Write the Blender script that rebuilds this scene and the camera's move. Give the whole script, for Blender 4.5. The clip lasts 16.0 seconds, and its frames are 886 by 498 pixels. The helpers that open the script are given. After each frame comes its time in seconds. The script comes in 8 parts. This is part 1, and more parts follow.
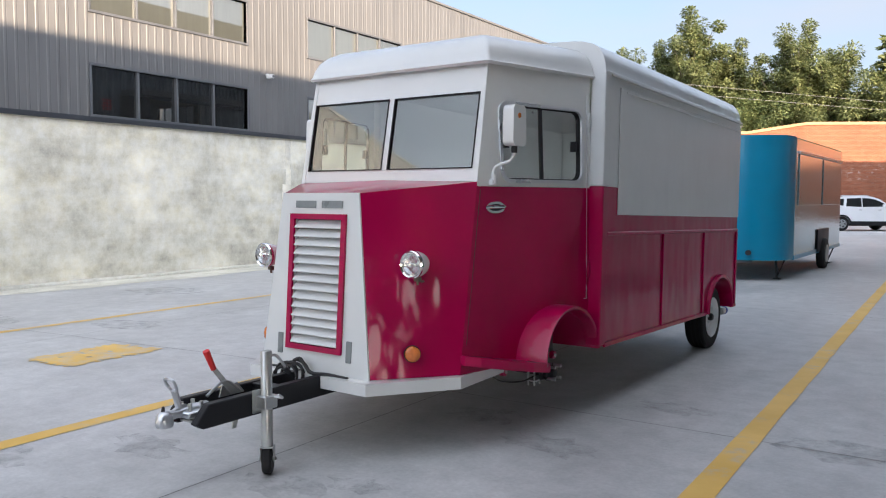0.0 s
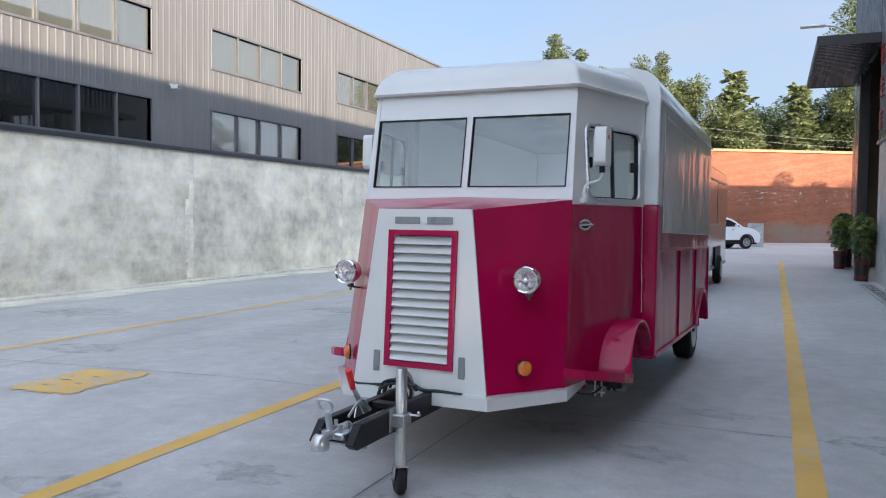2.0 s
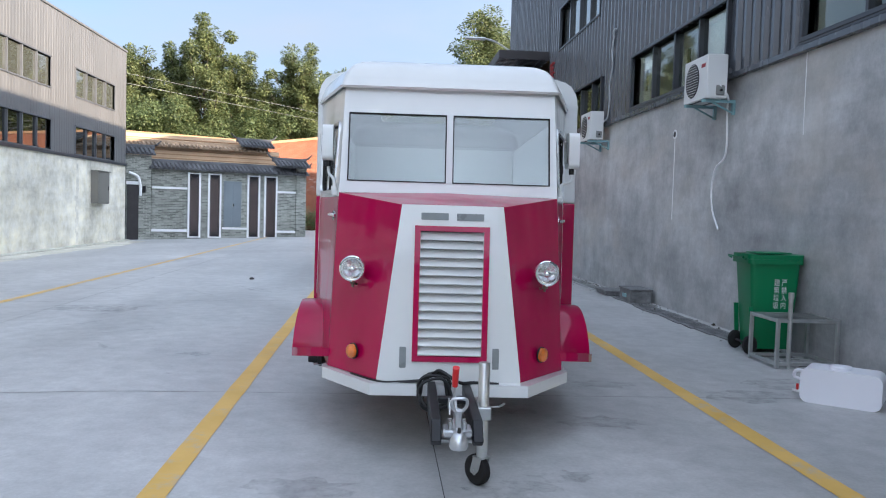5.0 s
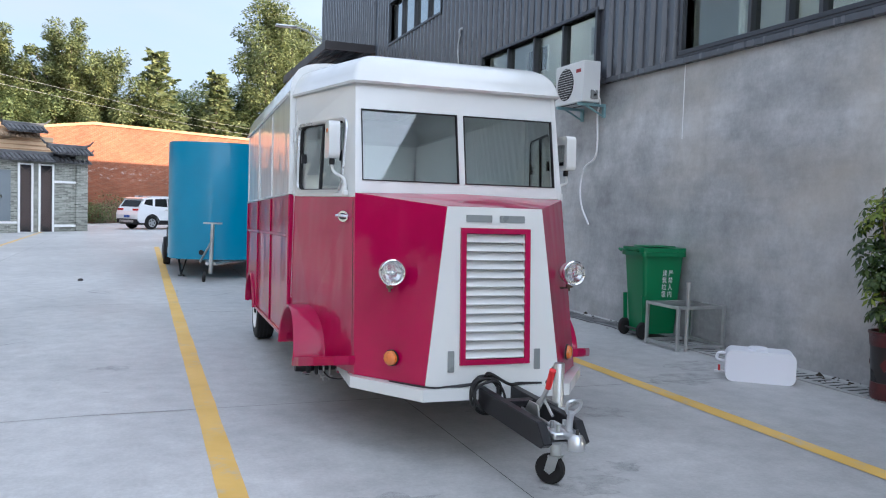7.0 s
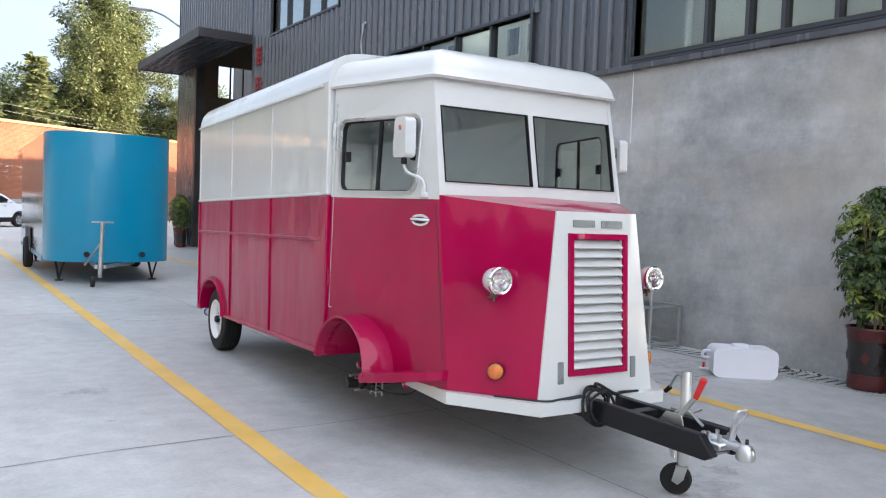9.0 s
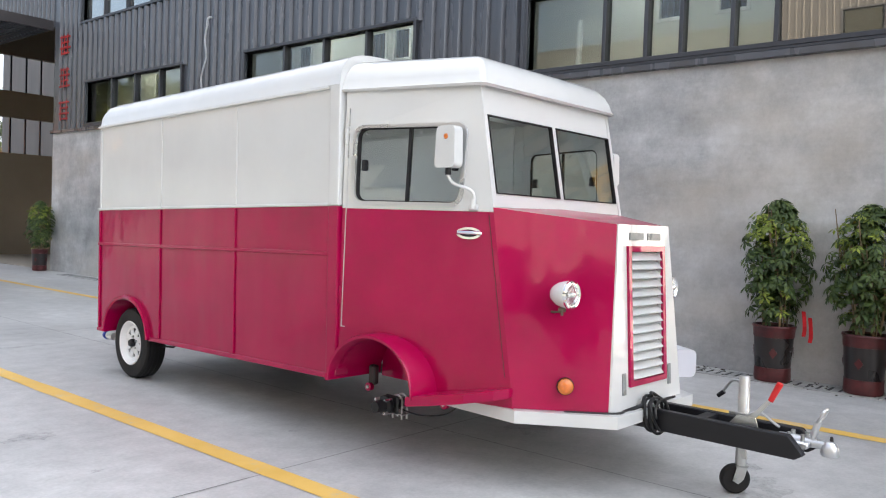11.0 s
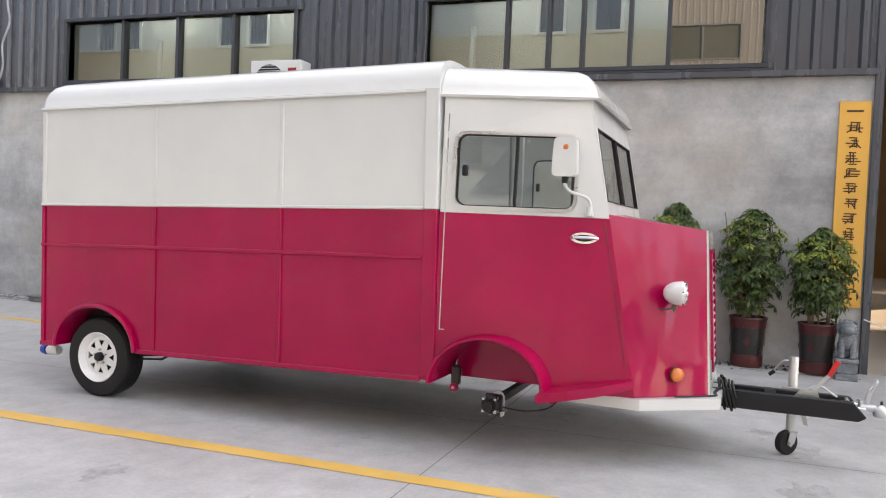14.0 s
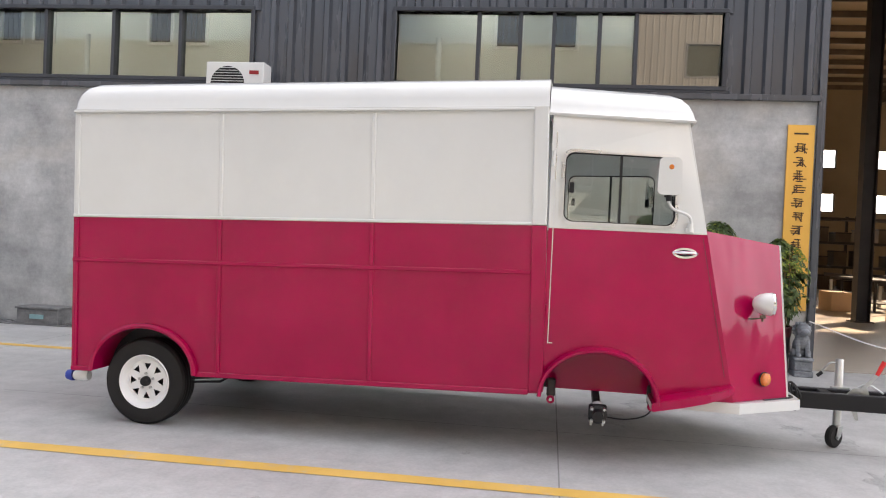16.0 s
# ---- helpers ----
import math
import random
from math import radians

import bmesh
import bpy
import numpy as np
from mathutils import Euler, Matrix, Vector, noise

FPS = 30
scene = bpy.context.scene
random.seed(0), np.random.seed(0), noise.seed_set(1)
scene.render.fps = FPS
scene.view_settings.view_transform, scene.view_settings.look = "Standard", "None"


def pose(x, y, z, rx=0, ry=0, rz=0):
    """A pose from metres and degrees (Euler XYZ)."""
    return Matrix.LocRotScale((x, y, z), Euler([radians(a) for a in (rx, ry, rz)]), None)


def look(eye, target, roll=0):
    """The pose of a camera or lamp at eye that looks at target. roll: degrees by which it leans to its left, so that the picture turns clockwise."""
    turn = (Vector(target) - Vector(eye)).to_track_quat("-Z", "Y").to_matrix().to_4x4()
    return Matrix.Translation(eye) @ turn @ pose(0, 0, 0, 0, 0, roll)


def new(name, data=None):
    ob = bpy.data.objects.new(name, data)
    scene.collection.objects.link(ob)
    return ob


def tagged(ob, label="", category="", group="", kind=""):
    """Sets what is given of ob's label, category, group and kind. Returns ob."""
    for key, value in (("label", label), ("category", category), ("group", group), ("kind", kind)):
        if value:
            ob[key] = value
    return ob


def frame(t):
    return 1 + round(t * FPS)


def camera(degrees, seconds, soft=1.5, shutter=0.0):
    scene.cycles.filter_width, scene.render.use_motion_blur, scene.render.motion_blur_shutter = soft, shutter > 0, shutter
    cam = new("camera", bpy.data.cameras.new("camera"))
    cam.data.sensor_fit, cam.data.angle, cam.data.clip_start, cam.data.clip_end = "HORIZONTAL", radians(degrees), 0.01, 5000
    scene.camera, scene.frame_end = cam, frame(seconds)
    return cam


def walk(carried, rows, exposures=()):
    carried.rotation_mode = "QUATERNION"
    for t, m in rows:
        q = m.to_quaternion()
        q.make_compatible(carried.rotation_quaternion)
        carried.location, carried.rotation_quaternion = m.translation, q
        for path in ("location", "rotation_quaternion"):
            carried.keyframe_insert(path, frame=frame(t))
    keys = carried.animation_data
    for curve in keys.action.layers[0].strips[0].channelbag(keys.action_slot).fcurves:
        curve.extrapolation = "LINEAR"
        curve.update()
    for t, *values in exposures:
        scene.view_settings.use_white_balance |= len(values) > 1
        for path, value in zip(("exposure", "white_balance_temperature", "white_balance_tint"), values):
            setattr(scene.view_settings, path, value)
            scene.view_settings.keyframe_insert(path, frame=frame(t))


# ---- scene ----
cam = camera(58.6, 16.0, 1.1)
PATH = [
    (0, (0.125, 0.091, 1.487), (-0.971, 1.758, 1.358), 0.2),
    (0.5, (-0.197, -0.077, 1.459), (-1.188, 1.657, 1.354), 0.4),
    (1, (-0.539, -0.258, 1.482), (-1.465, 1.512, 1.392), 0.6),
    (1.5, (-0.841, -0.509, 1.49), (-1.709, 1.291, 1.408), 0.7),
    (2, (-1.151, -0.663, 1.471), (-1.925, 1.18, 1.389), 0.7),
    (2.5, (-1.539, -0.827, 1.472), (-2.176, 1.067, 1.388), 0.8),
    (3, (-1.886, -1.014, 1.487), (-2.395, 0.918, 1.398), 0.7),
    (3.5, (-2.254, -1.109, 1.468), (-2.607, 0.857, 1.378), 0.9),
    (4, (-2.658, -1.187, 1.478), (-2.834, 0.803, 1.382), 1.3),
    (4.5, (-3.106, -1.213, 1.481), (-3.098, 0.784, 1.385), 1.5),
    (5, (-3.495, -1.139, 1.483), (-3.341, 0.853, 1.386), 1.7),
    (5.2, (-3.665, -1.125, 1.487), (-3.446, 0.861, 1.388), 1.75),
    (7.3, (-5.292, -0.597, 1.5), (-4.516, 1.243, 1.398), 1.9),
    (7.5, (-5.437, -0.499, 1.497), (-4.623, 1.325, 1.395), 2.0),
    (8, (-5.788, -0.26, 1.505), (-4.886, 1.522, 1.405), 1.9),
    (8.5, (-6.134, -0.022, 1.511), (-5.126, 1.702, 1.412), 1.9),
    (8.7, (-6.232, 0.083, 1.501), (-5.186, 1.785, 1.403), 2.0),
    (10.8, (-7.387, 1.356, 1.459), (-5.904, 2.697, 1.4), 2.2),
    (11, (-7.48, 1.478, 1.471), (-5.953, 2.768, 1.411), 2.1),
    (11.5, (-7.675, 1.815, 1.453), (-6.041, 2.968, 1.397), 2.3),
    (12, (-7.951, 2.125, 1.457), (-6.226, 3.136, 1.404), 2.4),
    (12.5, (-8.206, 2.413, 1.472), (-6.425, 3.322, 1.418), 2.4),
    (13, (-8.421, 2.768, 1.475), (-6.601, 3.596, 1.42), 2.4),
    (13.5, (-8.663, 3.135, 1.478), (-6.813, 3.894, 1.421), 2.5),
    (14, (-8.837, 3.537, 1.47), (-6.952, 4.204, 1.411), 2.5),
    (14.5, (-8.95, 3.938, 1.479), (-7.037, 4.519, 1.425), 2.5),
    (15, (-9.105, 4.343, 1.489), (-7.165, 4.827, 1.441), 2.5),
    (15.5, (-9.174, 4.77, 1.483), (-7.21, 5.146, 1.444), 2.6),
    (16, (-9.285, 5.264, 1.465), (-7.303, 5.531, 1.435), 2.6),
]
EXPOSURES = [(0.0, 1.29, 5820, 7.8), (1.5, 1.06, 5470, 6.8), (3.5, 1.02, 5370, 6.0), (5.2, 1.21, 5370, 5.8), (7.3, 1.40, 5520, 5.8), (8.7, 1.58, 5770, 6.3),
             (10.8, 1.88, 6120, 7.8), (12.5, 1.89, 6370, 9.3), (16.0, 1.84, 6520, 10.8)]
walk(cam, [(t, look(eye, target, roll)) for t, eye, target, roll in PATH],
     exposures=EXPOSURES)

# ---- world, sun ----
SUN_EL, SUN_AZ = 15.2, 128.0          # degrees above the horizon, compass-like from +y towards +x
world = bpy.data.worlds.new("world")
scene.world = world
world.use_nodes = True
wn, wl = world.node_tree.nodes, world.node_tree.links
wn.clear()
w_out = wn.new("ShaderNodeOutputWorld")
w_bg = wn.new("ShaderNodeBackground")
w_sky = wn.new("ShaderNodeTexSky")
w_sky.sky_type = "NISHITA"
w_sky.sun_disc = False
w_sky.sun_elevation = radians(SUN_EL)
w_sky.sun_rotation = radians(SUN_AZ)
w_sky.air_density, w_sky.dust_density, w_sky.ozone_density = 1.0, 2.0, 2.6
w_geo = wn.new("ShaderNodeTexCoord")
w_map = wn.new("ShaderNodeMapping")
w_map.inputs["Scale"].default_value = (1.0, 1.0, 3.2)
w_noise = wn.new("ShaderNodeTexNoise")
w_noise.inputs["Scale"].default_value = 2.1
w_noise.inputs["Detail"].default_value = 6.0
w_noise.inputs["Roughness"].default_value = 0.55
w_ramp = wn.new("ShaderNodeValToRGB")
w_ramp.color_ramp.elements[0].position, w_ramp.color_ramp.elements[1].position = 0.40, 0.72
w_mix = wn.new("ShaderNodeMixRGB")
# the thin cloud is brighter round the sun and duller away from it
w_dir = wn.new("ShaderNodeVectorMath")
w_dir.operation = "DOT_PRODUCT"
w_dir.inputs[1].default_value = (math.sin(radians(SUN_AZ)) * math.cos(radians(SUN_EL)), math.cos(radians(SUN_AZ)) * math.cos(radians(SUN_EL)), math.sin(radians(SUN_EL)))
w_glow = wn.new("ShaderNodeMapRange")
w_glow.inputs["From Min"].default_value, w_glow.inputs["From Max"].default_value = -0.6, 1.0
w_glow.interpolation_type = "SMOOTHSTEP"
w_glow.inputs["To Min"].default_value, w_glow.inputs["To Max"].default_value = 0.3, 1.5
w_cloud = wn.new("ShaderNodeVectorMath")
w_cloud.operation = "SCALE"
w_cloud.inputs[0].default_value = (10.2, 9.9, 10.2)
w_fac = wn.new("ShaderNodeMath")
w_fac.operation = "MULTIPLY_ADD"
w_fac.inputs[1].default_value = 0.34
w_fac.use_clamp = True
wl.new(w_geo.outputs["Generated"], w_map.inputs["Vector"])
wl.new(w_map.outputs["Vector"], w_noise.inputs["Vector"])
wl.new(w_noise.outputs["Fac"], w_ramp.inputs["Fac"])
# the thin cloud sheet thickens towards the zenith
w_sep = wn.new("ShaderNodeSeparateXYZ")
w_up = wn.new("ShaderNodeMapRange")
w_up.interpolation_type = "SMOOTHSTEP"
w_up.inputs["From Min"].default_value, w_up.inputs["From Max"].default_value = 0.2, 0.75
w_up.inputs["To Min"].default_value, w_up.inputs["To Max"].default_value = 0.56, 0.48
wl.new(w_geo.outputs["Generated"], w_sep.inputs[0])
wl.new(w_sep.outputs["Z"], w_up.inputs["Value"])
wl.new(w_up.outputs["Result"], w_fac.inputs[2])
wl.new(w_ramp.outputs["Color"], w_fac.inputs[0])
wl.new(w_fac.outputs[0], w_mix.inputs["Fac"])
wl.new(w_geo.outputs["Generated"], w_dir.inputs[0])
wl.new(w_dir.outputs["Value"], w_glow.inputs["Value"])
wl.new(w_glow.outputs["Result"], w_cloud.inputs["Scale"])
wl.new(w_cloud.outputs["Vector"], w_mix.inputs["Color2"])
wl.new(w_sky.outputs["Color"], w_mix.inputs["Color1"])
wl.new(w_mix.outputs["Color"], w_bg.inputs["Color"])
w_bg.inputs["Strength"].default_value = 0.11
wl.new(w_bg.outputs["Background"], w_out.inputs["Surface"])

sun = new("sun", bpy.data.lights.new("sun", "SUN"))
sun.data.energy, sun.data.angle, sun.data.color = 6.6, radians(0.5), (1.0, 0.74, 0.50)
a_el, a_az = radians(SUN_EL), radians(SUN_AZ)
sun_way = Vector((math.sin(a_az) * math.cos(a_el), math.cos(a_az) * math.cos(a_el), math.sin(a_el)))
sun.matrix_world = look(sun_way * 60, (0, 0, 0))


# ---- materials ----
def base_material(name, rough=0.6, metal=0.0, spec=0.5):
    m = bpy.data.materials.new(name)
    m.use_nodes = True
    b = m.node_tree.nodes["Principled BSDF"]
    b.inputs["Roughness"].default_value = rough
    b.inputs["Metallic"].default_value = metal
    b.inputs["Specular IOR Level"].default_value = spec
    return m, m.node_tree.nodes, m.node_tree.links, b


def noise_node(n, l, scale, detail=4.0, rough=0.55, stretch=(1, 1, 1), coords="Object"):
    tc = n.new("ShaderNodeTexCoord")
    mp = n.new("ShaderNodeMapping")
    mp.inputs["Scale"].default_value = stretch
    tx = n.new("ShaderNodeTexNoise")
    tx.inputs["Scale"].default_value = scale
    tx.inputs["Detail"].default_value = detail
    tx.inputs["Roughness"].default_value = rough
    l.new(tc.outputs[coords], mp.inputs["Vector"])
    l.new(mp.outputs["Vector"], tx.inputs["Vector"])
    return tx


def ramp_node(n, l, source, stops):
    r = n.new("ShaderNodeValToRGB")
    e = r.color_ramp.elements
    while len(e) < len(stops):
        e.new(0.5)
    for k, (p, c) in enumerate(stops):
        e[k].position = p
        e[k].color = (*c, 1) if len(c) == 3 else c
    l.new(source, r.inputs["Fac"])
    return r


def blend(n, l, fac, a, b, kind="MIX"):
    x = n.new("ShaderNodeMixRGB")
    x.blend_type = kind
    for key, v in (("Fac", fac), ("Color1", a), ("Color2", b)):
        if isinstance(v, (int, float)):
            x.inputs[key].default_value = v
        elif isinstance(v, tuple):
            x.inputs[key].default_value = (*v, 1)
        else:
            l.new(v, x.inputs[key])
    return x.outputs["Color"]


def bump(n, l, b, height, strength=0.2, distance=0.01):
    u = n.new("ShaderNodeBump")
    u.inputs["Strength"].default_value = strength
    u.inputs["Distance"].default_value = distance
    l.new(height, u.inputs["Height"])
    l.new(u.outputs["Normal"], b.inputs["Normal"])
    return u


def plain(name, colour, rough=0.5, metal=0.0, spec=0.5, vary=0.12, scale=6.0, relief=0.05, coat=0.0, island=0.0):
    """A surface with grain and stains at two scales."""
    m, n, l, b = base_material(name, rough, metal, spec)
    big = noise_node(n, l, scale * 0.25, 3)
    fine = noise_node(n, l, scale * 6, 4)
    lo = tuple(c * (1 - vary) for c in colour)
    hi = tuple(min(1, c * (1 + vary)) for c in colour)
    r = ramp_node(n, l, big.outputs["Fac"], [(0.3, lo), (0.7, hi)])
    out = blend(n, l, 0.35 * vary, r.outputs["Color"], fine.outputs["Color"], "OVERLAY")
    if island:
        info = n.new("ShaderNodeNewGeometry")
        rr = ramp_node(n, l, info.outputs["Random Per Island"], [(0.0, (1 - island,) * 3), (1.0, (1.0,) * 3)])
        out = blend(n, l, 1.0, out, rr.outputs["Color"], "MULTIPLY")
    l.new(out, b.inputs["Base Color"])
    rv = ramp_node(n, l, big.outputs["Fac"], [(0.3, (max(0, rough - 0.06),) * 3), (0.7, (min(1, rough + 0.06),) * 3)])
    l.new(rv.outputs["Color"], b.inputs["Roughness"])
    if relief:
        bump(n, l, b, fine.outputs["Fac"], relief, 0.004)
    b.inputs["Coat Weight"].default_value = coat
    b.inputs["Coat Roughness"].default_value = 0.06
    return m


def concrete_wall(name, dark, light, scale, rough=0.75, wiped=0.5, warm=None, patchy=0.4, grain=0.2, flat=(1, 1, 1.5)):
    """Trowelled grey cement with clouds, wipes and fine grain."""
    m, n, l, b = base_material(name, rough, 0, 0.4)
    cloud = noise_node(n, l, scale, 7, 0.62, flat)
    wipe = noise_node(n, l, scale * 2.2, 6, 0.65, (1, 0.22, 1.9))
    fine = noise_node(n, l, 26, 6, 0.7)
    r = ramp_node(n, l, cloud.outputs["Fac"], [(0.30, dark), (0.52, tuple((p + q) / 2 for p, q in zip(dark, light))), (0.72, light)])
    patch = noise_node(n, l, scale * 5.5, 6, 0.7, (1, 1, 0.8))
    c = blend(n, l, wiped, r.outputs["Color"], wipe.outputs["Fac"], "OVERLAY")
    c = blend(n, l, patchy, c, patch.outputs["Fac"], "OVERLAY")
    c = blend(n, l, grain, c, fine.outputs["Fac"], "OVERLAY")
    if warm:
        # tan patches: sunlight thrown back by windows, put into the cement colour
        sun_patch = noise_node(n, l, 0.5, 5, 0.6, (1, 0.6, 1.1))
        wr = ramp_node(n, l, sun_patch.outputs["Fac"], [(0.5, (0, 0, 0)), (0.72, (0.7, 0.7, 0.7))])
        c = blend(n, l, wr.outputs["Color"], c, warm)
    l.new(c, b.inputs["Base Color"])
    rv = ramp_node(n, l, wipe.outputs["Fac"], [(0.3, (rough - 0.12,) * 3), (0.7, (rough + 0.1,) * 3)])
    l.new(rv.outputs["Color"], b.inputs["Roughness"])
    bump(n, l, b, c, 0.12, 0.01)
    return m


M = {}
# yard floor: pale power-floated concrete, tyre marks and stains
m, n, l, b = base_material("yard_concrete", 0.55, 0, 0.45)
big = noise_node(n, l, 0.16, 5, 0.6)
mid = noise_node(n, l, 1.1, 6, 0.6, (1, 0.45, 1))
fine = noise_node(n, l, 38, 6, 0.7)
spots = noise_node(n, l, 1.9, 3, 0.5)
c = ramp_node(n, l, big.outputs["Fac"], [(0.3, (0.345, 0.345, 0.337)), (0.7, (0.475, 0.472, 0.46))]).outputs["Color"]
c = blend(n, l, 0.42, c, mid.outputs["Fac"], "OVERLAY")
patch = noise_node(n, l, 5.0, 6, 0.65)
c = blend(n, l, 0.32, c, patch.outputs["Fac"], "OVERLAY")
c = blend(n, l, 0.24, c, fine.outputs["Fac"], "OVERLAY")
sp = ramp_node(n, l, spots.outputs["Fac"], [(0.70, (0, 0, 0)), (0.80, (1, 1, 1))])
sf = n.new("ShaderNodeMath")
sf.operation = "MULTIPLY"
sf.inputs[1].default_value = 0.32
l.new(sp.outputs["Color"], sf.inputs[0])
c = blend(n, l, sf.outputs[0], c, (0.19, 0.19, 0.19))
l.new(c, b.inputs["Base Color"])
rv = ramp_node(n, l, mid.outputs["Fac"], [(0.3, (0.42,) * 3), (0.7, (0.66,) * 3)])
l.new(rv.outputs["Color"], b.inputs["Roughness"])
bump(n, l, b, fine.outputs["Fac"], 0.08, 0.004)
M["yard"] = m

# worn yellow road paint: the concrete shows through in flakes
def road_paint(name, worn, bare):
    m, n, l, b = base_material(name, 0.6, 0, 0.4)
    wear = noise_node(n, l, 4, 9, 0.75)
    soil = noise_node(n, l, 1.6, 4, 0.6)
    c = ramp_node(n, l, soil.outputs["Fac"], [(0.3, (0.60, 0.375, 0.075)), (0.7, (0.72, 0.475, 0.13))]).outputs["Color"]
    wr = ramp_node(n, l, wear.outputs["Fac"], [(worn, (0, 0, 0)), (bare, (0.9, 0.9, 0.9))])
    c = blend(n, l, wr.outputs["Color"], c, (0.42, 0.40, 0.35))
    l.new(c, b.inputs["Base Color"])
    return m


M["yellow"] = road_paint("line_paint", 0.53, 0.72)
M["yellow_old"] = road_paint("line_paint_faded", 0.43, 0.68)

M["wall_grey"] = concrete_wall("cement_grey", (0.225, 0.228, 0.225), (0.62, 0.622, 0.61), 0.42, 0.50, 0.42, (0.47, 0.42, 0.34), 0.6, 0.22, (1, 0.7, 1.6))
M["wall_pale"] = concrete_wall("cement_pale", (0.47, 0.445, 0.36), (1.0, 0.94, 0.77), 0.85, 0.8, 0.38, None, 0.62, 0.18, (1, 0.8, 1.1))
M["apron"] = concrete_wall("sandy_screed", (0.44, 0.425, 0.36), (0.72, 0.69, 0.58), 0.8, 0.85, 0.3, None, 0.5, 0.3)
M["wall_joint"] = concrete_wall("joint_filler", (0.52, 0.49, 0.40), (1.0, 0.94, 0.79), 1.6, 0.85, 0.3)
M["cover_old"] = concrete_wall("cover_old", (0.12, 0.12, 0.12), (0.25, 0.25, 0.245), 3.0, 0.85)
M["kerb"] = concrete_wall("cement_kerb", (0.30, 0.30, 0.29), (0.45, 0.45, 0.43), 2.0, 0.8)


def sheet_metal(name, colour, rough, streak):
    m, n, l, b = base_material(name, rough, 0.0, 0.6)
    st = noise_node(n, l, 3.0, 5, 0.6, (1, 1, 0.12))
    fine = noise_node(n, l, 30, 4, 0.6)
    lo, hi = tuple(c * (1 - streak) for c in colour), tuple(c * (1 + streak) for c in colour)
    r = ramp_node(n, l, st.outputs["Fac"], [(0.3, lo), (0.7, hi)])
    l.new(r.outputs["Color"], b.inputs["Base Color"])
    rv = ramp_node(n, l, st.outputs["Fac"], [(0.3, (rough - 0.08,) * 3), (0.7, (rough + 0.1,) * 3)])
    l.new(rv.outputs["Color"], b.inputs["Roughness"])
    bump(n, l, b, fine.outputs["Fac"], 0.04, 0.003)
    return m


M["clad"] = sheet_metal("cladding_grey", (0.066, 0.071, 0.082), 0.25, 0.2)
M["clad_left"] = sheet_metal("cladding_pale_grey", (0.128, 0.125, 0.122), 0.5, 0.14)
M["frame"] = plain("window_aluminium_grey", (0.042, 0.045, 0.052), 0.4, 0.2, 0.5, 0.1)
M["frame_left"] = plain("window_aluminium_pale", (0.105, 0.108, 0.115), 0.45, 0.1, 0.5, 0.15)
M["steel_dark"] = plain("steel_dark", (0.045, 0.04, 0.04), 0.5, 0.3, 0.5, 0.25)


def window_glass(name, tint, mirror, spread=0.0):
    """Coated facade glass: a body under a mirror film; spread sets the panes' tones apart."""
    m, n, l, b = base_material(name, 0.03, 0, 0.6)
    wob = noise_node(n, l, 0.9, 2)
    b.inputs["Base Color"].default_value = (*tint, 1)
    if spread:
        own = n.new("ShaderNodeObjectInfo")
        pr = ramp_node(n, l, own.outputs["Random"], [(0.0, tuple(c * (1 - spread) for c in tint)), (1.0, tuple(c * (1 + spread) for c in tint))])
        drip = noise_node(n, l, 7, 5, 0.65, (1, 1, 0.1))
        l.new(blend(n, l, 0.22, pr.outputs["Color"], drip.outputs["Fac"], "OVERLAY"), b.inputs["Base Color"])
    g = n.new("ShaderNodeBsdfGlossy")
    g.inputs["Color"].default_value = (0.86, 0.9, 0.88, 1)
    g.inputs["Roughness"].default_value = 0.015
    u = n.new("ShaderNodeBump")
    u.inputs["Strength"].default_value = 0.02
    u.inputs["Distance"].default_value = 0.05
    l.new(wob.outputs["Fac"], u.inputs["Height"])
    l.new(u.outputs["Normal"], g.inputs["Normal"])
    x = n.new("ShaderNodeMixShader")
    x.inputs["Fac"].default_value = mirror
    l.new(b.outputs["BSDF"], x.inputs[1])
    l.new(g.outputs["BSDF"], x.inputs[2])
    l.new(x.outputs[0], n["Material Output"].inputs["Surface"])
    return m


M["facade_glass"] = window_glass("facade_glass", (0.03, 0.034, 0.032), 0.17)
M["left_upper_glass"] = window_glass("left_upper_glass", (0.085, 0.087, 0.074), 0.13, 0.15)
M["left_glass"] = window_glass("left_glass", (0.016, 0.017, 0.017), 0.13)
M["beige_glass"] = window_glass("beige_glass", (0.185, 0.172, 0.145), 0.12, 0.1)
M["shop_glass"] = window_glass("shop_glass", (0.06, 0.062, 0.056), 0.34)


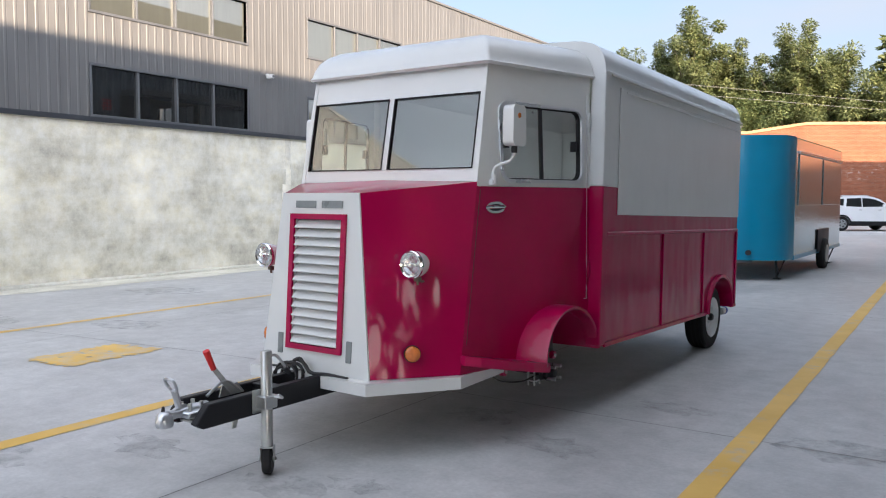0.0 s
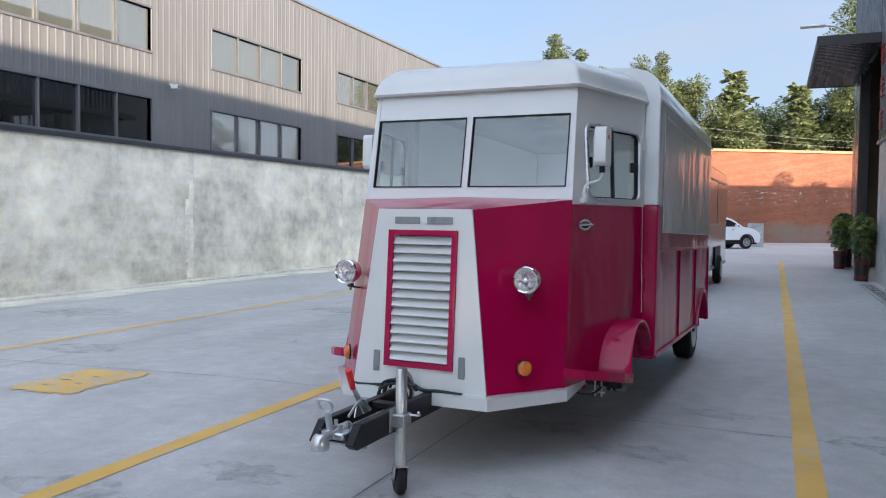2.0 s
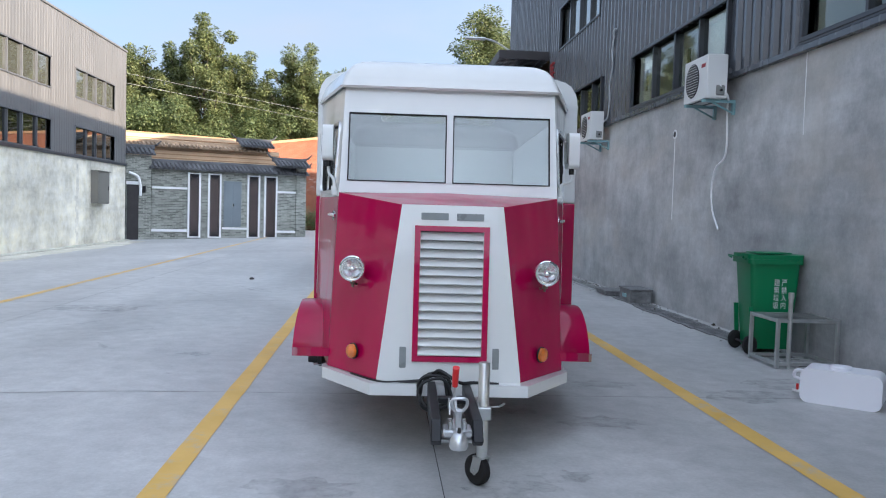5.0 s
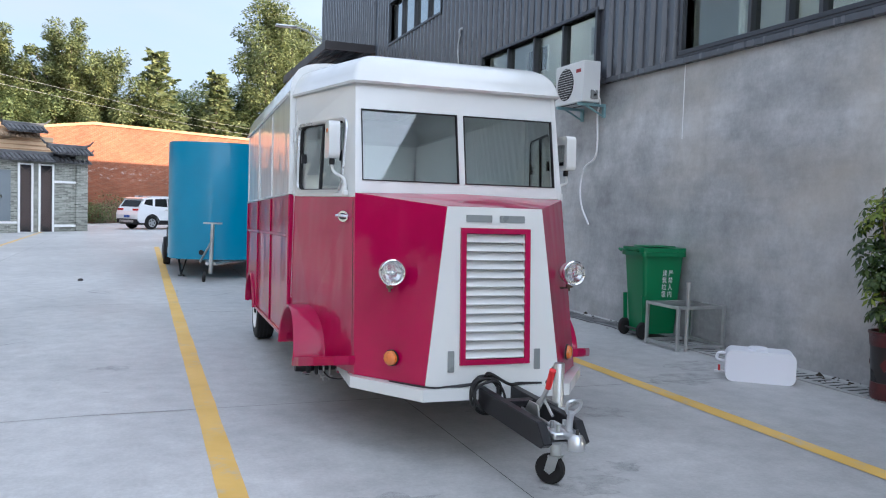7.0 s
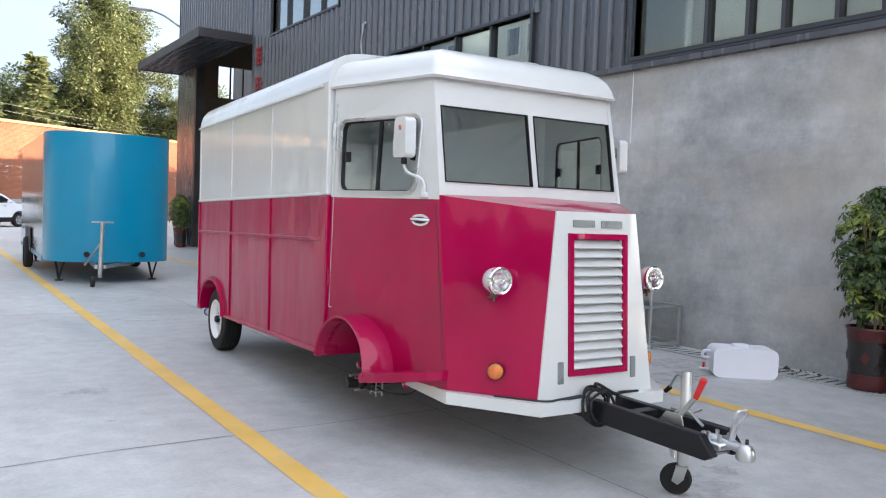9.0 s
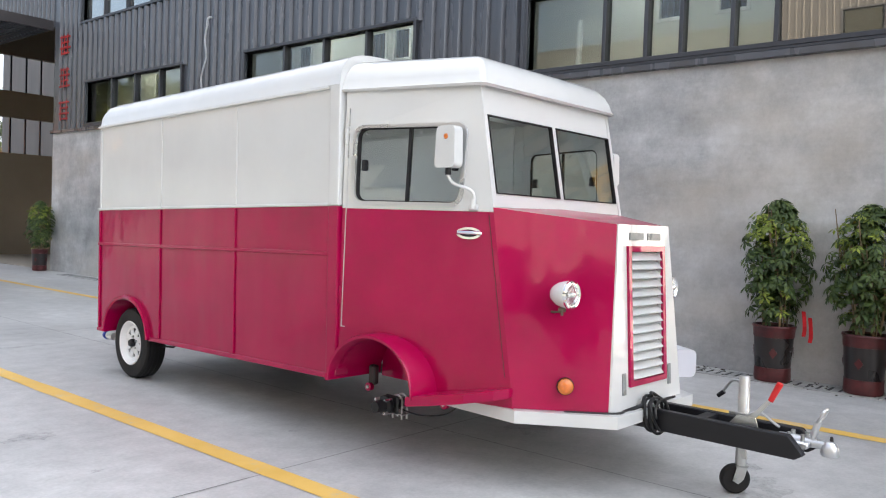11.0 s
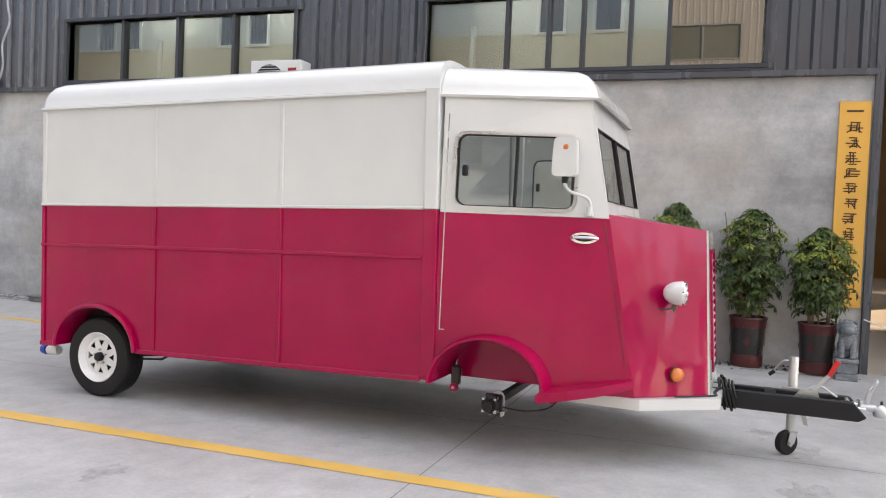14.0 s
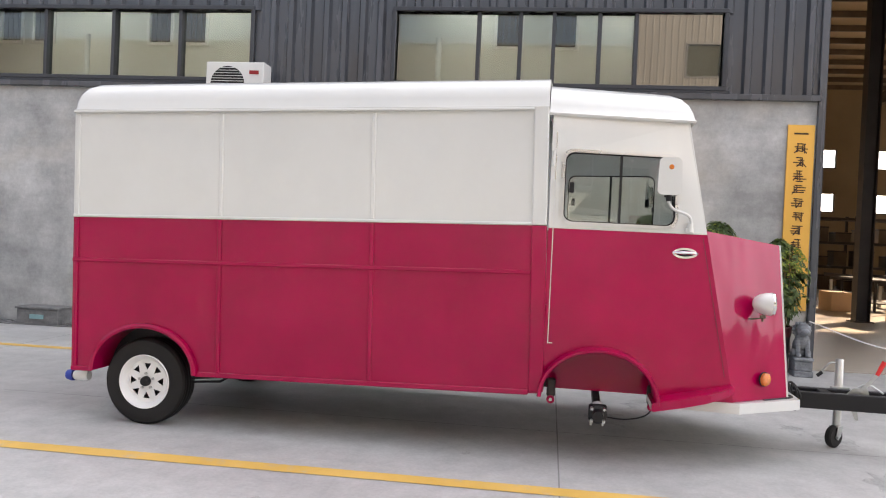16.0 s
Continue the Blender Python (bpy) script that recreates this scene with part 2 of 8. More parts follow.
def clear_glass(name, tint, film=0.07):
    """Clear sheet: see-through, glossier towards grazing views."""
    m = bpy.data.materials.new(name)
    m.use_nodes = True
    n, l = m.node_tree.nodes, m.node_tree.links
    n.remove(n["Principled BSDF"])
    t, g, x, f, p, a = (n.new(k) for k in ("ShaderNodeBsdfTransparent", "ShaderNodeBsdfGlossy", "ShaderNodeMixShader", "ShaderNodeLayerWeight", "ShaderNodeMath", "ShaderNodeMath"))
    t.inputs["Color"].default_value = (*tint, 1)
    g.inputs["Roughness"].default_value = 0.01
    f.inputs["Blend"].default_value = 0.5
    p.operation, a.operation = "POWER", "MULTIPLY_ADD"
    p.inputs[1].default_value = 4.0
    a.inputs[1].default_value, a.inputs[2].default_value = 0.8, film
    l.new(f.outputs["Facing"], p.inputs[0])
    l.new(p.outputs[0], a.inputs[0])
    l.new(a.outputs[0], x.inputs["Fac"])
    l.new(t.outputs["BSDF"], x.inputs[1])
    l.new(g.outputs["BSDF"], x.inputs[2])
    l.new(x.outputs[0], n["Material Output"].inputs["Surface"])
    return m


M["car_glass"] = clear_glass("tinted_glass", (0.93, 0.95, 0.92), 0.10)
M["screen_glass"] = clear_glass("windscreen_glass", (0.90, 0.93, 0.90), 0.10)
M["acrylic"] = clear_glass("acrylic", (0.9, 0.92, 0.92))
M["open_glass"] = clear_glass("hall_glass", (0.86, 0.89, 0.85), 0.06)


def car_paint(name, colour, vary=0.05, wave=0.05, rough=0.22, coat=1.0, spec=0.5):
    """Sprayed paint under a clear coat, a little wavy as hand-made sheet is."""
    m, n, l, b = base_material(name, rough, 0, spec)
    dust = noise_node(n, l, 2.2, 5, 0.6)
    wavy = noise_node(n, l, 2.6, 2, 0.45, (1, 1, 0.4))
    lo, hi = tuple(c * (1 - vary) for c in colour), tuple(min(1, c * (1 + vary)) for c in colour)
    r = ramp_node(n, l, dust.outputs["Fac"], [(0.3, lo), (0.7, hi)])
    l.new(r.outputs["Color"], b.inputs["Base Color"])
    b.inputs["Coat Weight"].default_value = coat
    b.inputs["Coat Roughness"].default_value = 0.07
    u = n.new("ShaderNodeBump")
    u.inputs["Strength"].default_value = wave
    u.inputs["Distance"].default_value = 0.08
    l.new(wavy.outputs["Fac"], u.inputs["Height"])
    l.new(u.outputs["Normal"], b.inputs["Normal"])
    l.new(u.outputs["Normal"], b.inputs["Coat Normal"])
    return m


M["red"] = car_paint("crimson_paint", (0.345, 0.0, 0.053), 0.11, 0.3, 0.30, 0.62, 0.05)
M["white"] = car_paint("white_paint", (0.66, 0.668, 0.65), 0.03, 0.2, 0.28, 0.8, 0.35)
M["tint"] = plain("tinted_black", (0.010, 0.011, 0.012), 0.22, 0, 0.2, 0.2, 3, 0)
M["blue"] = car_paint("turquoise_paint", (0.0, 0.205, 0.355), 0.06, 0.06, 0.3, 0.4)
M["blue_steel"] = plain("polished_sheet", (0.40, 0.52, 0.56), 0.10, 0.9, 0.5, 0.08, 1.6, 0.8)
M["suv_white"] = car_paint("car_white", (0.78, 0.79, 0.80), 0.02, 0.02, 0.25, 1.0)
M["inner_white"] = plain("lining_white", (0.82, 0.82, 0.79), 0.5, 0, 0.4, 0.03)
M["alu"] = plain("aluminium", (0.62, 0.63, 0.64), 0.3, 0.9, 0.5, 0.06)
M["galv"] = plain("galvanised_steel", (0.50, 0.51, 0.50), 0.36, 0.9, 0.5, 0.25, 12)
M["cast"] = plain("cast_zinc", (0.6, 0.61, 0.62), 0.32, 0.85, 0.5, 0.15, 14)
M["chrome"] = plain("chrome", (0.8, 0.8, 0.8), 0.08, 1.0, 0.5, 0.02, 4, 0)
M["black"] = plain("black_paint", (0.010, 0.010, 0.012), 0.42, 0, 0.35, 0.3)
M["rubber"] = plain("rubber", (0.017, 0.016, 0.016), 0.72, 0, 0.3, 0.3, 8, 0.15)
M["cable"] = plain("cable_black", (0.012, 0.012, 0.012), 0.55, 0, 0.4, 0.2)
M["plastic_grey"] = plain("reflector_grey", (0.20, 0.215, 0.215), 0.3, 0, 0.5, 0.12, 40, 0.3)
M["plastic_white"] = plain("plastic_white", (0.78, 0.78, 0.77), 0.35, 0, 0.5, 0.03)
M["wrap_grey"] = plain("pipe_wrap", (0.42, 0.43, 0.44), 0.6, 0, 0.3, 0.25, 14, 0.3)
M["red_grip"] = plain("red_grip", (0.62, 0.02, 0.02), 0.4, 0, 0.5, 0.08)
M["amber"] = plain("amber_lens", (0.66, 0.17, 0.012), 0.16, 0, 0.6, 0.25, 70, 0.8, 0.8)
m, n, l, b = base_material("lamp_lens", 0.06, 1.0, 0.5)
b.inputs["Base Color"].default_value = (0.62, 0.64, 0.65, 1)
wv = n.new("ShaderNodeTexWave")
wv.inputs["Scale"].default_value, wv.inputs["Distortion"].default_value = 38.0, 0.6
tcx = n.new("ShaderNodeTexCoord")
l.new(tcx.outputs["Object"], wv.inputs["Vector"])
cells = noise_node(n, l, 26, 2, 0.5)
hgt = blend(n, l, 0.6, wv.outputs["Fac"], cells.outputs["Fac"])
bump(n, l, b, hgt, 0.9, 0.012)
M["lens"] = m
M["wheel_white"] = plain("wheel_white", (0.78, 0.78, 0.78), 0.35, 0, 0.5, 0.04)
M["bin_green"] = plain("bin_green", (0.008, 0.165, 0.055), 0.42, 0, 0.5, 0.1, 5, 0.06)
M["letter_white"] = plain("letter_white", (0.75, 0.76, 0.74), 0.6, 0, 0.3, 0.04)
M["letter_dull"] = plain("letter_dull_red", (0.30, 0.012, 0.014), 0.5, 0, 0.4, 0.2)
M["letter_dark"] = plain("letter_dark", (0.05, 0.025, 0.01), 0.5, 0, 0.4, 0.1)
M["brass"] = plain("brass_plate", (0.72, 0.42, 0.09), 0.36, 0.45, 0.5, 0.12, 2.0, 0.05)
M["tank"] = plain("tank_plastic", (0.74, 0.74, 0.78), 0.38, 0, 0.5, 0.04, 3)
M["stone"] = concrete_wall("lion_stone", (0.14, 0.15, 0.165), (0.26, 0.275, 0.29), 9.0, 0.75)
M["litter"] = plain("litter_grit", (0.085, 0.072, 0.055), 0.9, 0, 0.2, 0.4, 20, 0.4, 0, 0.5)
M["soil"] = plain("pot_soil", (0.06, 0.045, 0.03), 0.95, 0, 0.2, 0.4, 20, 0.6)
M["pot_black"] = plain("pot_black", (0.02, 0.017, 0.016), 0.3, 0, 0.5, 0.3, 10)
M["pot_red"] = plain("pot_red", (0.075, 0.013, 0.013), 0.35, 0, 0.5, 0.35, 40, 0.4)
M["stem"] = plain("stem", (0.20, 0.15, 0.08), 0.8, 0, 0.3, 0.25, 20)
M["bark"] = plain("bark", (0.10, 0.08, 0.06), 0.9, 0, 0.3, 0.35, 8, 0.5)
M["ribbon"] = plain("ribbon_red", (0.55, 0.015, 0.02), 0.6, 0, 0.3, 0.12, 10)
M["wire"] = plain("wire_grey", (0.22, 0.22, 0.21), 0.5, 0, 0.4, 0.1)
M["ac_white"] = plain("casing_white", (0.68, 0.68, 0.66), 0.42, 0, 0.5, 0.06, 4)
M["bracket"] = plain("bracket_blue_green", (0.22, 0.36, 0.38), 0.55, 0.1, 0.5, 0.25, 12)
M["tile_grey"] = plain("roof_tile", (0.12, 0.12, 0.125), 0.75, 0, 0.3, 0.3, 5, 0.3, 0, 0.35)
# lit copy of the roof tile: the low sun's warmth is in the colour
M["tile_tan"] = plain("roof_tile_sunlit", (0.40, 0.29, 0.19), 0.8, 0, 0.3, 0.25, 5, 0.3, 0, 0.4)
M["lattice"] = plain("lattice_grey", (0.26, 0.20, 0.18), 0.7, 0, 0.3, 0.2, 10)
M["cabinet"] = plain("cabinet_grey", (0.19, 0.18, 0.155), 0.5, 0.1, 0.4, 0.15, 3)
M["white_trim"] = plain("white_trim", (0.82, 0.82, 0.81), 0.6, 0, 0.3, 0.05)
M["door_grey"] = plain("door_grey", (0.20, 0.23, 0.25), 0.5, 0, 0.4, 0.08)
M["coping_brick"] = plain("coping_brick", (0.40, 0.235, 0.125), 0.85, 0, 0.3, 0.2, 3, 0.2)
M["coping"] = plain("coping_tan", (0.58, 0.42, 0.27), 0.85, 0, 0.3, 0.15, 3, 0.2)
M["hall_floor"] = plain("hall_floor", (0.40, 0.36, 0.30), 0.4, 0, 0.4, 0.18, 2, 0.05)
M["hall_wall"] = plain("hall_wall", (0.33, 0.265, 0.18), 0.8, 0, 0.3, 0.12, 2)
M["gallery"] = plain("gallery_white", (0.72, 0.72, 0.69), 0.8, 0, 0.3, 0.08, 2)
M["hall_steel"] = plain("hall_steel", (0.14, 0.11, 0.08), 0.6, 0.1, 0.4, 0.25)
M["joint_pale"] = plain("joint_pale", (0.25, 0.25, 0.24), 0.9, 0, 0.2, 0.3, 8)
M["joint"] = plain("joint_fill", (0.07, 0.07, 0.07), 0.9, 0, 0.2, 0.3, 8)
M["cap_blue"] = plain("cap_blue", (0.02, 0.05, 0.35), 0.4, 0, 0.5, 0.1)
M["black_glass"] = window_glass("car_glass_dark", (0.012, 0.014, 0.015), 0.05)
M["lamp_red"] = plain("lamp_red", (0.4, 0.01, 0.01), 0.2, 0, 0.5, 0.1)
M["plate_blue"] = plain("plate_blue", (0.03, 0.08, 0.35), 0.4, 0, 0.4, 0.1)
# thin grime: fades into the concrete through noise
m, n, l, b = base_material("oil_stain", 0.5, 0, 0.4)
b.inputs["Base Color"].default_value = (0.13, 0.13, 0.13, 1)
ns = noise_node(n, l, 7, 6, 0.7)
rs_ = ramp_node(n, l, ns.outputs["Fac"], [(0.42, (0, 0, 0)), (0.76, (0.4, 0.4, 0.4))])
tr, mx = n.new("ShaderNodeBsdfTransparent"), n.new("ShaderNodeMixShader")
l.new(rs_.outputs["Color"], mx.inputs["Fac"])
l.new(tr.outputs["BSDF"], mx.inputs[1])
l.new(b.outputs["BSDF"], mx.inputs[2])
l.new(mx.outputs[0], n["Material Output"].inputs["Surface"])
M["stain"] = m


m, n, l, b = base_material("tube_light", 0.4, 0, 0.3)
b.inputs["Base Color"].default_value = (0.9, 0.9, 0.88, 1)
b.inputs["Emission Color"].default_value = (1.0, 0.97, 0.88, 1)
b.inputs["Emission Strength"].default_value = 8.5
M["tube_light"] = m


def brickwork(name, c1, c2, mortar, w, h, relief=0.3, salts=False):
    m, n, l, b = base_material(name, 0.85, 0, 0.3)
    tc = n.new("ShaderNodeTexCoord")
    sep, com = n.new("ShaderNodeSeparateXYZ"), n.new("ShaderNodeCombineXYZ")
    l.new(tc.outputs["Object"], sep.inputs[0])
    l.new(sep.outputs["X"], com.inputs["X"])
    l.new(sep.outputs["Z"], com.inputs["Y"])
    t = n.new("ShaderNodeTexBrick")
    t.inputs["Scale"].default_value = 1.0
    t.inputs["Brick Width"].default_value, t.inputs["Row Height"].default_value = w, h
    t.inputs["Mortar Size"].default_value = 0.006
    for key, v in (("Color1", c1), ("Color2", c2), ("Mortar", mortar)):
        t.inputs[key].default_value = (*v, 1)
    l.new(com.outputs[0], t.inputs["Vector"])
    big = noise_node(n, l, 0.35, 5, 0.6)
    fine = noise_node(n, l, 9, 5, 0.65)
    c = blend(n, l, 0.45, t.outputs["Color"], big.outputs["Fac"], "OVERLAY")
    c = blend(n, l, 0.25, c, fine.outputs["Fac"], "OVERLAY")
    if salts:
        # lime salts in flecks along one damp height, grey mud splash at the foot
        speck = noise_node(n, l, 2.6, 5, 0.75, (0.8, 1, 1.9))
        for z0, z1, stops, tone in ((2.1, 3.7, [(0.55, (0, 0, 0)), (0.66, (0.8, 0.8, 0.8))], (0.62, 0.56, 0.52)), (-2.0, 1.5, [(0.36, (0, 0, 0)), (0.6, (0.75, 0.75, 0.75))], (0.20, 0.17, 0.14))):
            band = n.new("ShaderNodeMapRange")
            band.interpolation_type = "SMOOTHSTEP"
            band.inputs["From Min"].default_value, band.inputs["From Max"].default_value = z1, z1 - 0.5
            l.new(sep.outputs["Z"], band.inputs["Value"])
            low = n.new("ShaderNodeMapRange")
            low.interpolation_type = "SMOOTHSTEP"
            low.inputs["From Min"].default_value, low.inputs["From Max"].default_value = z0, z0 + 1.3
            l.new(sep.outputs["Z"], low.inputs["Value"])
            fl = ramp_node(n, l, (speck if z0 > 0 else big).outputs["Fac"], stops)
            mu = [n.new("ShaderNodeMath") for _ in range(2)]
            for q in mu:
                q.operation = "MULTIPLY"
            l.new(band.outputs["Result"], mu[0].inputs[0])
            l.new(low.outputs["Result"], mu[0].inputs[1])
            l.new(mu[0].outputs[0], mu[1].inputs[0])
            l.new(fl.outputs["Color"], mu[1].inputs[1])
            c = blend(n, l, mu[1].outputs[0], c, tone)
    l.new(c, b.inputs["Base Color"])
    bump(n, l, b, t.outputs["Fac"], -relief, 0.01)
    return m


M["brick_orange"] = brickwork("brick_orange", (0.27, 0.088, 0.042), (0.195, 0.062, 0.030), (0.29, 0.18, 0.12), 0.26, 0.075, 0.3, True)
M["brick_grey"] = brickwork("brick_grey", (0.33, 0.335, 0.295), (0.145, 0.15, 0.13), (0.44, 0.44, 0.39), 0.26, 0.075)


def foliage(name, dark, light, sheen=0.4):
    m, n, l, b = base_material(name, 0.5, 0, sheen)
    info = n.new("ShaderNodeNewGeometry")
    big = noise_node(n, l, 0.5, 3)
    r = ramp_node(n, l, info.outputs["Random Per Island"], [(0.0, dark), (0.55, tuple((p + q) / 2 for p, q in zip(dark, light))), (1.0, light)])
    c = blend(n, l, 0.4, r.outputs["Color"], big.outputs["Fac"], "OVERLAY")
    l.new(c, b.inputs["Base Color"])
    t = n.new("ShaderNodeBsdfTranslucent")
    l.new(c, t.inputs["Color"])
    x = n.new("ShaderNodeMixShader")
    x.inputs["Fac"].default_value = 0.38
    l.new(b.outputs["BSDF"], x.inputs[1])
    l.new(t.outputs["BSDF"], x.inputs[2])
    l.new(x.outputs[0], n["Material Output"].inputs["Surface"])
    return m


M["leaf_tree"] = foliage("leaf_tree", (0.075, 0.10, 0.036), (0.31, 0.335, 0.145))
M["leaf_tree_dark"] = foliage("leaf_tree_dark", (0.065, 0.096, 0.036), (0.26, 0.30, 0.125))
M["leaf_pot"] = foliage("leaf_pot", (0.032, 0.062, 0.018), (0.13, 0.185, 0.045), 0.5)
# new growth, with the reflected sun on the plant tops put into its yellow
M["leaf_new_sunlit"] = foliage("leaf_new_sunlit", (0.16, 0.22, 0.035), (0.36, 0.42, 0.06), 0.5)


# ---- mesh helpers ----
def mesh_of(bm, name, material, smooth=False):
    bmesh.ops.recalc_face_normals(bm, faces=bm.faces[:])
    me = bpy.data.meshes.new(name)
    bm.to_mesh(me)
    bm.free()
    for mm in material if isinstance(material, (list, tuple)) else [material]:
        me.materials.append(mm)
    if smooth:
        me.polygons.foreach_set("use_smooth", [True] * len(me.polygons))
        me.set_sharp_from_angle(angle=radians(38))
    return me


def part(name, bm, material, parent, label="", smooth=False):
    ob = new(name, mesh_of(bm, name, material, smooth))
    if parent:
        ob.parent = parent
    if label:
        ob["label"] = label
    return ob


def share(name, me, parent, m):
    """Another object on the same mesh."""
    ob = new(name, me)
    ob.parent = parent
    ob.matrix_basis = m
    return ob


def thing(name, label, category, at=(0, 0, 0), turn=0.0, group="", kind=""):
    ob = new(name)
    ob.empty_display_size = 0.1
    ob.matrix_basis = pose(*at, 0, 0, turn)
    return tagged(ob, label, category, group, kind)


def structure(name, bm, material, label="", smooth=False):
    return tagged(part(name, bm, material, None, "", smooth), label, "", "", "structure")


def box(bm, x0, x1, y0, y1, z0, z1, bevel=0.0, seg=1):
    vs = [bm.verts.new((x, y, z)) for x in (x0, x1) for y in (y0, y1) for z in (z0, z1)]
    fs = [bm.faces.new([vs[i] for i in q]) for q in ((0, 1, 3, 2), (4, 6, 7, 5), (0, 4, 5, 1), (2, 3, 7, 6), (0, 2, 6, 4), (1, 5, 7, 3))]
    if bevel:
        es = list({e for f in fs for e in f.edges})
        bmesh.ops.bevel(bm, geom=es, offset=bevel, segments=seg, profile=0.5, affect="EDGES")
    return bm


def boxed(*a, **k):
    return box(bmesh.new(), *a, **k)


def rod(bm, p0, p1, r0, r1=None, seg=12, caps=True):
    p0, p1 = Vector(p0), Vector(p1)
    r1 = r0 if r1 is None else r1
    q = (p1 - p0).to_track_quat("Z", "Y")
    rings = []
    for p, r in ((p0, r0), (p1, r1)):
        rings.append([bm.verts.new(p + q @ Vector((r * math.cos(2 * math.pi * k / seg), r * math.sin(2 * math.pi * k / seg), 0))) for k in range(seg)])
    for k in range(seg):
        bm.faces.new((rings[0][k], rings[0][(k + 1) % seg], rings[1][(k + 1) % seg], rings[1][k]))
    if caps:
        bm.faces.new(rings[0][::-1])
        bm.faces.new(rings[1])
    return bm


def tube(bm, pts, r, seg=8, taper=1.0):
    """A round bar along points."""
    pts = [Vector(p) for p in pts]
    rings = []
    for k, p in enumerate(pts):
        d = (pts[min(k + 1, len(pts) - 1)] - pts[max(k - 1, 0)]).normalized()
        q = d.to_track_quat("Z", "Y")
        rr = r * (1 + (taper - 1) * k / max(1, len(pts) - 1))
        rings.append([bm.verts.new(p + q @ Vector((rr * math.cos(2 * math.pi * j / seg), rr * math.sin(2 * math.pi * j / seg), 0))) for j in range(seg)])
    for a, c in zip(rings, rings[1:]):
        # match the rings so that the skin does not twist
        off = min(range(seg), key=lambda o: (a[0].co - c[o].co).length)
        for j in range(seg):
            bm.faces.new((a[j], a[(j + 1) % seg], c[(j + 1 + off) % seg], c[(j + off) % seg]))
    bm.faces.new(rings[0][::-1])
    bm.faces.new(rings[-1])
    return bm


def curve_pts(ctrl, steps=8):
    """A smooth line through control points."""
    c = [Vector(p) for p in ctrl]
    c = [2 * c[0] - c[1]] + c + [2 * c[-1] - c[-2]]
    out = []
    for k in range(1, len(c) - 2):
        for s in range(steps):
            t = s / steps
            a, b2, d, e = c[k - 1], c[k], c[k + 1], c[k + 2]
            out.append(0.5 * ((2 * b2) + (d - a) * t + (2 * a - 5 * b2 + 4 * d - e) * t * t + (3 * b2 - a - 3 * d + e) * t ** 3))
    out.append(c[-2])
    return out


def lathe(bm, prof, seg=24, axis="Z", at=(0, 0, 0), caps=True):
    """A turned body from (radius, height) pairs."""
    at = Vector(at)

    def put(r, h, a):
        x, y = r * math.cos(a), r * math.sin(a)
        return at + (Vector((x, y, h)) if axis == "Z" else Vector((h, x, y)) if axis == "X" else Vector((x, h, y)))

    rings = [[bm.verts.new(put(r, h, 2 * math.pi * k / seg)) for k in range(seg)] for r, h in prof]
    for a, c in zip(rings, rings[1:]):
        for k in range(seg):
            bm.faces.new((a[k], a[(k + 1) % seg], c[(k + 1) % seg], c[k]))
    if caps:
        bm.faces.new(rings[0][::-1])
        bm.faces.new(rings[-1])
    return bm


def rounded(x0, x1, y0, y1, r, n=5):
    """A rectangle's outline with round corners."""
    out = []
    for cx, cy, a0 in ((x1 - r, y1 - r, 0), (x0 + r, y1 - r, 90), (x0 + r, y0 + r, 180), (x1 - r, y0 + r, 270)):
        for k in range(n + 1):
            a = radians(a0 + 90 * k / n)
            out.append((cx + r * math.cos(a), cy + r * math.sin(a)))
    return out


def plate(bm, outer, holes, place, thick):
    """A sheet with openings: loops in two coordinates, laid into space by place(p, q, depth)."""
    flat = bmesh.new()
    loops = [outer, *holes]
    es, made = [], []
    for lp in loops:
        vs = [flat.verts.new((p, q, 0)) for p, q in lp]
        made.append(vs)
        es += [flat.edges.new((vs[k], vs[(k + 1) % len(vs)])) for k in range(len(vs))]
    bmesh.ops.triangle_fill(flat, use_beauty=True, edges=es)
    flat.verts.index_update()
    front = [bm.verts.new(place(v.co.x, v.co.y, 0.0)) for v in flat.verts]
    back = [bm.verts.new(place(v.co.x, v.co.y, thick)) for v in flat.verts]
    for fc in flat.faces:
        ids = [v.index for v in fc.verts]
        bm.faces.new([front[i] for i in ids])
        bm.faces.new([back[i] for i in reversed(ids)])
    for vs in made:
        for k in range(len(vs)):
            i, j = vs[k].index, vs[(k + 1) % len(vs)].index
            bm.faces.new((front[i], front[j], back[j], back[i]))
    flat.free()
    return bm


def slab(bm, pts, d):
    """A polygon in space pushed along d."""
    a = [bm.verts.new(p) for p in pts]
    c = [bm.verts.new(Vector(p) + Vector(d)) for p in pts]
    bm.faces.new(a)
    bm.faces.new(c[::-1])
    for k in range(len(a)):
        bm.faces.new((a[k], a[(k + 1) % len(a)], c[(k + 1) % len(a)], c[k]))
    return bm


# ---- ground and markings ----
def ground_z(x):
    """The yard falls gently to the drain along the far facade."""
    return 0.0 if x > -5.5 else max(-0.26, -0.26 * (-5.5 - x) / 9.3)


bm = bmesh.new()
xs = (-420, -14.8, -5.5, 420)
ys = (-400, 500)
rows_ = [[bm.verts.new((x, y, ground_z(x))) for x in xs] for y in ys]
for k in range(len(xs) - 1):
    bm.faces.new((rows_[0][k], rows_[0][k + 1], rows_[1][k + 1], rows_[1][k]))
ground = structure("ground", bm, M["yard"], "pale grey concrete yard floor with stains and tyre marks")


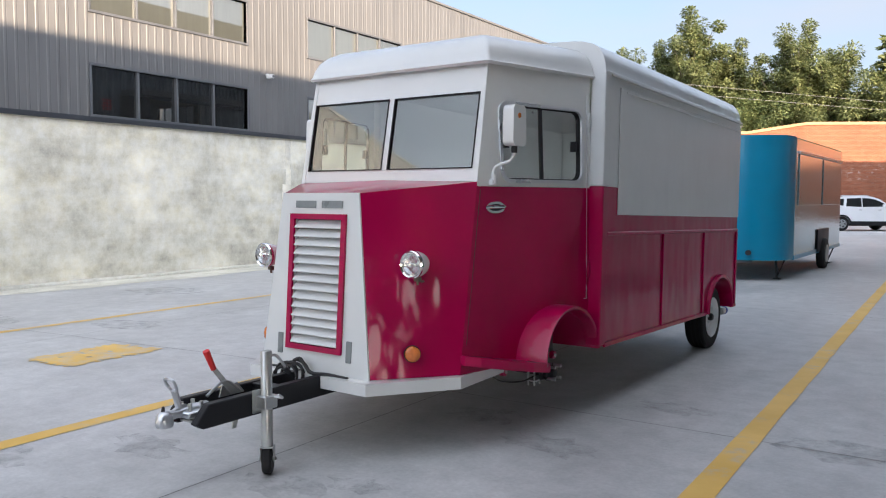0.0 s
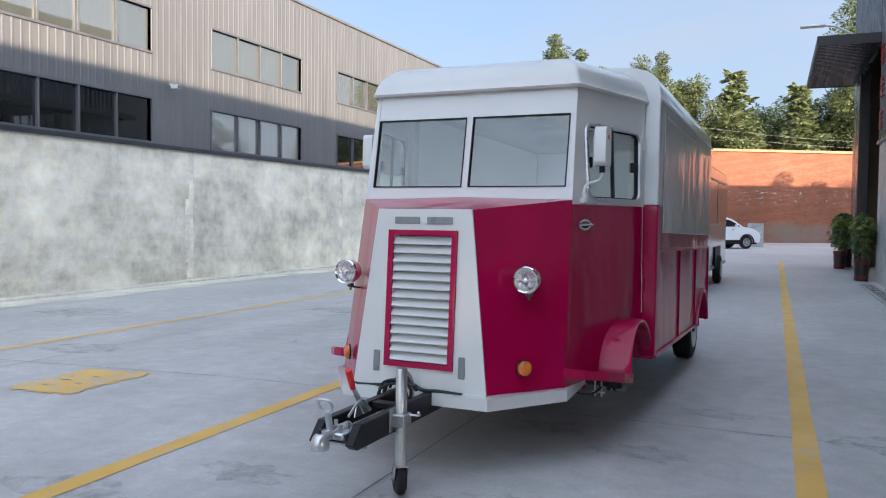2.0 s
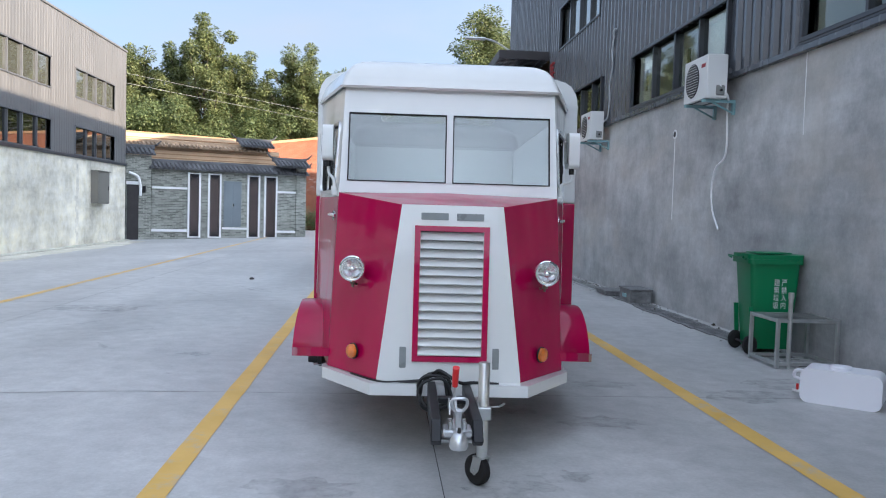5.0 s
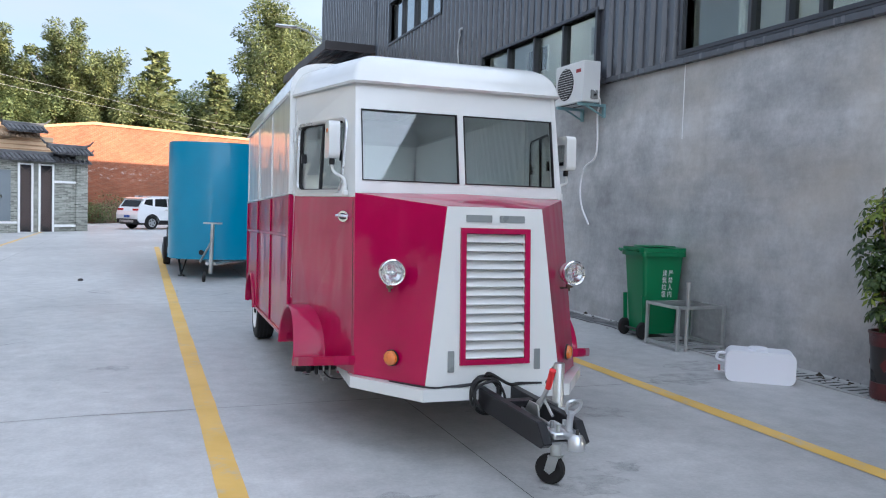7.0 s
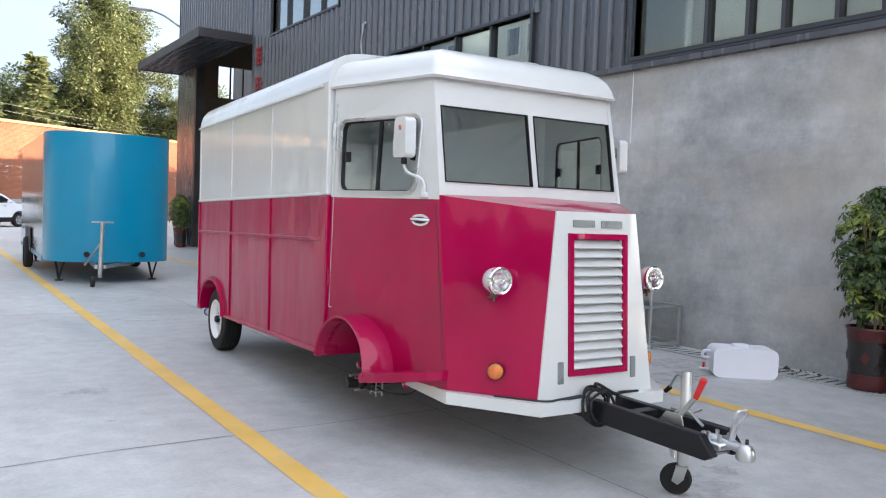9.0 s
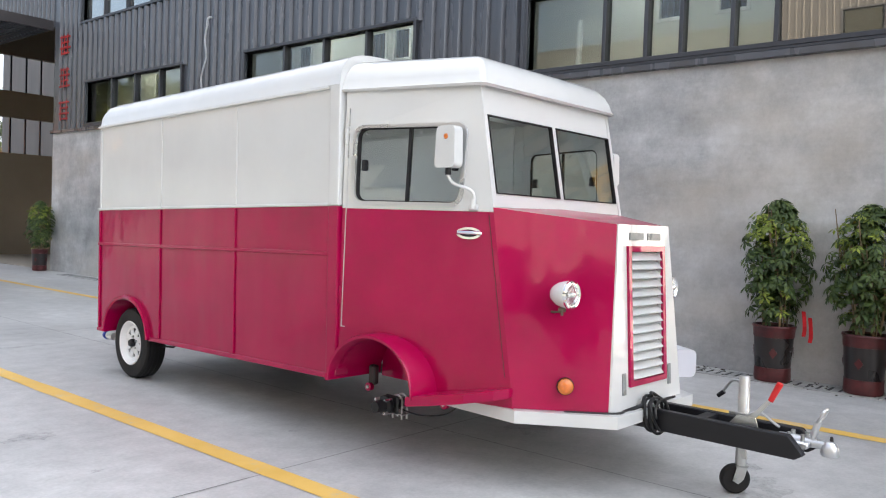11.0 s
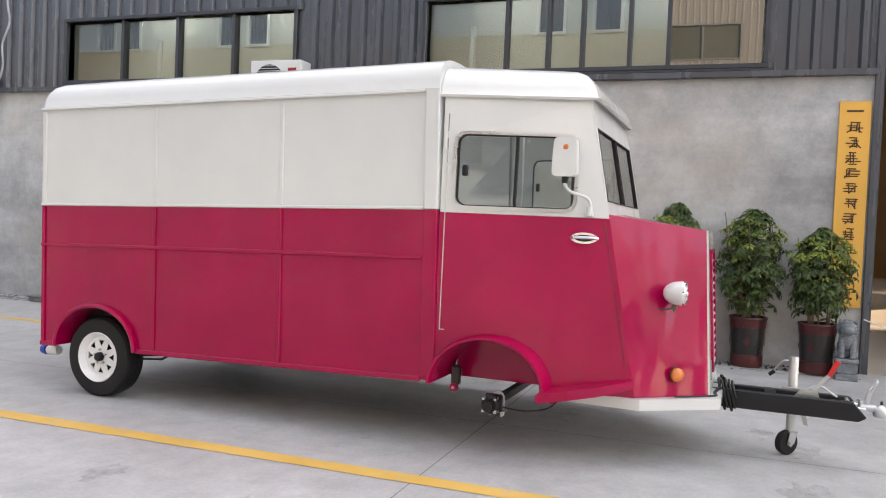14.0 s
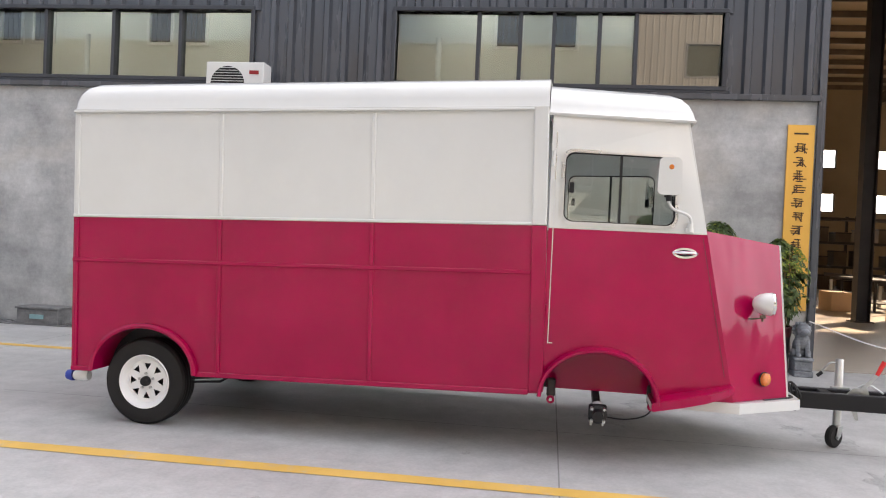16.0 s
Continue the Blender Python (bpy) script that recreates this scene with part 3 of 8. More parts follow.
def strip(name, pts, width, material, lift=0.0036):
    """A painted or filled band on the ground along points, cut into short lengths."""
    bm = bmesh.new()
    pts = [Vector((x, y, 0)) for x, y in pts]
    line = []
    for a, c in zip(pts, pts[1:]):
        k = max(1, int((c - a).length / 0.35))
        line += [a.lerp(c, i / k) for i in range(k)]
    line.append(pts[-1])
    pairs = []
    rnd = random.Random(len(name) + int(abs(pts[0].x) * 10))
    for k, p in enumerate(line):
        d = (line[min(k + 1, len(line) - 1)] - line[max(k - 1, 0)]).normalized()
        s = Vector((-d.y, d.x, 0)) * width / 2
        w = 1 + rnd.uniform(-0.07, 0.05)
        pairs.append([bm.verts.new((q.x, q.y, ground_z(q.x) + lift)) for q in (p - s * w, p + s * w)])
    for a, c in zip(pairs, pairs[1:]):
        bm.faces.new((a[0], a[1], c[1], c[0]))
    return part(name, bm, material, ground)


strip("yellow_line", [(-0.93, -14), (-0.93, 30)], 0.15, M["yellow"])
strip("yellow_line", [(-4.62, -14), (-4.62, 26)], 0.15, M["yellow"])
strip("yellow_line", [(-9.25, -14), (-9.25, 40)], 0.15, M["yellow_old"])
strip("expansion_joint", [(-3.14, -20), (-3.14, 45)], 0.005, M["joint"], 0.003)
strip("expansion_joint", [(-14.6, 5.14), (1.0, 5.14)], 0.010, M["joint_pale"], 0.003)
strip("expansion_joint", [(-14.6, 11.3), (1.0, 11.3)], 0.010, M["joint_pale"], 0.003)
strip("expansion_joint", [(-8.2, -20), (-8.2, 45)], 0.010, M["joint_pale"], 0.003)
bm = bmesh.new()
rnd = random.Random(31)
for i in range(22):
    for j in range(17):
        edge = min(i, 21 - i, j, 16 - j)
        if rnd.random() < (0.5, 0.14, 0.04)[min(edge, 2)]:
            continue
        x0, y0 = -7.24 + 0.047 * j, 4.04 + 0.047 * i
        vs = [bm.verts.new((x, y, ground_z(x) + 0.005)) for x, y in ((x0, y0), (x0 + 0.047, y0), (x0 + 0.047, y0 + 0.047), (x0, y0 + 0.047))]
        bm.faces.new(vs)
bmesh.ops.remove_doubles(bm, verts=bm.verts[:], dist=0.001)
part("drain_cover_paint", bm, M["yellow_old"], ground)

# dark oil spots and curved tyre scuffs on the concrete
rnd = random.Random(5)
for sx, sy, sr in ((-2.75, 2.95, 0.2), (-2.45, 3.2, 0.14), (-2.6, 4.7, 0.25), (-1.9, 4.35, 0.25), (-1.55, 5.6, 0.2), (-6.3, 2.6, 0.25), (-3.9, 3.0, 0.22), (-4.6, 2.4, 0.28), (-0.4, 5.2, 0.3), (0.2, 5.7, 0.3), (-3.3, 2.2, 0.2), (-8.5, 6.0, 0.5), (-7.6, 10.5, 0.6), (-10.6, 5.4, 0.5), (-11.5, 9.0, 0.7), (-5.3, 6.75, 0.13), (-3.92, 5.77, 0.06), (-5.34, 5.82, 0.04)):
    bm = bmesh.new()
    vs = []
    for k in range(18):
        r = sr * rnd.uniform(0.6, 1.15)
        x, y = sx + r * 1.4 * math.cos(k * math.pi / 9), sy + r * 0.8 * math.sin(k * math.pi / 9)
        vs.append(bm.verts.new((x, y, ground_z(x) + 0.0025)))
    bm.faces.new(vs)
    part("oil_stain", bm, M["stain"], ground)
for pts, w in (([(-6.1, 13.7), (-5.75, 12.9), (-5.35, 12.5)], 0.09), ([(-5.4, 13.3), (-5.1, 12.9), (-4.85, 12.85)], 0.05), ([(-6.8, 13.0), (-6.45, 12.3), (-6.2, 12.1)], 0.07),
               ([(-4.15, 12.15), (-3.87, 12.4), (-3.5, 13.0)], 0.08), ([(-7.4, 9.7), (-7.2, 9.85), (-6.95, 10.15)], 0.06), ([(-6.9, 8.1), (-6.5, 8.2), (-6.0, 8.6)], 0.05),
               ([(-4.5, 10.7), (-4.07, 10.36), (-3.4, 10.4)], 0.1), ([(-4.5, 13.4), (-4.56, 11.7), (-4.68, 10.0)], 0.06), ([(-5.9, 13.4), (-5.62, 13.0), (-5.35, 12.5)], 0.08), ([(-7.45, 8.7), (-7.18, 8.92), (-6.95, 9.3)], 0.07), ([(-6.5, 7.5), (-6.34, 7.2), (-6.15, 7.0)], 0.08)):
    bm = bmesh.new()
    line = curve_pts([(x, y, 0) for x, y in pts], 7)
    prev = None
    for k, p in enumerate(line):
        d = (line[min(k + 1, len(line) - 1)] - line[max(k - 1, 0)]).normalized()
        hw = w * math.sin(math.pi * (k + 0.4) / len(line)) * rnd.uniform(0.6, 1.0) / 2
        pair = [bm.verts.new((q.x, q.y, ground_z(q.x) + 0.0025)) for q in (p + Vector((-d.y, d.x, 0)) * hw, p - Vector((-d.y, d.x, 0)) * hw)]
        if prev:
            bm.faces.new((prev[0], prev[1], pair[1], pair[0]))
        prev = pair
    part("tyre_scuff", bm, M["stain"], ground)
bm = bmesh.new()
lathe(bm, [(0.05, 0.0), (0.045, 0.03), (0.02, 0.045)], 8, "Z", (-6.1, 15.0, ground_z(-6.1)))
tagged(part("stone_chip", bm, M["steel_dark"], None), "small dark lump lying on the concrete", "stone")


# ---- facades ----
def facade_sheet(name, x, face, y0, y1, z0, z1, holes, material, pitch, rib_w, depth, label):
    """Profiled metal sheet: a flat web with raised ribs, cut out round the openings."""
    bm = bmesh.new()
    plate(bm, [(y0, z0), (y1, z0), (y1, z1), (y0, z1)], [[(a, c), (b2, c), (b2, d), (a, d)] for a, b2, c, d in holes],
          lambda p, q, s: Vector((x - face * s, p, q)), 0.10)
    y = y0 + pitch / 2
    while y < y1 - rib_w:
        cuts = sorted((c, d) for a, b2, c, d in holes if a - rib_w < y < b2 + rib_w)
        lo = z0
        for c, d in cuts + [(z1, z1)]:
            if c - lo > 0.03:
                for s0, s1 in ((-1, 1),):
                    xs_ = (x, x + face * depth)
                    v = [bm.verts.new(p) for p in ((xs_[0], y - rib_w / 2, lo), (xs_[1], y - rib_w / 4, lo), (xs_[1], y + rib_w / 4, lo), (xs_[0], y + rib_w / 2, lo),
                                                   (xs_[0], y - rib_w / 2, c), (xs_[1], y - rib_w / 4, c), (xs_[1], y + rib_w / 4, c), (xs_[0], y + rib_w / 2, c))]
                    for q in ((0, 1, 5, 4), (1, 2, 6, 5), (2, 3, 7, 6), (0, 3, 2, 1), (4, 5, 6, 7)):
                        bm.faces.new([v[i] for i in q])
            lo = d
        y += pitch
    return structure(name, bm, material, label)


def facade_window(name, x, face, y0, y1, z0, z1, bars, label, glass=None, ajar=None, depth=0.12, alloy=None, proud=0.07):
    """A strip window: outer frame standing a little proud, mullions, one pane in each field."""
    w = thing(name, label, "", kind="structure")
    t = 0.055
    bm = bmesh.new()
    xa, xb = sorted((x - face * depth, x + face * proud))
    box(bm, xa, xb, y0 - t, y1 + t, z1, z1 + t, 0.006)
    box(bm, xa, xb, y0 - t, y1 + t, z0 - t, z0, 0.006)
    box(bm, xa, xb, y0 - t, y0, z0, z1, 0.006)
    box(bm, xa, xb, y1, y1 + t, z0, z1, 0.006)
    alloy = alloy or M["frame"]
    part("window_frame", bm, alloy, w)
    xm, xn = sorted((x - face * depth, x + face * 0.02))
    for b2 in bars:
        part("mullion", boxed(xm, xn, b2 - 0.025, b2 + 0.025, z0, z1, 0.004), alloy, w)
    edges = [y0, *bars, y1]
    for k, (a, c) in enumerate(zip(edges, edges[1:])):
        xg = x - face * (0.05 + 0.012 * (k % 2))
        if k == ajar:
            # a top-hung sash that leans out a little
            slab_bm = slab(bmesh.new(), [(xg, a + 0.02, z0 + 0.001), (xg, c - 0.02, z0 + 0.001), (xg + face * 0.05, c - 0.02, z1 - 0.001), (xg + face * 0.05, a + 0.02, z1 - 0.001)], (-face * 0.006, 0, 0))
            part("pane", slab_bm, M["facade_glass"], w)
            continue
        part("pane", boxed(min(xg, xg - face * 0.006), max(xg, xg - face * 0.006), a + 0.02, c - 0.02, z0 + 0.001, z1 - 0.001), glass or M["facade_glass"], w)
    return w


RX, LX = 1.17, -14.81
RTOP = 10.1

# right-hand workshop: cement plinth wall, dark profiled sheet above
right_holes = [(3.2, 7.43, 3.53, 4.46), (9.46, 13.6, 3.53, 4.46), (15.72, 19.72, 3.53, 4.46), (16.05, 20.0, 5.9, 6.95)]
structure("wall_right_base", boxed(RX, RX + 0.3, 2.02, 21.5, -0.3, 3.38), M["wall_grey"], "grey trowelled cement wall of the workshop")
facade_sheet("wall_right_cladding", RX, -1, 2.02, 21.5, 3.44, RTOP, right_holes, M["clad"], 0.25, 0.125, 0.055, "dark grey profiled metal cladding")
structure("trim_ledge_right", boxed(RX - 0.075, RX + 0.05, 2.0, 21.52, 3.365, 3.44, 0.006), M["clad"], "dark grey metal flashing ledge")
structure("trim_corner_right", boxed(RX - 0.05, RX + 0.30, 1.93, 2.02, -0.1, RTOP, 0.006), M["clad"], "dark grey metal corner post of the hall door")
facade_window("window_1", RX, -1, 3.2, 7.43, 3.53, 4.46, (4.283, 4.748, 5.337, 5.775, 6.326), "long dark-framed strip window with reflecting panes, one sash ajar", M["open_glass"], 0)
facade_window("window_2", RX, -1, 9.46, 13.6, 3.53, 4.46, (10.5, 11.5, 12.53), "dark-framed strip window with reflecting panes", M["open_glass"])
facade_window("window_3", RX, -1, 15.72, 19.72, 3.53, 4.46, (16.58, 17.58, 18.58), "dark-framed strip window with reflecting panes", M["open_glass"])
facade_window("window_4", RX, -1, 16.05, 20.0, 5.9, 6.95, (17.0, 18.0, 19.0), "upper dark-framed strip window with reflecting panes", M["shop_glass"])
bm = bmesh.new()
for y0, y1 in ((3.1, 7.53), (9.36, 13.7), (15.62, 19.82)):
    box(bm, RX - 0.066, RX - 0.001, y0, y1, 3.442, 3.474, 0.004)
structure("trim_sills_right", bm, M["frame"], "dark grey sills under the strip windows")
# pier and header round the far door
structure("wall_right_pier", boxed(RX, RX + 0.3, 26.9, 29.0, -0.3, RTOP), M["clad"], "dark grey sheet-clad pier beside the far door")
facade_sheet("wall_right_header", RX, -1, 21.5, 29.0, 6.0, RTOP, [], M["clad"], 0.25, 0.125, 0.055, "dark grey profiled cladding over the far door")
facade_sheet("wall_near_header", RX, -1, -4.2, 1.93, 5.6, RTOP, [], M["clad"], 0.25, 0.125, 0.055, "dark grey profiled cladding over the hall door")
facade_sheet("wall_near_cladding", RX, -1, -34.0, -4.2, 3.5, RTOP, [], M["clad"], 0.25, 0.125, 0.055, "dark grey profiled metal cladding")
structure("wall_near_base", boxed(RX, RX + 0.3, -34.0, -4.2, -0.3, 3.5), M["wall_grey"], "grey trowelled cement wall")
# halls behind the two doors
bm = bmesh.new()
box(bm, 1.5, 30.5, 1.95, 2.15, -0.2, RTOP)
structure("wall_hall_partition", bm, M["hall_wall"], "plain partition inside the workshop")


def wall_with_windows(name, y0, y1, x, z1, holes, material):
    bm = bmesh.new()
    plate(bm, [(y0, -0.2), (y1, -0.2), (y1, z1), (y0, z1)], [[(a, c), (b2, c), (b2, d), (a, d)] for a, b2, c, d in holes], lambda p, q, s: Vector((x + s, p, q)), 0.25)
    return structure(name, bm, material, "workshop back wall with two rows of windows")


# the three tall openings are unseen, added to brighten the hall
hall_holes = [(y, y + 3.3, z, z + 0.88) for y in (-13.0, -7.9, -2.6) for z in (3.45, 5.52)] + [(y, y + 4.6, 0.6, 8.2) for y in (-30.0, -24.6, -19.2)]
wall_with_windows("wall_hall_back", -34, 2.0, 30.0, RTOP, hall_holes, M["hall_wall"])
# dark wall colour stands in for the shade inside the showroom
structure("wall_showroom_back", boxed(9.0, 9.2, 21.35, 29.0, -0.2, RTOP), M["hall_steel"], "plain back wall of the showroom, coloured dark for the unlit interior")
for k, (a, b2, c, d) in enumerate(hall_holes):
    x = 30.0
    w = thing("window_%d" % (k + 20), "hall window with thin dark glazing bars", "", kind="structure")
    bm = bmesh.new()
    for yy in (a, (a + b2) / 2 - 0.02, b2 - 0.04):
        box(bm, x + 0.05, x + 0.12, yy, yy + 0.04, c, d)
    box(bm, x + 0.05, x + 0.12, a + 0.04, b2 - 0.04, c, c + 0.05)
    part("window_frame", bm, M["frame"], w)
# near wall darkened likewise, for the gloom behind the far door
bm = bmesh.new()
box(bm, 1.5, 30.2, 21.15, 21.35, -0.2, RTOP)
structure("wall_showroom_near", bm, M["steel_dark"], "plain near wall of the showroom, coloured dark for the unlit interior")
show_holes = [(x, x + w_, z, z + 1.15) for x, w_ in ((2.5, 2.4), (5.3, 3.1)) for z in (3.3, 5.3)]
bm = plate(bmesh.new(), [(1.5, -0.2), (9.0, -0.2), (9.0, RTOP - 0.1), (1.5, RTOP - 0.1)], [[(a, c), (b2, c), (b2, d), (a, d)] for a, b2, c, d in show_holes], lambda p, q, s: Vector((p, 28.8 + s, q)), 0.2)
for k, (a, b2, c, d) in enumerate(show_holes):
    w = thing("window_%d" % (k + 40), "showroom window with dark glazing bars and trees outside", "", kind="structure")
    fb = bmesh.new()
    for j in range(6):
        box(fb, a + (b2 - a - 0.05) * j / 5, a + (b2 - a - 0.05) * j / 5 + 0.05, 28.86, 28.92, c, d)
    box(fb, a, b2, 28.85, 28.93, c - 0.05, c)
    box(fb, a, b2, 28.85, 28.93, d, d + 0.05)
    part("window_frame", fb, M["frame"], w)
structure("wall_showroom_side", bm, M["hall_wall"], "plain side wall of the showroom")
structure("floor_hall", boxed(1.17, 30.0, -34, 1.95, -0.2, 0.012), M["hall_floor"], "worn grey workshop floor")
structure("floor_showroom", boxed(1.17, 9.0, 21.35, 28.8, -0.2, 0.012), M["hall_floor"], "worn grey showroom floor")
bm = bmesh.new()
box(bm, 1.2, 30.3, -34, 29.0, RTOP - 0.1, RTOP + 0.1)
structure("roof_right", bm, M["clad"], "flat metal roof of the workshop")
bm = bmesh.new()
for k in range(17):
    x = 2.4 + 1.65 * k
    box(bm, x, x + 0.09, -33, 1.9, 9.0, 9.2)
for y in (-1.6, -9.6, -17.6, -25.6):
    box(bm, 1.5, 29.8, y - 0.13, y + 0.13, 8.5, 9.0)
structure("ceiling", bm, M["hall_steel"], "dark steel purlins and rafters under the hall roof")
structure("ceiling_sheet", boxed(1.5, 30.0, -34, 1.95, 9.21, 9.27), M["hall_wall"], "profiled sheet ceiling of the hall")
structure("wall_right_far", boxed(9.2, 30.5, 28.9, 29.1, -0.2, RTOP), M["clad"], "plain end wall of the workshop")
structure("wall_right_near", boxed(1.2, 30.5, -34.2, -34.0, -0.2, RTOP), M["clad"], "plain end wall of the workshop")
for cx in (9.2, 17.5, 25.5):
    for cy in (-1.6, -9.6, -17.6):
        c = thing("steel_column", "dark brown steel column on the hall floor", "column", (cx, cy, 0.012), group="hall columns")
        bm = bmesh.new()
        box(bm, -0.15, 0.15, -0.15, -0.13, 0, 8.49)
        box(bm, -0.15, 0.15, 0.13, 0.15, 0, 8.49)
        box(bm, -0.012, 0.012, -0.13, 0.13, 0, 8.49)
        part("shaft", bm, M["steel_dark"], c)
        part("base_plate", boxed(-0.22, 0.22, -0.22, 0.22, -0.008, 0.02), M["steel_dark"], c)

# gallery behind the strip windows, with tube lamps under its ceiling
gallery_ports = [(y - 0.17, y + 0.17, 4.30, 4.78) for y in (5.2, 6.0, 10.85, 11.42, 13.4, 13.95, 16.4, 18.6)]
bm = plate(bmesh.new(), [(2.16, 3.2), (21.14, 3.2), (21.14, 4.98), (2.16, 4.98)], [[(a, c), (b2, c), (b2, d), (a, d)] for a, b2, c, d in gallery_ports], lambda p, q, d: Vector((2.35 + d, p, q)), 0.14)
structure("wall_gallery", bm, M["gallery"], "white inner wall of the gallery with small barred openings")
structure("floor_gallery", boxed(1.48, 2.49, 2.16, 21.14, 3.08, 3.195), M["hall_floor"], "grey gallery floor")
structure("ceiling_gallery", boxed(1.48, 2.49, 2.16, 21.14, 4.985, 5.06), M["gallery"], "white gallery ceiling")
for y in (4.2, 6.4, 10.3, 12.4, 16.6, 18.9):
    tl = thing("tube_lamp", "lit white tube lamp under the gallery ceiling", "lamp", (1.72, y, 4.98), group="gallery lamps")
    part("housing", boxed(-0.035, 0.035, -0.62, 0.62, -0.045, -0.002, 0.004), M["white_trim"], tl)
    part("tube", rod(bmesh.new(), (0, -0.59, -0.062), (0, 0.59, -0.062), 0.014, 0.014, 10), M["tube_light"], tl, "glowing tube", True)
for k, (a, b2, c, d) in enumerate(gallery_ports):
    w = thing("window_%d" % (80 + k), "small inner opening with grey bars in a pale frame, its shade a dark sheet", "", kind="structure")
    fb = bmesh.new()
    for y0, y1, z0, z1 in ((a - 0.05, a, c - 0.05, d), (b2, b2 + 0.05, c - 0.05, d), (a, b2, c - 0.05, c)):
        box(fb, 2.325, 2.349, y0, y1, z0, z1, 0.003)
    part("window_frame", fb, M["white_trim"], w)
    for j in range(3):
        y = a + (b2 - a) * (j + 1) / 4
        part("bar", boxed(2.36, 2.376, y - 0.009, y + 0.009, c, d), M["steel_dark"], w)
    # dark sheet fills the opening in place of the unlit space behind
    part("pane", boxed(2.385, 2.395, a, b2, c, d), M["soil"], w)
for y in (6.91, 12.14):
    cl = thing("service_pipe", "white painted pipe standing behind the strip window", "pipe", (1.56, y, 3.195), group="gallery pipes")
    part("pipe", rod(bmesh.new(), (0, 0, 0), (0, 0, 1.02), 0.04, 0.04, 12), M["white_trim"], cl, "", True)
    part("collar", rod(bmesh.new(), (0, 0, 0), (0, 0, 0.03), 0.06, 0.06, 12), M["white_trim"], cl)

# far door canopy
cn = thing("door_canopy", "dark metal canopy with a slatted underside over the far door", "canopy", (0, 0, 0))
bm = bmesh.new()
slab(bm, [(1.16, 21.6, 6.02), (-0.25, 21.6, 5.98), (-0.25, 28.6, 5.98), (1.16, 28.6, 6.02)], (0, 0, 0.12))
part("roof_panel", bm, M["steel_dark"], cn)
bm = bmesh.new()
box(bm, -0.29, -0.25, 21.56, 28.64, 5.9, 6.14)
box(bm, -0.25, 1.16, 21.56, 21.6, 5.9, 6.14)
box(bm, -0.25, 1.16, 28.6, 28.64, 5.9, 6.14)
part("fascia", bm, M["steel_dark"], cn)
sl = mesh_of(boxed(-0.24, 1.15, -0.03, 0.03, 0, 0.05), "slat", M["clad"])
for k in range(34):
    share("slat", sl, cn, pose(0, 21.7 + 0.205 * k, 5.92))
part("door_jamb", boxed(RX - 0.02, RX + 0.25, 26.72, 26.9, 0.012, 5.98), M["steel_dark"], cn)

# left-hand workshop
left_y0, left_y1, left_top = -38.0, 34.6, 7.95
lw = [(9.75 + 6.385 * k, 13.94 + 6.385 * k) for k in range(-7, 4)]
left_holes = [(a, b2, z0, z1) for a, b2 in lw for z0, z1 in ((3.17, 4.16), (5.28, 6.27))]
structure("wall_left_base", boxed(LX - 0.3, LX, left_y0, left_y1, -0.6, 3.04), M["wall_pale"], "pale blotchy trowelled cement wall")
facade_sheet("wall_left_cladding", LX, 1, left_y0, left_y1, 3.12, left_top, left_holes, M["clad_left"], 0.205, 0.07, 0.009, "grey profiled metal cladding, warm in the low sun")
structure("trim_ledge_left", boxed(LX - 0.05, LX + 0.07, left_y0, left_y1 + 0.02, 3.025, 3.12, 0.006), M["frame"], "dark grey flashing ledge")
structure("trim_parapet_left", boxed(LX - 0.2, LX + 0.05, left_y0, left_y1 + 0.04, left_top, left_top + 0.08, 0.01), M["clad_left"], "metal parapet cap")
for k, (a, b2) in enumerate(lw):
    bars = [a + (b2 - a) * f for f in (0.26, 0.5, 0.75)]
    facade_window("window_%d" % (60 + 2 * k), LX, 1, a, b2, 3.17, 4.16, bars, "lower grey-framed strip window with dark panes" if k != 8 else "lower grey-framed strip window with drawn beige blinds", M["left_glass"] if k != 8 else M["beige_glass"], alloy=M["frame_left"], proud=0.03)
    facade_window("window_%d" % (61 + 2 * k), LX, 1, a, b2, 5.28, 6.27, bars, "upper grey-framed strip window with greyish panes", M["left_upper_glass"], alloy=M["frame_left"], proud=0.03)
bm = bmesh.new()
box(bm, -40, LX - 0.3, left_y1 - 0.3, left_y1, -0.6, left_top)
box(bm, -40, LX - 0.3, left_y0, left_y0 + 0.3, -0.6, left_top)
box(bm, -40.3, -40, left_y0, left_y1, -0.6, left_top)
box(bm, -40, LX - 0.11, left_y0, left_y1, left_top - 0.15, left_top - 0.02)
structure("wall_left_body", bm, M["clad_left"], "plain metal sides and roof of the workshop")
bm = bmesh.new()
rnd = random.Random(41)
for y in (15.38, 22.9, 29.2):
    for k in range(16):
        z = -0.15 + 0.198 * k
        box(bm, LX + 0.001, LX + 0.004, y - 0.12 - rnd.uniform(0, 0.2), y + rnd.uniform(0.01, 0.07), z, z + 0.198)
    box(bm, LX + 0.001, LX + 0.006, y - 0.006, y + 0.006, -0.15, 3.02)
structure("trim_wall_joints", bm, M["wall_joint"], "pale filled vertical joints in the cement wall")
bm = bmesh.new()
rnd = random.Random(17)
prev = None
for k in range(181):
    y = left_y0 + 0.4 * k
    edge = LX + 1.25 + 0.13 * math.sin(y * 0.7) + 0.08 * math.sin(y * 2.3 + 1) + rnd.uniform(-0.04, 0.04)
    row = [bm.verts.new((x, y, ground_z(x) + 0.005)) for x in (LX + 0.22, edge)]
    if prev:
        bm.faces.new((prev[0], prev[1], row[1], row[0]))
    prev = row
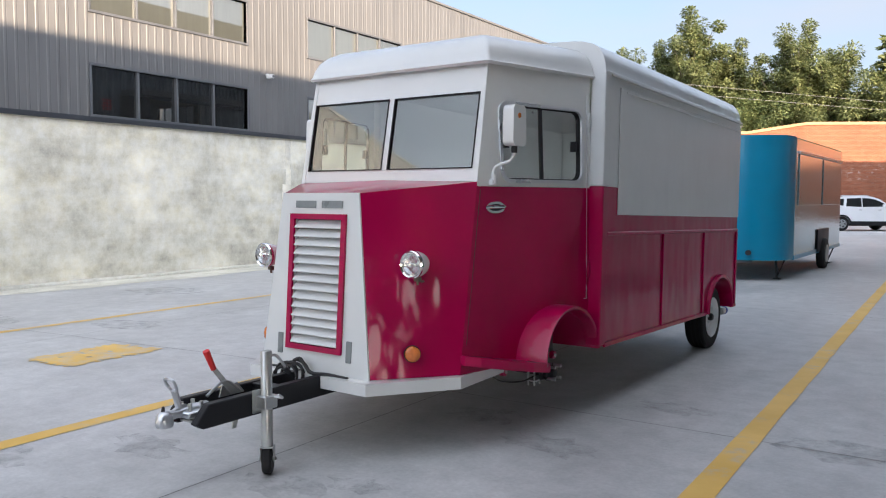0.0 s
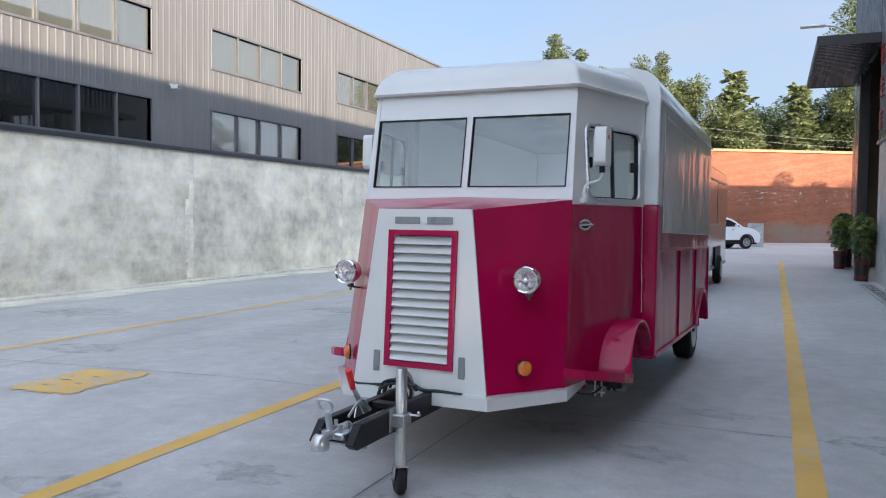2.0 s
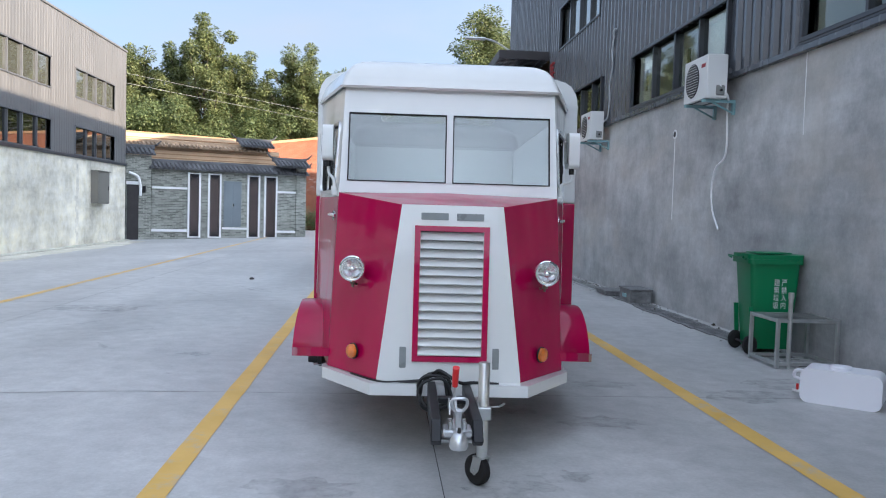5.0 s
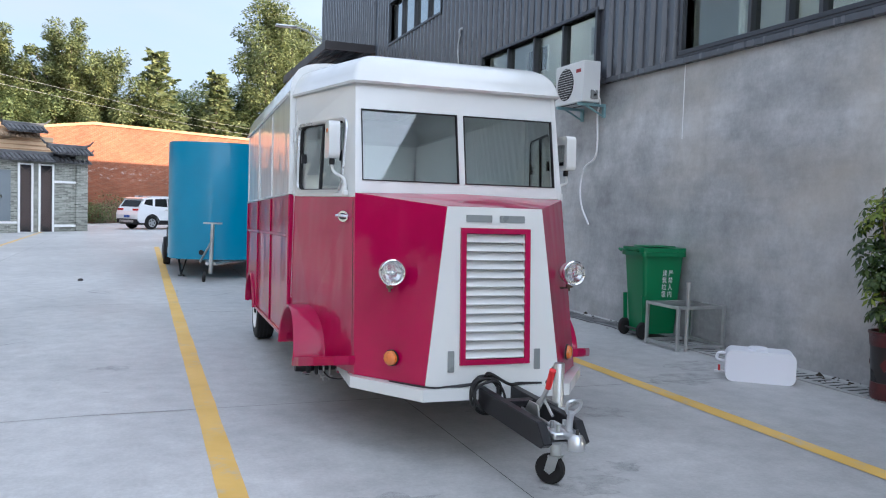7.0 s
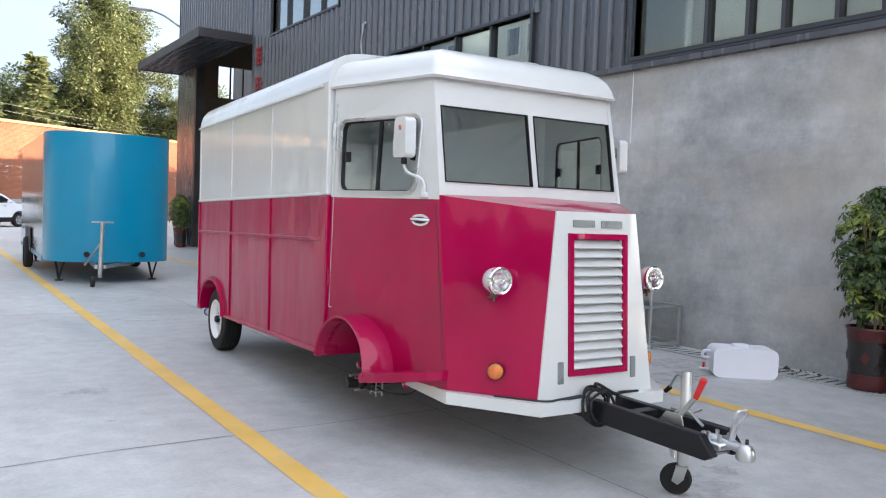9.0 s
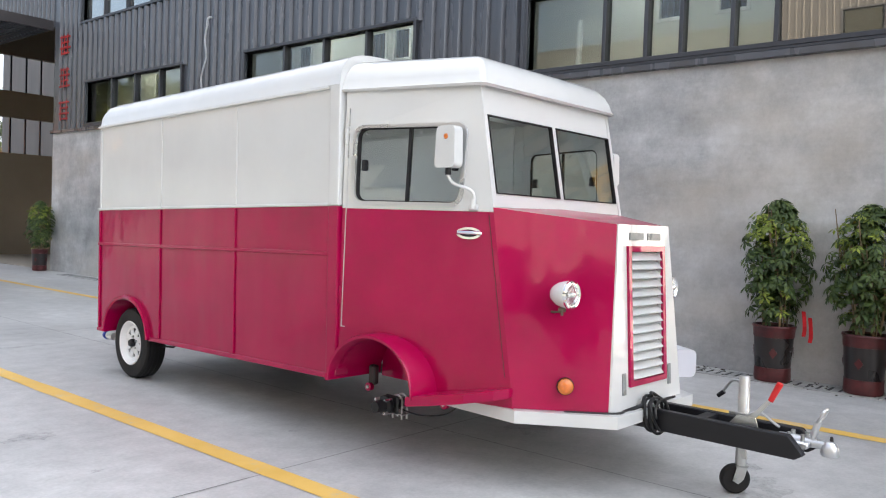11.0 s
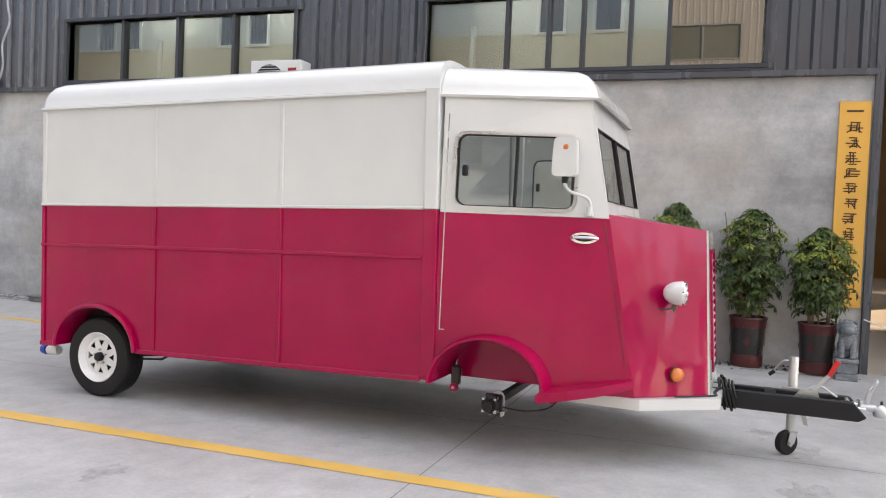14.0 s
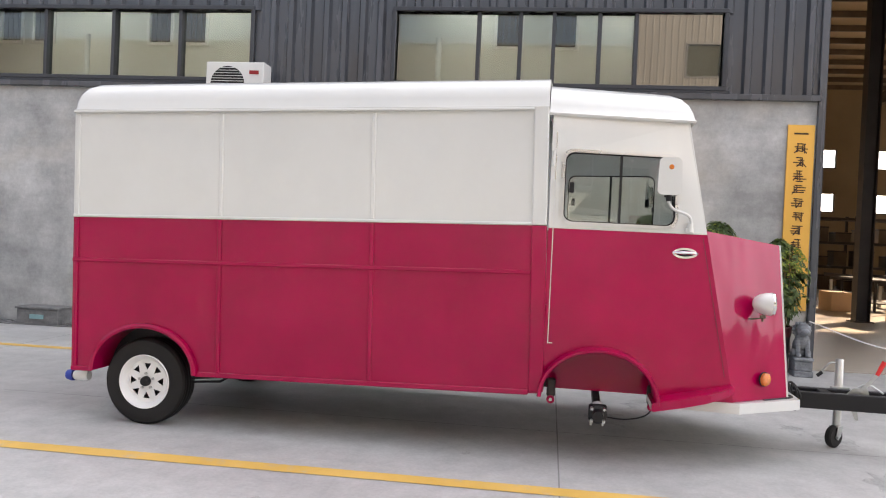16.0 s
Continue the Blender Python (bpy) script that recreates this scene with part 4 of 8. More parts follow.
structure("pavement_apron", bm, M["apron"], "pale sandy screed along the foot of the cement wall")
structure("kerb_left", boxed(LX, LX + 0.22, left_y0, left_y1, -0.5, -0.19, 0.02), M["apron"], "low sandy cement kerb at the wall foot")

# plain wall that closes the yard behind
structure("wall_yard_end", boxed(LX, RX, -34.2, -34.0, -0.5, 4.0), M["wall_pale"], "plain cement wall closing the yard")


# ---- far side: gate house, brick wall, trees ----
# grey brick gate house with lattice panels
GX0, GX1, GY = -14.45, -7.3, 36.8
placed = set(bpy.data.objects)
structure("wall_gate", boxed(GX0, GX1, GY, GY + 0.4, -0.5, 3.08), M["brick_grey"], "grey brick gate-house wall")
structure("wall_gate_far", boxed(-18.5, -8.5, GY + 3.0, GY + 3.4, -0.5, 4.86), M["coping"], "tan plastered wall top behind the gate house")
for zb, xa, xb, yb in [(3.45 + 0.2 * k, -17.5, -7.9, GY + 2.2) for k in range(4)] + [(4.5 + 0.15 * k, -18.5, -8.5, GY + 3.0) for k in range(2)]:
    structure("trim_board", boxed(xa, xb, yb - 0.03, yb - 0.002, zb, zb + 0.035), M["coping_brick"], "shallow tan moulding on the plastered wall")
structure("wall_gate_back", boxed(-17.5, -7.9, GY + 2.2, GY + 2.6, -0.5, 4.3), M["coping"], "tan plastered wall behind the gate house")


def tiled_eave(name, x0, x1, y, z, run, rise, label, tile="tile_grey"):
    """A small tiled pent roof: round cover tiles running down, a ridge and turned-up ends."""
    t = thing(name, label, "roof", kind="structure")
    bm = bmesh.new()
    slab(bm, [(x0, y, z), (x1, y, z), (x1, y + run, z + rise), (x0, y + run, z + rise)], (0, 0, 0.05))
    part("roof_slab", bm, M[tile], t)
    bm = bmesh.new()
    k, step = 0, 0.19
    while x0 + 0.08 + k * step < x1:
        x = x0 + 0.08 + k * step
        rod(bm, (x, y - 0.05, z + 0.06), (x, y + run, z + rise + 0.06), 0.062, 0.062, 8)
        k += 1
    part("cover_tiles", bm, M[tile], t)
    bm = bmesh.new()
    box(bm, x0 - 0.05, x1 + 0.05, y + run - 0.1, y + run + 0.14, z + rise, z + rise + 0.2, 0.02)
    for s, xe in ((-1, x0), (1, x1)):
        tube(bm, [(xe - s * 0.1, y + run, z + rise + 0.15), (xe + s * 0.15, y + run, z + rise + 0.22), (xe + s * 0.34, y + run, z + rise + 0.42)], 0.07, 6, 0.4)
    part("ridge", bm, M[tile], t)
    return t


tiled_eave("gate_roof", GX0 - 0.15, GX1 + 0.15, GY - 0.3, 3.02, 0.65, 0.28, "dark grey tiled pent roof over the gate wall")
tiled_eave("gate_roof_upper", -17.4, -8.5, GY + 1.9, 4.18, 0.5, 0.17, "tiled coping in a painted sunlit tan on the wall behind the gate house", "tile_tan")
tiled_eave("gate_pier_roof", GX0 - 1.3, GX0 + 0.1, GY - 0.45, 3.62, 0.7, 0.3, "tiled roof with turned-up ends on the gate pier")
tiled_eave("gate_pier_roof", GX1 - 1.5, GX1 + 0.1, GY - 0.42, 3.40, 0.7, 0.3, "tiled roof with turned-up ends on the gate pier")
tiled_eave("gate_pier_roof", -10.0, -8.35, GY + 1.6, 4.42, 0.7, 0.3, "tiled roof with turned-up ends behind the gate house")
structure("wall_gate_pier", boxed(GX0 - 1.1, GX0 - 0.05, GY - 0.25, GY + 0.6, -0.5, 3.62), M["brick_grey"], "grey brick pier at the gate house")
structure("wall_gate_pier_right", boxed(GX1 - 0.45, GX1 + 0.05, GY - 0.1, GY - 0.004, -0.5, 3.4), M["brick_grey"], "grey brick pier at the gate house")
for x0, x1 in ((-12.86, -12.32), (-11.95, -11.38), (-10.12, -9.55), (-9.3, -8.7)):
    lp = thing("lattice_panel", "dark wooden lattice panel in a white frame on the gate wall", "lattice", (0, 0, 0), group="gate lattices")
    bm = bmesh.new()
    y0, y1 = GY - 0.07, GY - 0.004
    box(bm, x0 - 0.02, x0 + 0.06, y0, y1, -0.15, 2.95)
    box(bm, x1 - 0.06, x1 + 0.02, y0, y1, -0.15, 2.95)
    box(bm, x0 + 0.06, x1 - 0.06, y0, y1, 2.87, 2.93)
    box(bm, x0 + 0.06, x1 - 0.06, y0, y1, -0.15, -0.09)
    part("frame", bm, M["white_trim"], lp)
    part("backing", boxed(x0 + 0.06, x1 - 0.06, GY - 0.02, GY - 0.004, -0.09, 2.87), M["black"], lp)
    bm = bmesh.new()
    w = x1 - x0 - 0.12
    z = -0.05 - w
    while z < 2.87:
        for s in (1, -1):
            pa, pb = (x0 + 0.06, z), (x1 - 0.06, z + w)
            if s < 0:
                pa, pb = (x0 + 0.06, z + w), (x1 - 0.06, z)
            if min(pa[1], pb[1]) > -0.09 and max(pa[1], pb[1]) < 2.87:
                rod(bm, (pa[0], GY - 0.035, pa[1]), (pb[0], GY - 0.035, pb[1]), 0.011, 0.011, 4)
        z += 0.15
    part("lattice", bm, M["lattice"], lp)
gd = thing("gate_door", "pale grey panelled metal door in the gate wall", "door", (0, 0, 0))
part("leaf", boxed(-11.25, -10.42, GY - 0.045, GY - 0.004, 0.38, 2.6, 0.01), M["door_grey"], gd)
for k in range(2):
    for zz in (0.5, 1.55):
        part("panel", boxed(-11.19 + 0.38 * k, -10.87 + 0.38 * k, GY - 0.06, GY - 0.046, zz, zz + 0.92, 0.008), M["door_grey"], gd)
part("door_handle", boxed(-10.84, -10.78, GY - 0.1, GY - 0.046, 1.38, 1.52, 0.008), M["chrome"], gd)
bm = bmesh.new()
for a, c in ((GX0, -12.9), (-8.66, GX1)):
    box(bm, a, c, GY - 0.05, GY - 0.004, 2.12, 2.22)
    box(bm, a, c, GY - 0.06, GY - 0.004, 0.12, 0.24)
box(bm, -11.3, -10.15, GY - 0.05, GY - 0.004, 0.26, 0.36)
structure("trim_gate_bands", bm, M["white_trim"], "white string courses on the gate wall")
bm = bmesh.new()
tube(bm, curve_pts([(GX0 - 0.52, GY - 0.34, 1.75), (GX0 - 0.52, GY - 0.34, 2.2), (GX0 - 0.64, GY - 0.36, 2.62), (GX0 - 1.0, GY - 0.36, 2.8)], 6), 0.06, 8)
# dark panel painted in for the shaded recess at the pier
gp = thing("gate_side_door", "dark panel on the gate pier, put there for a shaded recess", "door", (0, 0, 0))
part("leaf", boxed(GX0 - 1.06, GX0 - 0.58, GY - 0.29, GY - 0.254, -0.3, 2.25, 0.006), M["steel_dark"], gp)
part("lintel", boxed(GX0 - 1.1, GX0 - 0.54, GY - 0.30, GY - 0.254, 2.255, 2.4, 0.006), M["white_trim"], gp)
part("lamp_box", boxed(GX0 - 0.42, GX0 - 0.3, GY - 0.36, GY - 0.254, 1.9, 2.2, 0.01), M["black"], gp)
tagged(part("drain_pipe", bm, M["white_trim"], None, "", True), "white bent pipe beside the gate pier", "pipe")

# the gate house runs askew to the yard, parallel with the brick wall
askew = pose(-14.2, 36.4, 0, 0, 0, 26.0) @ Matrix.Diagonal((1.04, 1, 1, 1)) @ pose(-GX0, -GY, 0)
for ob in list(bpy.data.objects):
    if ob not in placed and ob.parent is None:
        ob.matrix_basis = askew @ ob.matrix_basis

# orange brick wall behind, turning away to the right
bw = thing("wall_brick", "orange-red brick boundary wall with a tan coping", "", (-21.0, 44.0, 0.0), math.degrees(math.atan2(21, 29)) - 4.0, kind="structure")
top_line = [(0, 5.38), (11.8, 5.38), (15.4, 5.95), (46, 6.1)]
part("brickwork", plate(bmesh.new(), [(0, -0.6), (46, -0.6)] + top_line[::-1], [], lambda p, q, d: Vector((p, d, q)), 0.4), M["brick_orange"], bw)
bm = bmesh.new()
for (p0, q0), (p1, q1) in zip(top_line, top_line[1:]):
    slab(bm, [(p0, -0.1, q0), (p1, -0.1, q1), (p1, 0.5, q1), (p0, 0.5, q0)], (0, 0, 0.17))
part("coping", bm, M["coping_brick"], bw)


def leaf_mesh(name, rnd, clumps, leaf, per, material, droop=0.3, fan=False):
    """A crown of leaves: small pointed quads in loose clumps round the given centres."""
    vs, fs = [], []
    for cx, cy, cz, cr in clumps:
        for _ in range(per):
            while True:
                d = Vector((rnd.uniform(-1, 1), rnd.uniform(-1, 1), rnd.uniform(-1, 1)))
                if 0.2 < d.length < 1:
                    break
            p = Vector((cx, cy, cz)) + Vector((d.x * cr, d.y * cr, d.z * cr * 0.8))
            out = Vector((d.x, d.y, d.z * 0.5 - droop + rnd.uniform(-0.5, 0.5))).normalized()
            side = out.cross(Vector((rnd.uniform(-0.4, 0.4), rnd.uniform(-0.4, 0.4), 1))).normalized()
            s = leaf * rnd.uniform(0.6, 1.3)
            k = len(vs)
            vs += [p, p + out * s * 0.5 + side * s * 0.33, p + out * s, p + out * s * 0.5 - side * s * 0.33]
            fs.append((k, k + 1, k + 2, k + 3))
    me = bpy.data.meshes.new(name)
    me.from_pydata([tuple(v) for v in vs], [], fs)
    me.materials.append(material)
    return me


def feather(vs, fs, rnd, base, tip, leaf):
    """Leaflets in two rows along a limb, drooping a little, like a feather."""
    d = tip - base
    side = d.cross(Vector((0, 0, 1))).normalized()
    n_ = max(6, int(d.length / 0.11))
    for k in range(n_):
        f = 0.2 + 0.8 * k / n_
        p = base.lerp(tip, f)
        ln = leaf * (1.15 - 0.6 * f) * rnd.uniform(0.75, 1.2)
        for s in (1, -1):
            o = (side * s + d.normalized() * 0.55 + Vector((0, 0, rnd.uniform(-0.55, 0.1)))).normalized()
            w = o.cross(Vector((rnd.uniform(-1, 1), rnd.uniform(-1, 1), rnd.uniform(-0.2, 1)))).normalized() * ln * 0.17
            i = len(vs)
            vs += [p, p + o * ln * 0.5 + w, p + o * ln, p + o * ln * 0.5 - w]
            fs.append((i, i + 1, i + 2, i + 3))


def tree_kind(seed, height, width, leaf, kind, material):
    """A trunk with limbs and the crown's leaves; kind sets the outline."""
    rnd = random.Random(seed)
    bm = bmesh.new()
    trunk = curve_pts([(0, 0, 0), (rnd.uniform(-.2, .2), rnd.uniform(-.2, .2), height * 0.35), (rnd.uniform(-.3, .3), rnd.uniform(-.3, .3), height * (0.97 if kind == "spire" else 0.85))], 8)
    tube(bm, trunk, 0.14 + height * 0.005, 8, 0.2)
    clumps, vs, fs = [], [], []
    n_limb = 70 if kind == "spire" else 36
    for k in range(n_limb):
        f = 0.22 + 0.78 * (k + rnd.random()) / n_limb
        if kind == "spire":
            reach = width * (1.08 - f) ** 0.8 * rnd.uniform(0.65, 1.1)
        elif kind == "poplar":
            reach = width * 0.75 * math.sin(math.pi * min(1, f * 0.9 + 0.08)) * rnd.uniform(0.5, 1.1)
        else:
            reach = width * math.sin(math.pi * min(0.97, f * 0.82 + 0.1)) * rnd.uniform(0.55, 1.1)
        a = k * 2.4 + rnd.uniform(-0.4, 0.4)
        base = trunk[min(len(trunk) - 1, int(f * (0.98 if kind == "spire" else 0.9) * (len(trunk) - 1)))]
        tip = Vector((math.cos(a) * reach, math.sin(a) * reach, height * f + reach * 0.3))
        if kind == "spire":
            base = base.lerp(Vector((base.x, base.y, height * f)), 0.8)
        mid = base.lerp(tip, 0.5) + Vector((0, 0, 0.08 * reach if kind == "spire" else -0.06 * reach))
        tube(bm, [base, mid, tip], 0.035 if kind == "spire" else 0.055, 5, 0.3)
        if kind == "spire":
            feather(vs, fs, rnd, base, mid, leaf)
            feather(vs, fs, rnd, mid, tip, leaf)
            for _ in range(3):
                q = base.lerp(tip, rnd.uniform(0.35, 0.9))
                b2 = a + rnd.choice((-1, 1)) * rnd.uniform(0.5, 1.1)
                feather(vs, fs, rnd, q, q + Vector((math.cos(b2), math.sin(b2), 0.25)) * reach * 0.45, leaf * 0.9)
        else:
            for g in (0.5, 0.75, 1.0):
                q = base.lerp(tip, g)
                off = Vector((rnd.uniform(-1, 1), rnd.uniform(-1, 1), rnd.uniform(-0.6, 0.6))) * width * 0.1
                clumps.append((q.x + off.x, q.y + off.y, q.z + 0.1 + off.z, max(0.4, width * 0.21) * rnd.uniform(0.6, 1.15)))
    if kind == "spire":
        crown = bpy.data.meshes.new("crown")
        crown.from_pydata([tuple(v) for v in vs], [], fs)
        crown.materials.append(material)
    else:
        crown = leaf_mesh("crown", rnd, clumps, leaf, 400, material, 0.25)
    return mesh_of(bm, "trunk", M["bark"], True), crown


KINDS = {
    "round": tree_kind(1, 9.0, 3.6, 0.17, "round", M["leaf_tree"]),
    "bushy": tree_kind(2, 7.5, 3.9, 0.17, "round", M["leaf_tree_dark"]),
    "spire": tree_kind(3, 10.5, 2.7, 0.6, "spire", M["leaf_tree"]),
    "tall": tree_kind(5, 14.6, 3.5, 0.2, "round", M["leaf_tree"]),
    "poplar": tree_kind(4, 15.0, 4.4, 0.2, "poplar", M["leaf_tree"]),
}


def tree(kind, x, y, scale, turn, label):
    t = thing("tree", label, "tree", (x, y, ground_z(x)), turn, "trees behind the wall")
    for nm, me in zip(("trunk", "crown"), KINDS[kind]):
        ob = new(nm, me)
        ob.parent = t
        ob.scale = (scale, scale, scale)
    return t


LBL = {"round": "broad leafy green tree behind the brick wall", "bushy": "dense dark green tree behind the wall",
       "spire": "slender tree with feathery tiered branches", "tall": "tall round-headed tree with open light green crown", "poplar": "tall loose poplar with light green leaves"}
for kind, x, y, s, r in (
    ("round", -24.3, 61, 1.36, 10), ("bushy", -28.5, 57, 1.15, 100), ("bushy", -21.2, 60, 1.12, 50), ("tall", -22.4, 61, 0.89, 15), ("tall", -19.6, 62, 0.92, 20), ("tall", -14.9, 62, 0.88, 215), ("tall", -16.9, 60, 1.02, 130), ("round", -14.4, 63, 1.22, 170), ("bushy", -14.0, 60, 1.1, 80),
    ("bushy", -12.0, 62, 1.12, 200), ("tall", -10.2, 61, 0.92, 260), ("round", -11.6, 64, 1.2, 310), ("round", -7.9, 62, 1.26, 250), ("bushy", -6.0, 63, 1.1, 280),
    ("spire", -4.1, 61, 1.17, 20), ("bushy", -2.2, 66, 1.25, 330), ("spire", 0.2, 62, 1.07, 60), ("bushy", 1.8, 68, 1.35, 35), ("poplar", 4.6, 66, 1.2, 30), ("poplar", 7.8, 69, 1.12, 160),
    ("bushy", 4.0, 73, 1.1, 145), ("bushy", 7.5, 75, 1.2, 265), ("bushy", 10.5, 70, 1.1, 95), ("round", 13.0, 68, 1.2, 5)):
    tree(kind, x, y, s, r, LBL[kind])
# unseen added block beyond the workshop's end: closes the place, shades the brick wall's foot
nb = thing("wall_neighbour", "plain grey unseen block added to shade the foot of the brick wall", "", (11.3, 40.4, 0), 31.9, kind="structure")
part("cladding", boxed(-6.5, 40, -7.0, 0, -0.3, 9.6), M["clad_left"], nb)
# unseen trees, added so that the shadow's edge comes out dappled
for kind, x, y, s, r in (("bushy", 12.0, 46.8, 1.0, 10), ("bushy", 15.4, 49.0, 0.98, 70), ("bushy", 18.9, 51.2, 1.02, 130), ("bushy", 22.4, 53.4, 1.0, 190)):
    tree(kind, x, y, s, r, "unseen leafy green tree added to dapple the brick wall's shadow")
rnd = random.Random(77)
clumps = []
for k in range(46):
    sx = -24 + 0.95 * k
    for _ in range(5):
        x = sx + rnd.uniform(-0.8, 0.8)
        y = 50.5 + (x + 21) * 0.622 + rnd.uniform(2.0, 6.0)
        z = rnd.uniform(4.2, 7.6) + 0.7 * math.sin(sx * 0.9) + 0.5 * math.sin(sx * 2.3)
        clumps.append((x, y, z, rnd.uniform(0.9, 1.5)))
woods = new("far_woods", leaf_mesh("far_woods", rnd, clumps, 0.19, 460, M["leaf_tree_dark"]))
tagged(woods, "dense green scrub and young trees behind the brick wall", "woods", "", "stuff")
clumps = []
for k in range(26):
    sx = -19 + 0.5 * k + rnd.uniform(-0.2, 0.2)
    h = rnd.uniform(0.3, 0.65) * (1.9 if sx < -5 else 1.0)
    clumps.append((sx, 43.3 + (sx + 21) * 0.622 + rnd.uniform(-0.3, 0.1), h * 0.8, h))
scrub = new("scrub", leaf_mesh("scrub", rnd, clumps, 0.12, 520, M["leaf_tree_dark"]))
tagged(scrub, "low dark green weeds along the foot of the brick wall", "weeds", "", "stuff")
# power cables over the wall
for z0, z1, y in ((7.3, 6.7, 53), (7.9, 7.2, 53.5)):
    bm = bmesh.new()
    tube(bm, curve_pts([(-26, y - 14, z0 + 1.6), (-13, y - 4, z0 + 0.4), (2, y + 8, z1), (16, y + 18, z1 + 0.4)], 6), 0.011, 5)
    tagged(part("power_cable", bm, M["wire"], None), "thin grey overhead cable in front of the trees", "cable")


# ---- the crimson and white food trailer ----
TR = thing("food_trailer", "crimson and white retro food trailer standing on its jockey wheel", "trailer", (-3.074, 3.6, 0.0), -1.9)
HW, V0, V1, BELT, EAVE = 1.035, 1.65, 5.065, 1.53, 2.31


def rake(z):
    """How far back the cab's raked front edge stands at a height."""
    return 0.38 + 0.193 * (z - 0.45)


def cab_u(v, z):
    """Half width of the tapering cab."""
    f, uf = rake(z), 0.767 - 0.025 * (z - 0.45)
    return uf + (0.995 - 0.012 * (z - 0.8) - uf) * (v - f) / (V0 - f)


def arc(c, z, a, b2, n=20):
    """An arch outline from the front foot over to the rear foot."""
    return [(c - a * math.cos(math.pi * k / n), z + b2 * math.sin(math.pi * k / n)) for k in range(n + 1)]


F_ARCH, R_ARCH = (1.275, 0.45, 0.366, 0.306), (4.492, 0.415, 0.388, 0.325)

for s, side in ((1, "right"), (-1, "left")):
    flat = lambda p, q, d, s=s: Vector((s * (HW - d), p, q))
    cabp = lambda p, q, d, s=s: Vector((s * (cab_u(p, q) - d), p, q))
    # body sides
    bm = plate(bmesh.new(), [(V0, 0.415), *arc(*R_ARCH), (V1, 0.415), (V1, BELT), (V0, BELT)], [], flat, 0.03)
    part("lower_side_panel", bm, M["red"], TR, "crimson lower side panel")
    bm = plate(bmesh.new(), [(V0, BELT), (V1, BELT), (V1, EAVE), (V0, EAVE)], [], flat, 0.03)
    part("upper_side_panel", bm, M["white"], TR, "white upper side panel")
    part("side_lining", boxed(*sorted((s * (HW - 0.06), s * (HW - 0.032))), V0 + 0.1, V1 - 0.065, 0.80, 2.28), M["inner_white"], TR)
    o = s * (HW + 0.014)
    i = s * (HW - 0.004)
    u0, u1 = min(o, i), max(o, i)
    # frame rails pressed onto the panels
    part("sill_rail", boxed(u0, u1, V0 + 0.07, R_ARCH[0] - 0.405, 0.405, 0.44, 0.005), M["red"], TR)
    part("sill_rail", boxed(u0, u1, R_ARCH[0] + 0.405, V1, 0.405, 0.44, 0.005), M["red"], TR)
    drop = 0.0 if s < 0 else 0.018
    part("moulding", boxed(u0, u1, V0 + 0.07, V1, 1.205 - drop, 1.233 - drop, 0.005), M["red"], TR)
    for v in (2.81, 3.92, V1 - 0.03) if s < 0 else (2.87, 3.95, V1 - 0.03):
        rw = 0.015 if s < 0 else 0.02
        part("rib", boxed(u0, u1, v - rw, v + rw, 0.44, 1.205 - drop, 0.005), M["red"], TR)
        if s < 0:
            part("rib", boxed(u0, u1, v - 0.015, v + 0.015, 1.233, BELT - 0.004, 0.005), M["red"], TR)
            part("rib", boxed(min(s * (HW + 0.008), i), max(s * (HW + 0.008), i), v - 0.015, v + 0.015, BELT + 0.022, EAVE - 0.03, 0.004), M["white"], TR)
    if s < 0:
        part("belt_rail", boxed(u0, u1, V0 + 0.07, V1, BELT, BELT + 0.022, 0.005), M["white"], TR)
    else:
        part("service_hatch", boxed(HW + 0.001, HW + 0.012, 1.90, V1 - 0.01, 1.334, 2.24, 0.004), M["white"], TR, "closed white service hatch")
        part("hatch_hinge", boxed(HW + 0.012, HW + 0.02, 2.0, V1 - 0.1, 2.205, 2.222, 0.003), M["white"], TR)
    # corner post between cab and body
    part("corner_post", boxed(*sorted((s * 0.94, s * (HW + 0.016))), V0 - 0.03, V0 + 0.07, 0.425, BELT, 0.01, 2), M["red"], TR)
    part("corner_post", boxed(*sorted((s * 0.94, s * (HW + 0.016))), V0 - 0.03, V0 + 0.07, BELT + 0.001, EAVE + 0.01, 0.01, 2), M["white"], TR)
    # rear arch lip and wheel well
    c0, z0, a0, b0 = R_ARCH
    bm = bmesh.new()
    prev = None
    for k in range(25):
        t = math.pi * k / 24
        cs, sn = -math.cos(t), math.sin(t)
        ring = [bm.verts.new((s * u, c0 + (a0 + r) * cs, z0 + (b0 + r) * sn)) for u, r in ((0.78, 0.0), (HW + 0.03, -0.004), (HW + 0.038, 0.012), (HW + 0.03, 0.03), (HW - 0.01, 0.034), (0.78, 0.012))]
        if prev:
            for j in range(6):
                bm.faces.new((prev[j], prev[(j + 1) % 6], ring[(j + 1) % 6], ring[j]))
        prev = ring
    part("rear_wheel_arch", bm, M["red"], TR, "", True)
    part("wheel_well", boxed(*sorted((s * 0.76, s * 0.78)), 4.05, 4.89, 0.43, 0.78), M["black"], TR)
    # cab: red below, white above with the side window
    bm = plate(bmesh.new(), [(rake(0.45), 0.45), *arc(*F_ARCH)[:-1], (V0 - 0.004, 0.452), (V0 - 0.004, 1.558), (rake(1.558), 1.558)], [], cabp, 0.03)
    part("cab_lower_side", bm, M["red"], TR, "crimson lower cab side")
    wv0, wv1, wz0, wz1 = 0.815, 1.555, 1.605, 2.07
